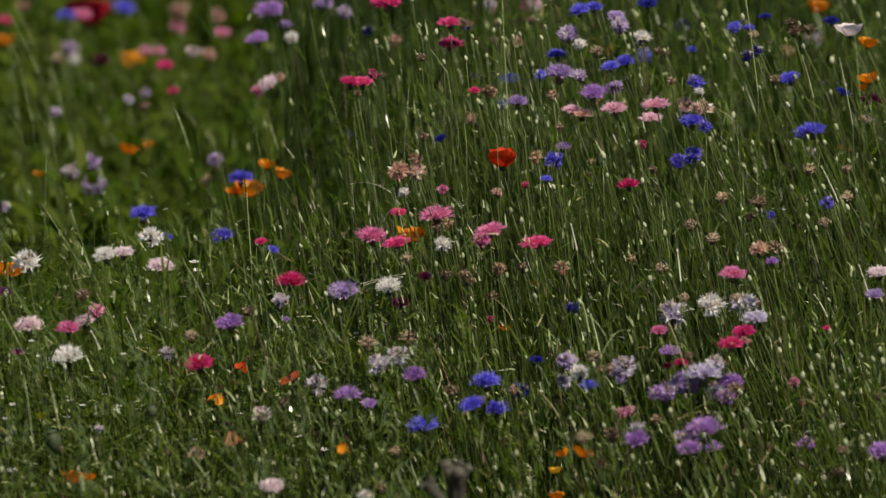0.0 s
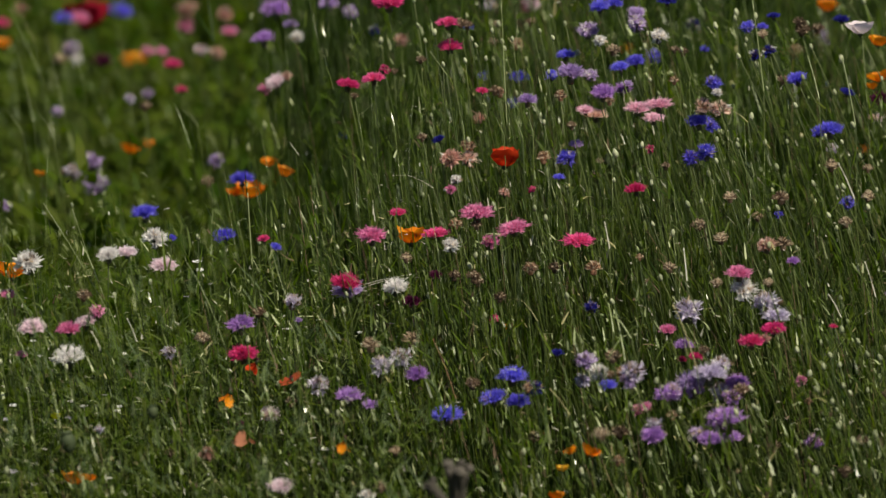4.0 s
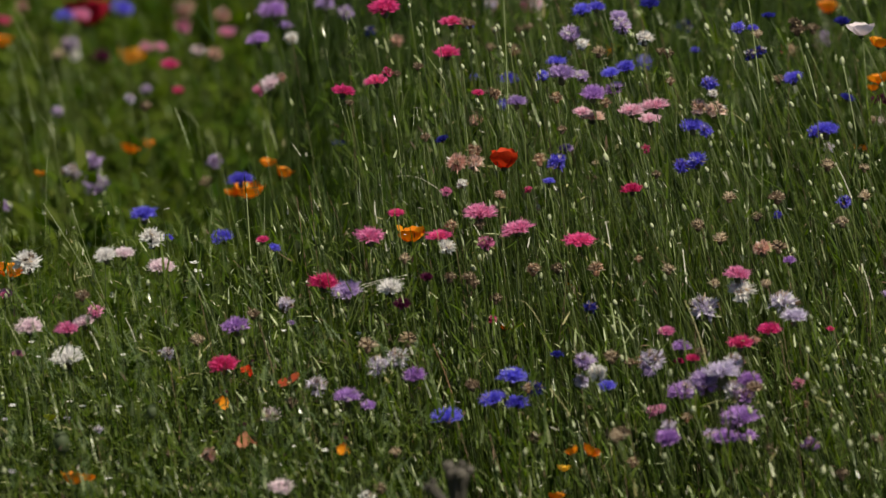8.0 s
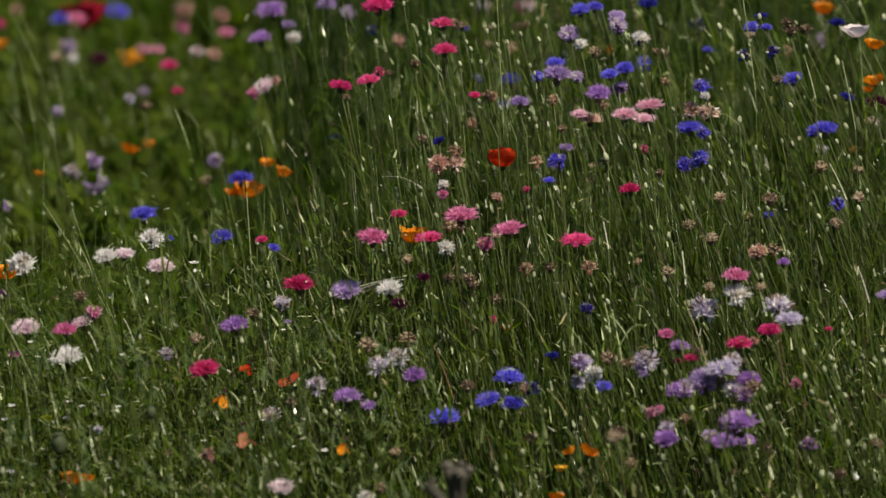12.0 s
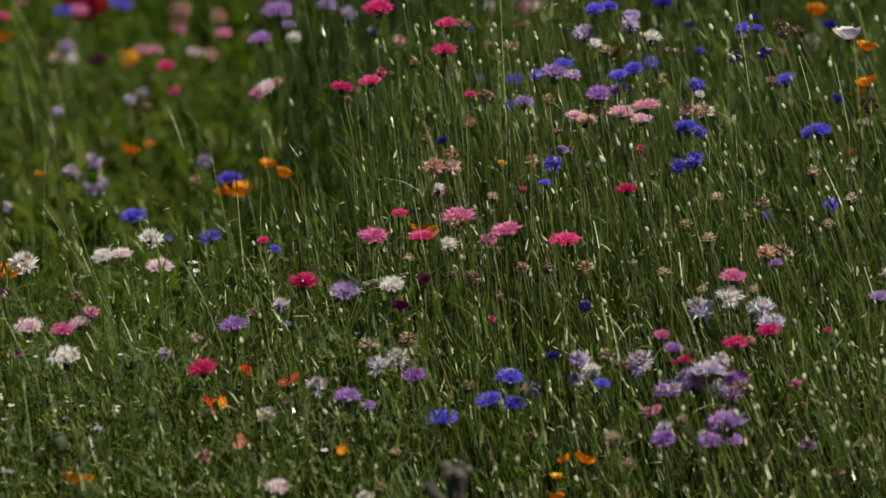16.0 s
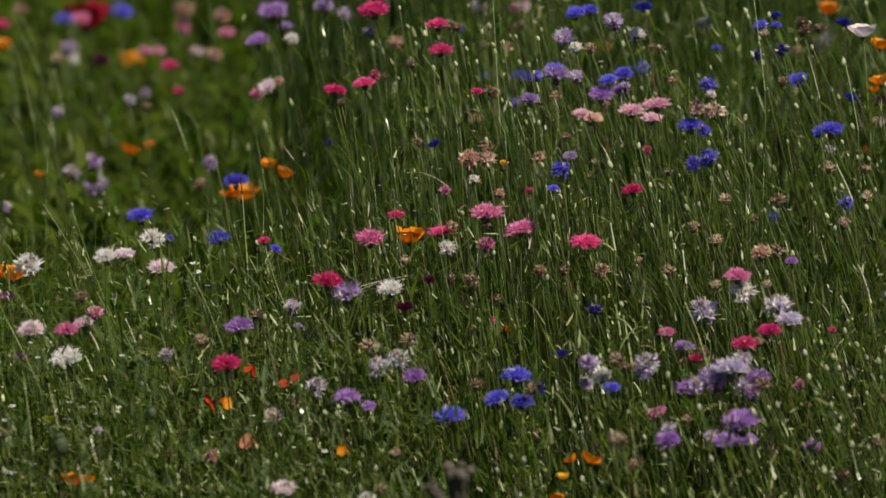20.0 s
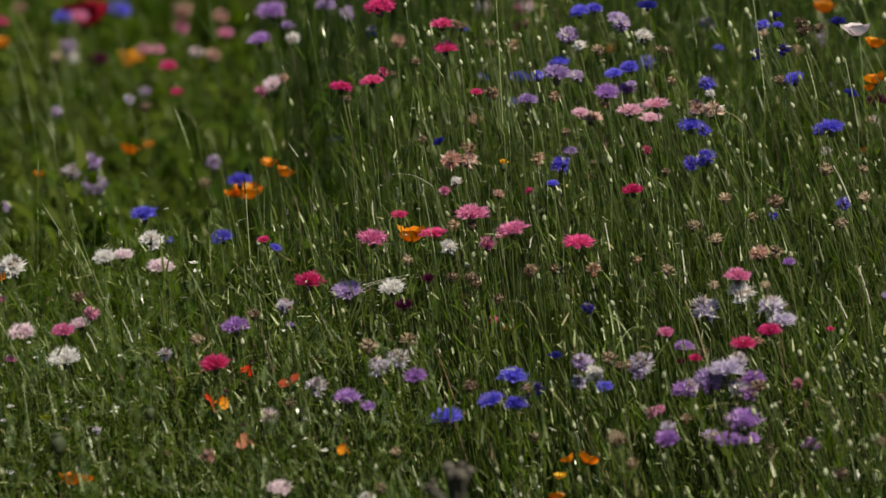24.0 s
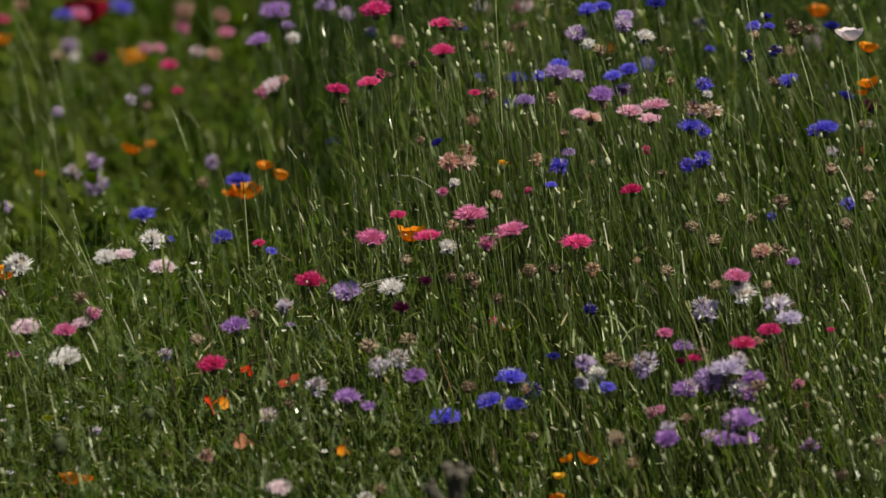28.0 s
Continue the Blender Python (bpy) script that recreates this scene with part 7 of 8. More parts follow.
    gust("breeze_49", [(-32, 3), (-33, 3), (-82, 16), (-1, 1), (-87, 16), (-68, 11), (-45, 6), (-7, 0), (-1, 1), (2, -1), (-4, 0), (7, -1), (-7, 0), (0, 0), (-10, 1), (-14, 1), (-5, 1), (-5, 0), (-7, 1), (-9, 0), (-9, 0), (-11, 1), (-9, 1), (-21, 4), (-33, 7), (-24, 6), (-14, 2), (-3, 0), (-12, 2), (7, -1), (-14, 2), (-4, 1), (-4, 1), (-3, 1), (4, 0), (-10, 2), (-3, 1), (-4, 1), (-4, 0), (-6, 1), (-8, 1), (-14, 2), (-8, 1), (-3, 1), (-9, 1), (-7, 1), (-10, 2), (-8, 2)])
    gust("breeze_50", [(-14, -1), (-11, -1), (-4, 0), (-8, -2), (-24, -2), (-23, -1), (-12, 0), (-4, -1), (-2, -1), (-2, 0), (-2, 0), (-1, 0), (0, 0), (0, 0), (-1, 1), (-2, 0), (-4, 1), (-3, 0), (0, 0), (-4, 0), (-1, 0), (-1, 0), (-2, 0), (-6, 0), (-8, 1), (-6, 1), (-5, 1), (-2, 0), (-1, 1), (-1, 1), (0, 1), (-1, 1), (1, 0), (2, 1), (3, 1), (-2, 1), (-3, 1), (-3, 1), (-1, 0), (-1, 1), (-1, 1), (-4, 1), (-4, 1), (-3, 1), (-4, 2), (-2, 2), (0, 1), (-3, 1)])
    gust("breeze_51", [(-12, -4), (-9, 0), (-5, -3), (-5, 1), (3, -3), (-1, -1), (5, -1), (5, -3), (-1, 0), (1, -1), (-2, -1), (1, -1), (-1, -1), (0, 0), (-4, 3), (-3, 2), (-1, 2), (-4, 5), (-12, 4), (-6, 2), (-7, 1), (-3, 3), (-4, 1), (-22, 9), (-13, 13), (-10, 4), (-9, 4), (4, 0), (-1, 1), (-9, 4), (-7, 3), (-2, 2), (1, 0), (0, 0), (-1, 2), (1, 2), (-8, 4), (-2, 1), (1, 0), (-2, 1), (-6, 3), (3, 0), (-9, 2), (1, 1), (2, 0), (-4, 2), (-1, 2), (-3, 2)])
    gust("breeze_52", [(-20, -3), (-13, 2), (-12, -3), (-9, 1), (1, -4), (-2, -2), (5, -2), (9, -3), (-2, -1), (2, -2), (-2, -1), (0, -2), (2, -3), (0, 0), (-3, 3), (-1, 2), (1, 2), (-3, 5), (-16, 7), (-12, 4), (-14, 4), (-8, 5), (-5, 2), (-25, 12), (-13, 12), (-8, 5), (-12, 2), (1, -1), (-1, 0), (-7, 1), (-9, 2), (-3, 1), (4, -1), (2, 0), (0, 0), (1, 0), (-4, 1), (0, 0), (1, 0), (-2, 0), (-8, 1), (0, 0), (-8, 1), (0, 0), (1, 0), (-3, 1), (0, 0), (-2, 1)])
    gust("breeze_53", [(1, -1), (1, 0), (-1, 0), (-3, 0), (6, -1), (1, 0), (4, -1), (5, -1), (0, 0), (2, -1), (-1, 0), (2, -1), (1, 0), (0, 0), (-3, 1), (-1, 0), (1, 1), (-6, 1), (-13, 2), (-7, 1), (-7, 1), (-6, 0), (-2, 0), (-16, 1), (-9, 0), (-5, -1), (-10, 0), (2, -1), (1, -1), (-6, 0), (-7, 1), (-2, 0), (5, -1), (4, -1), (2, -1), (3, -1), (-2, 0), (3, -1), (3, -1), (1, -1), (-6, 0), (2, -1), (-6, 0), (2, -1), (3, -1), (-1, -1), (2, -1), (0, 0)])
    gust("breeze_54", [(-5, 0), (-5, 1), (-5, 2), (-3, 0), (-2, 1), (-3, 1), (1, -1), (2, -1), (1, -1), (1, -1), (0, 0), (0, 0), (0, -1), (0, 0), (-2, 2), (-2, 2), (0, 2), (0, 1), (-4, 2), (-2, 2), (-2, 2), (-2, 2), (-2, 2), (-10, 9), (-8, 8), (-7, 6), (-5, 3), (-1, 2), (-1, 2), (-1, 2), (-2, 3), (-1, 3), (1, 2), (1, 1), (0, 2), (1, 1), (0, 2), (0, 2), (1, 2), (0, 2), (-1, 2), (1, 2), (-2, 2), (0, 2), (0, 2), (-1, 3), (0, 2), (-1, 3)])
    gust("breeze_55", [(-4, -1), (-4, -1), (-5, 1), (-1, -3), (-3, 0), (-1, -1), (-1, 0), (4, -3), (2, -2), (2, -4), (1, -1), (-1, -1), (0, -1), (0, 0), (-1, 0), (-3, 1), (-1, 0), (-3, 3), (-1, -1), (-2, 1), (-3, 1), (-2, 0), (-2, 1), (-4, 2), (-4, 2), (-4, 4), (-3, 1), (-1, 1), (0, 1), (1, -1), (-1, 0), (0, 0), (0, 0), (2, 0), (2, 1), (2, -1), (2, -1), (1, 2), (1, -1), (0, 0), (0, 0), (-2, 1), (0, 0), (0, 0), (0, 0), (-1, 1), (-1, 1), (0, 1)])
    gust("breeze_56", [(-2, 1), (-18, 3), (-29, 3), (-6, 2), (-10, 3), (-8, 3), (3, 1), (-1, 1), (-6, 1), (-3, 1), (-11, 2), (-2, 1), (-4, 1), (0, 0), (-26, 5), (2, 2), (-13, 2), (-15, 2), (-25, 2), (-10, 2), (-11, 2), (-10, 2), (-6, 2), (-31, 4), (-27, 5), (-17, 4), (-5, 2), (-7, 2), (7, 2), (-27, 3), (-2, 2), (-13, 3), (2, 4), (10, 2), (-16, 3), (-2, 3), (-22, 3), (-4, 2), (-4, 3), (-11, 3), (-22, 2), (-8, 3), (-5, 1), (-8, 2), (-7, 2), (-8, 3), (-9, 3), (-12, 2)])
    gust("breeze_57", [(9, -12), (-7, -9), (-23, -7), (1, -10), (-5, -10), (-2, -9), (7, -11), (6, -10), (5, -7), (3, -7), (-4, -7), (1, -6), (6, -4), (0, 0), (-11, -5), (5, -7), (-9, 1), (-10, -2), (-16, 0), (-7, -7), (-7, -5), (-4, -7), (-5, -3), (-29, 7), (-13, 1), (-16, 2), (-2, -5), (-7, -5), (14, -4), (-21, -1), (6, -9), (-6, -5), (4, -7), (13, -7), (-10, -1), (0, -4), (-11, 0), (1, -3), (-1, -7), (-3, -5), (-15, 0), (0, -5), (1, -4), (-5, -5), (-2, -6), (-2, -4), (-4, -3), (-7, -2)])
    gust("breeze_58", [(-17, 2), (-14, 0), (-27, 1), (-3, -3), (-8, -3), (-10, -1), (4, -5), (-1, -4), (-5, -3), (-1, -3), (-10, -1), (-5, -2), (-2, -2), (0, 0), (-19, 1), (-1, -1), (-17, 2), (-15, 1), (-21, 3), (-14, 0), (-12, 0), (-9, -1), (-9, -1), (-28, 6), (-16, 4), (-20, 4), (-7, 0), (-8, 0), (6, -2), (-22, 5), (1, -2), (-7, 1), (1, -1), (8, -2), (-14, 3), (-1, 0), (-15, 4), (-1, 0), (-4, -1), (-5, 0), (-19, 4), (-3, 0), (-2, 0), (-6, 0), (-6, 0), (-6, 1), (-8, 1), (-8, 2)])
    gust("breeze_59", [(4, -12), (-11, -11), (-21, -11), (2, -10), (-4, -11), (-2, -9), (7, -8), (5, -9), (2, -7), (3, -8), (-3, -8), (-1, -8), (-2, -7), (0, 0), (-14, -6), (7, -3), (-6, -2), (-9, -3), (-14, -1), (-7, -5), (-5, -2), (-3, -4), (-3, -4), (-23, 2), (-14, 0), (-14, -2), (-4, -4), (-5, -6), (8, -5), (-17, -4), (2, -8), (-6, -6), (3, -8), (9, -6), (-8, -4), (2, -5), (-10, -3), (0, -4), (-2, -7), (-2, -6), (-15, -3), (-1, -5), (-1, -5), (-4, -6), (-2, -7), (-2, -5), (-4, -4), (-6, -3)])
    gust("breeze_60", [(3, -8), (-15, -4), (-26, -2), (-7, -4), (-7, -6), (-3, -6), (4, -8), (6, -8), (2, -5), (1, -5), (-4, -4), (-1, -4), (4, -5), (0, 0), (-15, -2), (5, -3), (-12, 1), (-13, 0), (-21, 3), (-8, -3), (-9, -2), (-7, -3), (-8, -1), (-31, 10), (-20, 7), (-17, 5), (-7, 1), (-9, 0), (9, -2), (-22, 5), (5, -4), (-8, 1), (6, -4), (9, -2), (-12, 3), (0, -1), (-14, 5), (-3, 1), (-3, -2), (-5, -1), (-21, 6), (-2, -1), (-2, -1), (-5, -1), (-2, -2), (-5, 0), (-6, 1), (-10, 3)])
    gust("breeze_61", [(2, -1), (-3, 0), (-4, 0), (-1, -1), (0, -1), (-1, 0), (2, -1), (2, -1), (0, 0), (0, 0), (-3, 1), (0, 0), (-1, 1), (0, 0), (-3, 1), (9, 2), (1, 2), (0, 2), (-2, 1), (1, 0), (2, 1), (3, 1), (3, 1), (-9, 3), (-3, 3), (-3, 3), (4, 0), (2, 0), (7, 1), (-4, 3), (8, 2), (3, 2), (9, 0), (13, 2), (0, 2), (7, 1), (-1, 3), (4, 2), (5, 1), (3, 2), (-3, 2), (3, 1), (4, 1), (2, 1), (3, 1), (3, 2), (3, 2), (2, 2)])
    gust("breeze_62", [(-68, 10), (-50, 6), (-146, 34), (-20, 3), (-125, 23), (-96, 16), (-83, 12), (-7, -7), (-8, 4), (0, -4), (-8, 1), (18, -3), (-10, -1), (0, 0), (-22, -1), (-31, 3), (-7, 7), (-4, -2), (-11, 1), (-14, -2), (-15, -2), (-22, 1), (-14, 1), (-43, 19), (-69, 32), (-44, 18), (-27, 5), (1, -4), (-22, 3), (20, -5), (-27, 1), (-4, -3), (-7, -2), (-3, -4), (14, -5), (-20, 4), (-5, -2), (-3, -1), (-2, -4), (-7, -3), (-11, -1), (-19, 0), (-10, 1), (0, 1), (-17, 0), (-11, 0), (-15, 2), (-9, -1)])
    gust("breeze_63", [(-10, -2), (-7, -1), (-13, 0), (1, -1), (1, -1), (-5, 0), (-3, 0), (8, -1), (-1, -1), (-1, 0), (-2, 0), (-3, 0), (-4, 1), (0, 0), (-3, 1), (-4, 0), (-3, 1), (-3, 1), (-5, 2), (-2, 0), (-4, 0), (-3, 1), (-3, 1), (-4, 0), (-4, 0), (-3, 0), (-2, 0), (-2, 0), (-1, 1), (1, 1), (0, 2), (0, 0), (0, 1), (0, 2), (-1, 2), (-1, 0), (-3, 1), (-2, 1), (1, 1), (-4, 1), (-3, 1), (-4, 1), (-5, 0), (-4, 1), (-2, 1), (-1, 1), (-1, 1), (-2, 1)])
    gust("breeze_64", [(-2, -1), (-3, 0), (-4, 0), (-2, -1), (-2, 0), (-1, 0), (6, -1), (3, -2), (0, -2), (2, -2), (-1, -3), (1, -2), (0, -2), (0, 0), (-2, -1), (1, -1), (-2, 0), (-3, 0), (-4, 0), (-2, -1), (-2, -1), (-2, -1), (-1, -1), (-9, 2), (-6, 2), (-4, 1), (-3, 0), (1, 0), (1, 1), (-4, 0), (-1, -1), (0, -1), (2, -1), (2, -1), (-1, 0), (1, 0), (-2, 0), (0, 0), (1, -1), (-1, -1), (-3, 0), (1, 0), (-1, 0), (0, 0), (0, 0), (0, 0), (-1, 0), (-2, 0)])
    gust("breeze_65", [(-1, -1), (-2, -1), (0, 0), (0, -1), (0, -1), (1, -1), (0, 0), (2, -1), (4, 0), (2, 1), (2, 2), (0, 0), (2, -1), (0, 0), (1, 1), (1, 0), (1, 2), (1, 2), (-1, 1), (-1, 1), (0, 0), (0, 1), (0, 1), (-3, 3), (1, 2), (-3, 3), (-3, 1), (0, 1), (5, 2), (1, 1), (-3, 2), (1, 1), (4, 2), (8, 0), (0, 1), (-1, 1), (2, 1), (0, 2), (1, 1), (-1, 2), (0, 1), (-1, 1), (0, 1), (0, 1), (-1, 1), (1, 1), (0, 1), (0, 2)])
    gust("breeze_66", [(-1, -1), (-1, -1), (0, 0), (0, 0), (1, -1), (1, 0), (1, 0), (2, -1), (3, -1), (3, -1), (3, -1), (1, -1), (1, 0), (0, 0), (1, 0), (1, 0), (1, 0), (-2, 0), (-2, 0), (-2, 0), (-2, 0), (-1, 0), (-2, 0), (-6, 0), (-6, 0), (-7, 0), (-2, 0), (-1, 0), (6, 0), (0, 0), (-1, 1), (1, 1), (6, 0), (3, 1), (0, 1), (0, 1), (1, 1), (0, 1), (2, 0), (-1, 0), (0, 0), (0, 1), (0, 1), (0, 1), (0, 1), (0, 1), (1, 1), (1, 1)])
    gust("breeze_67", [(-2, 0), (0, -1), (0, -2), (1, 0), (2, 0), (5, 0), (6, -1), (7, -2), (5, -1), (6, -2), (6, -1), (8, -3), (2, 1), (0, 0), (2, 0), (3, 0), (-7, 6), (-7, 5), (1, 1), (2, 2), (1, 1), (-7, 4), (-4, 3), (-6, 4), (-2, 4), (-13, 13), (-4, 6), (1, 1), (-4, 5), (-4, 5), (3, 1), (-2, 6), (-5, 5), (1, 2), (-3, 5), (3, 2), (2, 4), (2, -1), (4, 0), (3, 1), (3, 1), (5, 0), (4, 0), (5, 1), (2, 1), (5, -1), (0, 1), (3, 3)])
    gust("breeze_68", [(-1, -2), (-2, -1), (-3, -1), (0, -1), (0, -1), (1, 0), (1, 0), (4, 1), (0, 0), (-1, 2), (-2, 4), (-3, 1), (0, 0), (0, 0), (-3, 0), (-2, 0), (-3, 4), (-5, 2), (-6, 1), (-3, 0), (-5, 1), (-4, 1), (-5, 2), (-6, 1), (-11, 3), (-7, 1), (-1, 0), (-4, 3), (1, 2), (5, 10), (-5, 4), (0, 6), (-2, 3), (-1, 2), (3, 3), (-5, 2), (-4, 2), (-4, 3), (-2, 5), (-7, 6), (-2, 3), (-7, 3), (-4, 1), (1, 2), (-4, 1), (-4, 2), (-2, 2), (-4, 1)])
    gust("breeze_69", [(0, -1), (3, 0), (0, -1), (0, 1), (5, 0), (4, 0), (6, 0), (12, -1), (10, -1), (10, -1), (11, -1), (12, -1), (5, -1), (0, 0), (4, 0), (11, 0), (6, 1), (2, 1), (3, 1), (5, 0), (7, 0), (6, 0), (8, 0), (-12, 4), (-1, 3), (2, 2), (6, 1), (18, 1), (9, 1), (-5, 2), (7, 0), (13, 0), (19, 0), (16, 0), (9, 1), (16, 0), (7, 1), (14, 0), (16, -1), (16, -1), (2, 2), (22, -2), (5, -1), (18, -1), (20, -1), (18, 0), (8, 2), (9, 2)])
    gust("breeze_70", [(-39, 13), (-49, 12), (-75, 18), (-84, 20), (-78, 17), (-67, 17), (-68, 15), (-45, 10), (20, -6), (18, -4), (5, -3), (2, 0), (6, -2), (0, 0), (3, 1), (-5, 0), (-1, 3), (-7, 5), (5, -1), (-14, 11), (-20, 13), (-2, 5), (-13, 9), (-25, 18), (0, 3), (-23, 26), (-15, 5), (-2, 11), (-5, 11), (15, -3), (-1, 5), (4, 2), (-9, 9), (-13, 9), (0, 4), (7, 2), (-2, 3), (5, 2), (-7, 6), (3, 3), (8, 2), (-1, 6), (-11, 7), (-1, 9), (1, 3), (-3, 6), (0, 3), (1, 3)])
    gust("breeze_71", [(-7, -4), (-20, -5), (-18, -4), (-24, -6), (-12, -5), (-12, -4), (-7, -3), (7, -2), (-1, -2), (0, -1), (1, -1), (3, -1), (-1, 1), (0, 0), (-1, -1), (0, -1), (-1, 0), (2, -1), (0, -1), (-3, -1), (-2, 0), (-1, -1), (-1, -1), (-2, -2), (-3, -1), (-1, -1), (-2, -1), (0, -1), (1, 0), (2, -1), (-1, 0), (-1, -1), (1, -1), (1, 0), (4, 0), (0, 0), (1, 0), (1, 0), (1, -1), (0, 0), (-1, -1), (-2, 0), (-1, 0), (0, 0), (0, -1), (0, 0), (-1, 0), (0, 0)])
    gust("breeze_72", [(-5, -1), (1, -2), (-2, -1), (-4, 0), (0, -1), (1, -2), (3, -2), (4, -2), (3, -2), (2, -1), (11, -2), (7, 0), (-1, -1), (0, 0), (7, -1), (4, 0), (-6, 2), (-8, 3), (8, -1), (10, -2), (2, 0), (-2, 0), (4, -1), (-12, 3), (-7, 2), (4, -1), (7, 0), (5, 1), (-9, 4), (-8, 3), (6, 0), (15, -2), (5, 0), (1, 1), (1, 1), (4, 1), (4, 1), (1, 0), (4, -1), (-2, 1), (4, 0), (2, 0), (6, -1), (2, 0), (0, 1), (2, 0), (0, 0), (4, 1)])
    gust("breeze_73", [(0, -2), (-3, -1), (-1, 0), (0, -1), (0, -1), (0, -1), (1, -1), (2, -1), (0, 0), (0, 0), (0, 0), (0, 0), (0, 0), (0, 0), (0, 1), (0, 0), (0, 1), (0, 0), (0, 0), (-1, 0), (0, 0), (0, 0), (0, 0), (-1, 0), (-1, 1), (0, 1), (0, 0), (0, 0), (1, 1), (0, 0), (0, 1), (0, 1), (1, 1), (1, 1), (0, 1), (0, 1), (0, 1), (0, 1), (1, 0), (0, 1), (0, 0), (0, 1), (0, 0), (0, 1), (0, 1), (0, 1), (0, 1), (0, 1)])
    gust("breeze_74", [(0, -1), (0, -1), (1, 0), (1, -1), (2, -1), (2, -1), (2, 0), (3, -1), (1, -1), (1, -1), (1, 0), (0, 0), (0, 0), (0, 0), (0, 0), (1, 0), (1, 1), (1, 1), (1, 0), (-1, 0), (0, 0), (0, 0), (0, 0), (-1, 0), (-1, 0), (0, 0), (0, 0), (1, 0), (2, 1), (0, 0), (0, 1), (1, 1), (2, 1), (2, 1), (0, 1), (1, 1), (1, 1), (1, 1), (2, 0), (1, 1), (0, 1), (0, 1), (0, 0), (1, 1), (1, 0), (0, 1), (1, 1), (1, 1)])
    gust("breeze_75", [(-10, -1), (-10, -1), (-3, 0), (-6, -1), (-16, -2), (-15, -1), (-8, 0), (-1, -1), (-1, -1), (-2, -1), (-1, 0), (0, 0), (0, 0), (0, 0), (-1, 0), (-1, 0), (-3, 1), (-2, 0), (0, 0), (-3, 0), (-1, 0), (0, 0), (-1, 0), (-4, 0), (-6, 0), (-4, 0), (-4, 0), (-2, 0), (0, 1), (0, 1), (0, 1), (-1, 1), (1, 1), (2, 1), (3, 1), (-1, 1), (-2, 1), (-2, 1), (0, 1), (-1, 1), (-1, 0), (-3, 1), (-3, 1), (-2, 1), (-4, 1), (-1, 1), (0, 1), (-2, 1)])
    gust("breeze_76", [(-3, -6), (1, -1), (0, -1), (0, -1), (4, -1), (3, 0), (4, -1), (5, 0), (3, 0), (4, 0), (1, 0), (2, -2), (2, -1), (0, 0), (-1, 1), (2, 0), (1, 1), (7, -1), (-4, 1), (0, 2), (-2, 0), (-2, 0), (3, -1), (-13, 3), (-10, 4), (-7, 2), (-6, 0), (3, 1), (3, -1), (-5, 0), (-4, 1), (1, 1), (6, 2), (3, 0), (1, 1), (2, 1), (3, 1), (1, 1), (3, 1), (1, 1), (-3, 1), (2, 1), (-3, 0), (2, 1), (0, 0), (2, 2), (0, 1), (0, 1)])
    gust("breeze_77", [(-39, -1), (-48, -1), (-53, -1), (-43, 0), (-74, -1), (-57, -1), (-34, -2), (-3, -1), (-3, -1), (4, 0), (-2, 0), (6, 0), (-5, 0), (0, 0), (-7, 0), (-12, -1), (-6, 0), (-2, 0), (-5, 0), (-6, 0), (-4, 0), (-8, -1), (-7, 0), (-24, -1), (-32, -1), (-27, -1), (-12, -1), (0, 1), (-9, 2), (11, 2), (-9, 0), (0, 2), (1, 2), (1, 2), (7, 2), (-7, 1), (1, 1), (-2, 1), (0, 1), (-3, 1), (-4, 1), (-9, 1), (-5, 0), (-1, 1), (-5, 0), (-4, 1), (-7, 1), (-4, 1)])
    gust("breeze_78", [(-8, 0), (-9, 1), (-12, 2), (-5, 0), (-4, 1), (-5, 1), (0, 0), (1, 0), (0, 0), (1, 0), (-1, 0), (0, 0), (1, 0), (0, 0), (-2, 1), (-2, 2), (-3, 1), (-5, 0), (-10, 0), (-8, 0), (-11, 0), (-10, 0), (-8, 0), (-17, 1), (-15, 2), (-12, 0), (-13, 0), (-3, 2), (-5, 1), (-10, 1), (-9, 2), (-9, 1), (-4, 2), (-4, 1), (-5, 2), (-3, 2), (-7, 1), (-4, 2), (-3, 2), (-5, 1), (-8, 0), (-3, 2), (-7, 1), (-6, 1), (-4, 1), (-8, 1), (-5, 2), (-7, 2)])
    gust("breeze_79", [(-21, 5), (-37, 7), (-52, 11), (-31, 3), (-54, 12), (10, 1), (-26, 4), (4, 1), (2, -1), (1, -1), (3, -2), (-2, 0), (0, -1), (0, 0), (-2, 1), (-2, 10), (2, 1), (-5, 4), (1, 0), (-3, 1), (-10, 3), (-8, 2), (-8, 3), (-10, 15), (-23, 14), (-12, 13), (-17, 8), (-1, 5), (1, 5), (-1, 2), (-10, 8), (-6, 7), (-7, 5), (14, 2), (1, 3), (2, 3), (5, 4), (-3, 4), (0, 4), (-3, 5), (4, 5), (-18, 7), (10, 2), (-6, 4), (-2, 5), (-6, 6), (-15, 7), (3, 5)])
    gust("breeze_80", [(-19, 1), (-26, 2), (-32, 3), (-16, 0), (-34, 3), (-21, 2), (-23, -1), (4, 1), (2, -1), (2, -1), (3, -2), (-1, 0), (0, -1), (0, 0), (-1, 1), (-2, 9), (1, 1), (-4, 3), (1, 0), (-2, 1), (-8, 2), (-7, 2), (-7, 2), (-9, 9), (-20, 7), (-11, 9), (-15, 3), (1, 1), (2, 2), (1, 0), (-8, 4), (-4, 3), (-5, 2), (13, 0), (2, 1), (4, 1), (6, 1), (-1, 1), (1, 1), (-1, 2), (6, 2), (-14, 3), (10, 0), (-3, 1), (0, 2), (-5, 3), (-12, 3), (4, 2)])
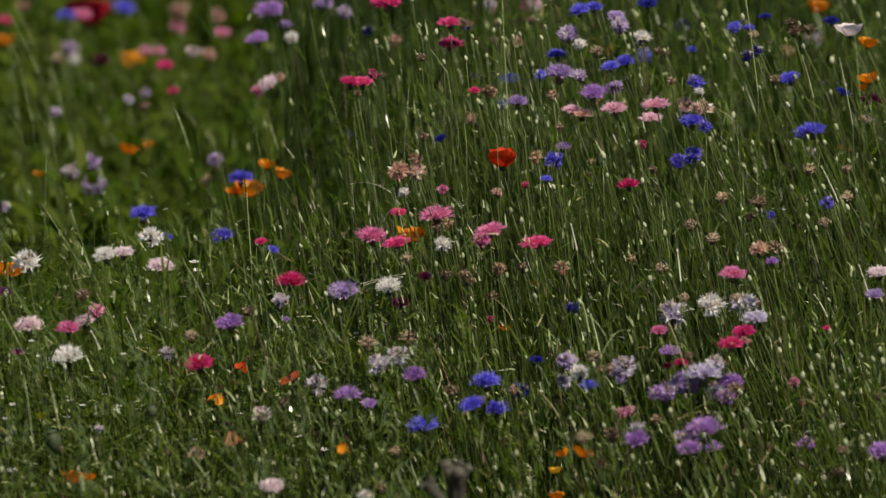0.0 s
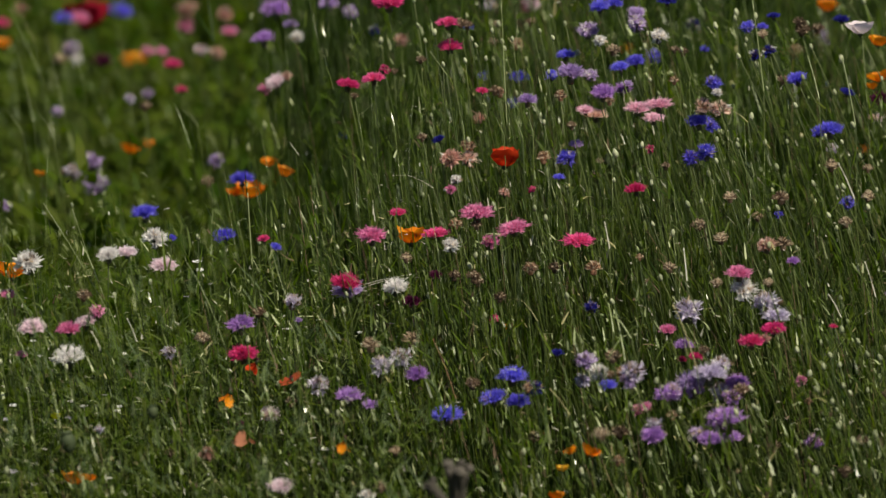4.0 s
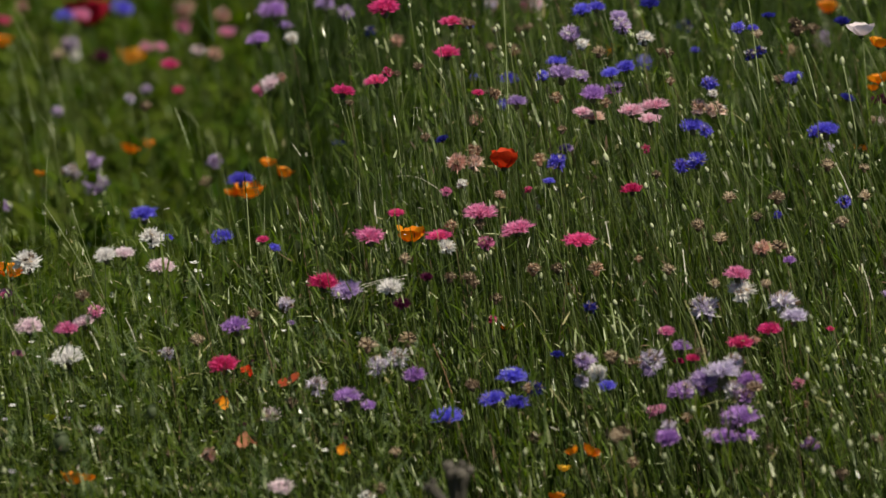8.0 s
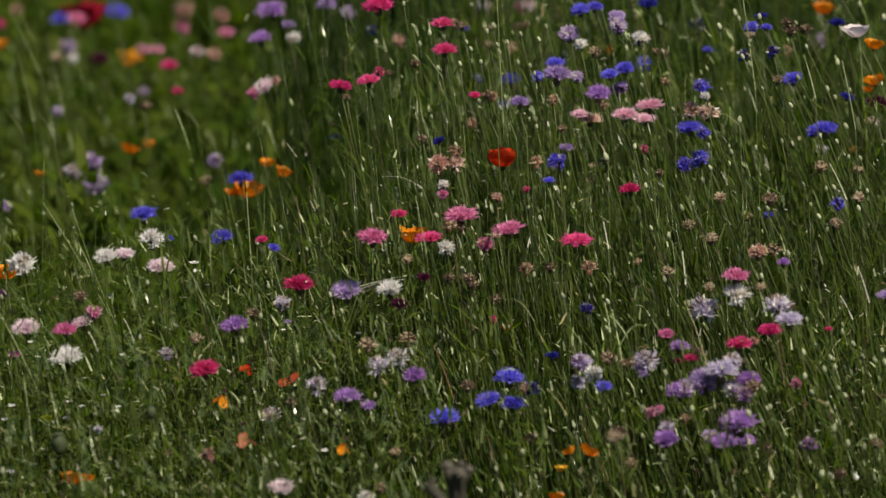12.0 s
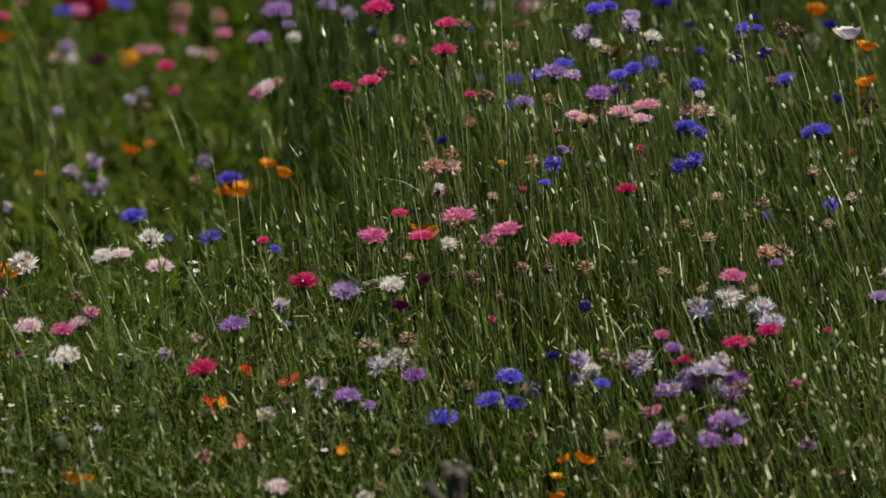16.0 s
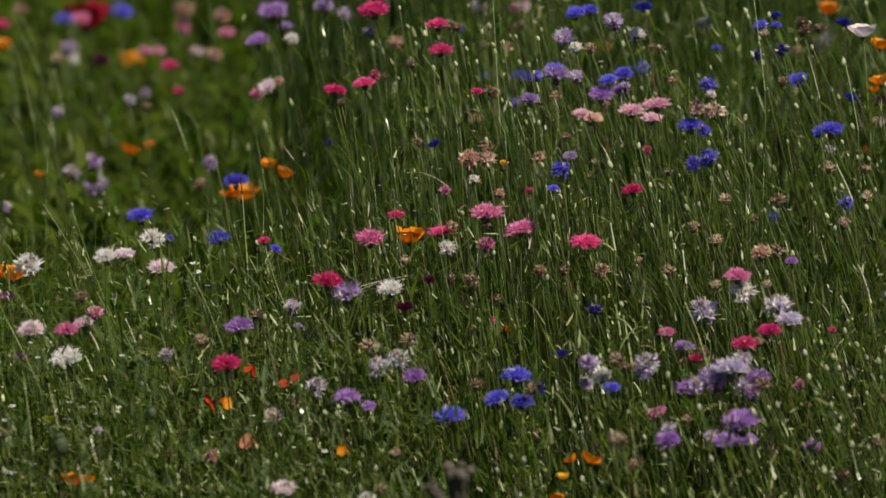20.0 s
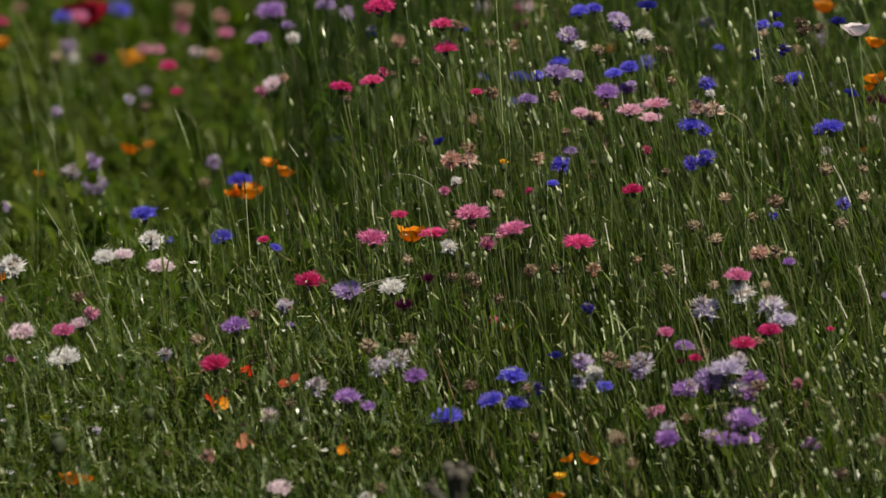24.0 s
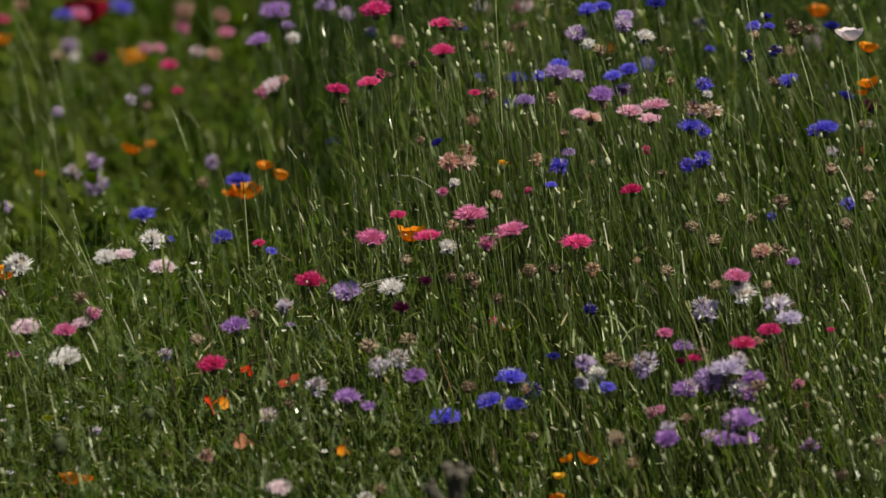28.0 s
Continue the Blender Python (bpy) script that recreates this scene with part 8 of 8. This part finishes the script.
    gust("breeze_81", [(-6, -4), (-24, -2), (-23, -1), (-23, -1), (-16, -2), (-11, -2), (-7, -3), (10, -3), (-3, -3), (-1, -3), (4, -2), (6, -1), (-3, 0), (0, 0), (-2, -2), (-1, -2), (-2, -2), (1, -1), (-4, -2), (-8, -1), (-4, 0), (-4, -1), (-3, 0), (-12, -1), (-12, -2), (-2, 3), (-5, 1), (-1, 2), (2, 3), (4, 1), (-2, 3), (-2, 2), (2, 1), (3, 2), (8, 3), (-1, 2), (1, 2), (1, 3), (0, 1), (-1, 2), (-3, 2), (-5, 2), (-2, 3), (0, 2), (1, 2), (-1, 2), (-2, 2), (-1, 2)])
    gust("breeze_82", [(0, -2), (-6, -1), (-2, 0), (0, 0), (1, -1), (0, -1), (2, -1), (4, 0), (2, 0), (2, 0), (1, 0), (1, 0), (1, 0), (0, 0), (0, 0), (1, 0), (1, 1), (1, 0), (0, 0), (-1, 0), (0, 0), (0, 0), (0, 1), (-1, 0), (-1, 1), (1, 1), (0, 0), (1, 0), (2, 1), (0, 1), (0, 1), (1, 1), (2, 1), (2, 2), (1, 1), (1, 1), (1, 1), (1, 1), (1, 1), (1, 1), (0, 0), (1, 1), (0, 0), (1, 1), (1, 1), (1, 1), (1, 1), (1, 1)])
    gust("breeze_83", [(-4, -3), (-3, 0), (-3, -1), (-1, -2), (4, -3), (1, -2), (5, -2), (6, -3), (-1, 0), (2, -2), (-2, -1), (1, -2), (0, -1), (0, 0), (-4, 3), (-3, 2), (0, 2), (-4, 4), (-11, 4), (-6, 2), (-5, 1), (-4, 3), (-4, 1), (-14, 8), (-9, 8), (-9, 4), (-9, 2), (-1, -1), (1, -1), (-3, 1), (-3, 0), (-2, 0), (1, -1), (0, -2), (-1, -2), (0, -1), (-4, 0), (-1, -1), (0, -1), (-2, -1), (-5, 0), (0, -1), (-5, -1), (-1, -1), (-1, -1), (-2, 0), (-1, 0), (-4, 0)])
    gust("breeze_84", [(-8, -1), (-7, 2), (-5, 1), (2, -1), (1, -3), (0, -1), (3, -2), (2, -2), (1, -2), (1, -2), (0, -1), (0, -1), (0, -1), (0, 0), (-3, 3), (-2, 2), (0, 2), (2, 1), (-4, 4), (-3, 3), (-2, 2), (-1, 3), (-3, 2), (-13, 12), (-10, 9), (-4, 4), (-6, 4), (-1, 1), (-1, 2), (-1, 2), (-2, 2), (0, 2), (0, 0), (1, 1), (0, 1), (0, 0), (-1, 1), (-1, 1), (1, 0), (-1, 1), (-2, 2), (0, 1), (-3, 2), (0, 1), (-1, 1), (-2, 2), (-1, 1), (-2, 2)])
    gust("breeze_85", [(-15, -3), (-15, -1), (-10, -3), (-7, 0), (3, -2), (0, -1), (4, -1), (6, -1), (-1, -1), (2, -1), (-2, -1), (1, -1), (2, -1), (0, 0), (-3, 2), (-2, 2), (0, 2), (-7, 3), (-20, 4), (-12, 2), (-13, 2), (-9, 3), (-3, 1), (-25, 5), (-12, 7), (-10, 1), (-15, 1), (1, 0), (-3, 0), (-13, 1), (-13, 1), (-8, 2), (1, 0), (-1, 0), (-2, 1), (2, 0), (-6, 1), (-1, 0), (1, 0), (-3, 0), (-11, 1), (0, 0), (-15, 0), (-3, 0), (-1, 0), (-7, 0), (-2, 1), (-6, 1)])
    gust("breeze_86", [(-4, 1), (-12, 2), (-22, 7), (0, -1), (-18, 5), (0, 4), (-10, 3), (6, -4), (1, -1), (2, -1), (2, -2), (-1, 0), (0, -1), (0, 0), (-2, 1), (-3, 8), (-7, 4), (-4, 3), (0, 3), (-2, 3), (-7, 4), (-6, 4), (-6, 4), (1, 9), (-8, 10), (-4, 13), (3, 5), (-14, 4), (-2, 6), (1, 3), (1, 7), (-3, 6), (-9, 7), (7, 2), (-3, 5), (-2, 4), (-1, 5), (-5, 6), (-4, 6), (-5, 6), (0, 5), (-19, 10), (6, 1), (-6, 5), (-5, 5), (-7, 7), (-14, 9), (-2, 4)])
    gust("breeze_87", [(-3, -1), (-45, 8), (-34, 7), (-18, 2), (-26, 3), (7, 0), (0, -1), (17, -2), (12, -2), (4, -2), (17, -2), (8, -1), (9, -1), (0, 0), (3, -1), (5, 1), (-11, 1), (-14, 1), (-3, 1), (3, -1), (-6, -1), (-5, 0), (-1, -1), (-25, 6), (-23, 8), (-4, -1), (9, -1), (-3, -4), (-2, -2), (-18, 0), (8, -3), (7, -3), (8, -4), (20, -4), (-9, -6), (5, -2), (-1, -1), (5, -3), (6, -4), (-1, -3), (-2, -1), (-5, -3), (12, -2), (2, -3), (1, -3), (2, -3), (-4, -2), (1, -2)])
    gust("breeze_88", [(-32, 8), (-80, 41), (-50, 34), (-87, 46), (-104, 55), (-57, 33), (-67, 31), (-45, 23), (-5, 0), (-4, 1), (-6, 1), (-3, 1), (1, 0), (0, 0), (2, 0), (-9, 1), (-5, 2), (-5, 1), (-6, 0), (-7, 1), (-9, 1), (-7, 1), (-9, 2), (-4, 0), (-7, 1), (-8, 3), (-13, 1), (-12, 2), (-10, 4), (2, 3), (-7, 4), (-8, 4), (-12, 4), (-14, 4), (-6, 4), (-11, 4), (-6, 3), (-10, 4), (-13, 4), (-12, 4), (-9, 4), (-13, 5), (-15, 4), (-7, 4), (-9, 3), (-10, 4), (-9, 4), (-8, 3)])
    gust("breeze_89", [(0, -1), (-1, -1), (0, 0), (0, -1), (1, -1), (1, -1), (1, -1), (2, -1), (0, -1), (0, 0), (-1, 0), (-3, 0), (0, -1), (0, 0), (-1, 0), (-1, 0), (-1, 1), (-2, 0), (-3, 1), (-3, 0), (-2, 0), (-1, 0), (-1, 0), (-3, 0), (-5, 1), (-5, 1), (-3, 0), (-1, 0), (2, 1), (-2, 1), (-1, 1), (1, 1), (0, 1), (3, 1), (-1, 1), (-1, 1), (-1, 1), (-2, 1), (0, 1), (-3, 1), (-1, 1), (-1, 1), (0, 0), (0, 1), (-1, 1), (-1, 1), (-1, 1), (-2, 1)])
    gust("breeze_90", [(-35, 16), (-22, 6), (-29, 10), (-13, 1), (-28, 8), (-16, 7), (-16, 8), (3, -1), (1, -1), (1, -1), (1, 0), (-1, 0), (-1, 1), (0, 0), (-3, 3), (-5, 7), (-3, 3), (-5, 4), (-1, 2), (-3, 1), (-7, 3), (-6, 4), (-8, 5), (-11, 9), (-20, 12), (-8, 8), (-14, 7), (-2, 2), (3, 1), (-2, 2), (-6, 4), (-6, 6), (-5, 4), (11, -3), (1, 1), (2, 0), (5, 0), (-1, 2), (0, 2), (-1, 2), (2, 2), (-13, 8), (9, -3), (-4, 3), (-1, 2), (-6, 5), (-9, 5), (1, 2)])
    gust("breeze_91", [(-12, -1), (-6, -1), (3, -2), (-4, -2), (4, -1), (10, 0), (14, 0), (3, -3), (-3, -2), (9, -1), (0, -1), (18, 3), (-1, -1), (0, 0), (-9, 3), (-6, 1), (-3, 1), (-6, 2), (-3, 2), (-5, 3), (-9, 3), (-6, 2), (-8, 2), (-14, 6), (-9, 3), (-8, 10), (-15, 4), (-17, 6), (-12, 3), (13, -1), (1, 0), (8, 0), (8, 2), (-1, 1), (1, 2), (-4, -1), (-1, 1), (-3, 1), (-10, -1), (-5, 0), (4, -1), (3, -1), (-7, -3), (0, 1), (-3, -3), (-3, 1), (-24, 4), (-13, 6)])
    gust("breeze_92", [(-1, -1), (-1, -2), (0, 0), (0, -1), (1, -1), (0, -1), (1, 0), (3, 0), (4, 1), (3, 2), (4, 3), (1, 0), (1, 0), (0, 0), (2, 1), (1, 1), (2, 2), (0, 2), (-1, 2), (-1, 1), (-1, 1), (0, 1), (-1, 1), (-5, 4), (-1, 1), (-6, 4), (-1, 1), (-1, 2), (8, 3), (0, 1), (0, 1), (1, 2), (7, 2), (8, 1), (1, 1), (0, 1), (2, 2), (1, 2), (3, 1), (0, 3), (0, 1), (0, 1), (0, 1), (1, 1), (0, 1), (1, 2), (2, 1), (1, 2)])
    gust("breeze_93", [(-1, -1), (-3, -1), (-6, 0), (-2, -1), (0, -1), (-1, 0), (0, 0), (1, 0), (1, 1), (-6, 3), (-6, 4), (-11, 2), (0, 0), (0, 0), (-9, 1), (-5, 1), (-4, 5), (-10, 3), (-8, 2), (-6, 2), (-9, 2), (-6, 2), (-8, 3), (-14, 3), (-27, 5), (-15, 3), (-4, 1), (-11, 4), (-2, 3), (9, 11), (-10, 4), (2, 3), (1, 2), (1, 2), (2, 3), (-4, 2), (-8, 3), (-12, 4), (-6, 5), (-17, 5), (-3, 3), (-11, 3), (-4, 1), (3, 1), (-8, 1), (-7, 2), (-5, 3), (-10, 3)])
    gust("breeze_94", [(-2, -2), (-3, -1), (-3, 0), (0, -2), (1, -2), (-3, 0), (4, -1), (6, -1), (6, -1), (7, -2), (8, -2), (4, -2), (0, 0), (0, 0), (-1, 1), (5, -3), (1, -1), (0, 0), (1, 0), (1, 0), (-1, 0), (-1, 1), (0, 0), (-6, 2), (-2, 0), (-2, 0), (2, -3), (1, 0), (5, -3), (4, -1), (1, 1), (2, 1), (4, 0), (4, 0), (0, 1), (3, -1), (0, 0), (5, -2), (2, -1), (2, 0), (0, 0), (0, 1), (1, 0), (0, 1), (1, 0), (1, 1), (1, 0), (1, 0)])
    gust("breeze_95", [(-20, 0), (-15, -1), (-43, 3), (-1, 1), (-60, 4), (-47, 3), (-28, 1), (2, -1), (-2, 0), (2, -1), (-1, 0), (4, 0), (-3, 0), (0, 0), (-3, 0), (-5, 0), (-5, 2), (-2, 0), (-3, 0), (-3, 0), (-2, 0), (-4, 1), (-2, 1), (-13, 0), (-15, 0), (-17, 2), (-6, -2), (1, 0), (-6, 2), (5, 0), (-5, 2), (-1, 1), (2, 2), (1, 2), (5, 2), (-3, 3), (-2, 2), (-3, 2), (-2, 1), (-3, 1), (-4, 2), (-5, 2), (-3, 1), (-2, 2), (-5, 1), (-2, 2), (-2, 2), (0, 2)])
    gust("breeze_96", [(-5, -3), (-7, 0), (-21, 3), (-12, 0), (-9, 4), (0, -2), (3, 0), (4, -2), (6, -1), (7, -2), (8, -2), (4, -2), (0, 0), (0, 0), (-1, 1), (5, -3), (1, -1), (0, 0), (1, 0), (1, 0), (-1, 0), (-1, 1), (0, 0), (-6, 2), (-2, 0), (-2, 0), (2, -3), (1, 0), (5, -3), (4, -1), (1, 1), (2, 1), (4, 0), (4, 0), (0, 1), (3, -1), (0, 0), (5, -2), (2, -1), (2, 0), (0, 0), (0, 1), (1, 0), (0, 1), (1, 0), (1, 1), (1, 0), (1, 0)])
    for k, petal in enumerate(FALLING):
        spot, turn = petal.matrix_basis.translation.copy(), petal.matrix_basis.to_euler().to_matrix().to_4x4()
        rows = [(0, Matrix.Translation(spot) @ turn), (12.6 + 0.1 * k, Matrix.Translation(spot) @ turn)]
        if k == 0:  # the first one is blown across the meadow and caught between the stems
            into = (petal.parent.parent.matrix_basis @ petal.parent.matrix_basis).inverted()
            rise, across = Vector((-0.56, 0.10, 0.80)).normalized(), Vector((0.12, 0.95, -0.25))
            out = across.cross(rise).normalized()
            final = into.to_quaternion() @ Matrix((out, rise.cross(out), rise)).transposed().to_quaternion()
            first, caught = turn.to_quaternion(), into @ Vector((-0.258, -0.352, 0.416))
            for j in range(1, 7):
                s = j / 6
                rows.append((12.6 + 0.28 * j, Matrix.Translation(spot.lerp(caught, s) + Vector((0, 0, 1.6 * math.sin(math.pi * s)))) @ first.slerp(final, s).to_matrix().to_4x4()))
        else:
            for j in range(1, 5):
                rows.append((12.6 + 0.1 * k + 0.28 * j, Matrix.Translation(spot + Vector((-0.9 * j, 0.3 * j, -0.85 * j * j))) @ Matrix.Rotation(0.5 * j, 4, "Y") @ turn))
        rows.append((28, rows[-1][1]))
        walk(petal, rows)
    own = [(h, b) for t, f, h, b, g in SWAYING if b]
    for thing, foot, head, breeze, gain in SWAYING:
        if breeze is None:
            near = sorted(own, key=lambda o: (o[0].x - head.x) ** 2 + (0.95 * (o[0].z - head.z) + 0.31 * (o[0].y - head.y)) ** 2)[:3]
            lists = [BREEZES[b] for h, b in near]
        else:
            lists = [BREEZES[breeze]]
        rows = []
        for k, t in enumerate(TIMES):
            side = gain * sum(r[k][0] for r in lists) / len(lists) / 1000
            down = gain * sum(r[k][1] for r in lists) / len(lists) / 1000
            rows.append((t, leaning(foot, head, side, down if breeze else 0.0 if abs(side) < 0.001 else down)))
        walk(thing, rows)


motions()
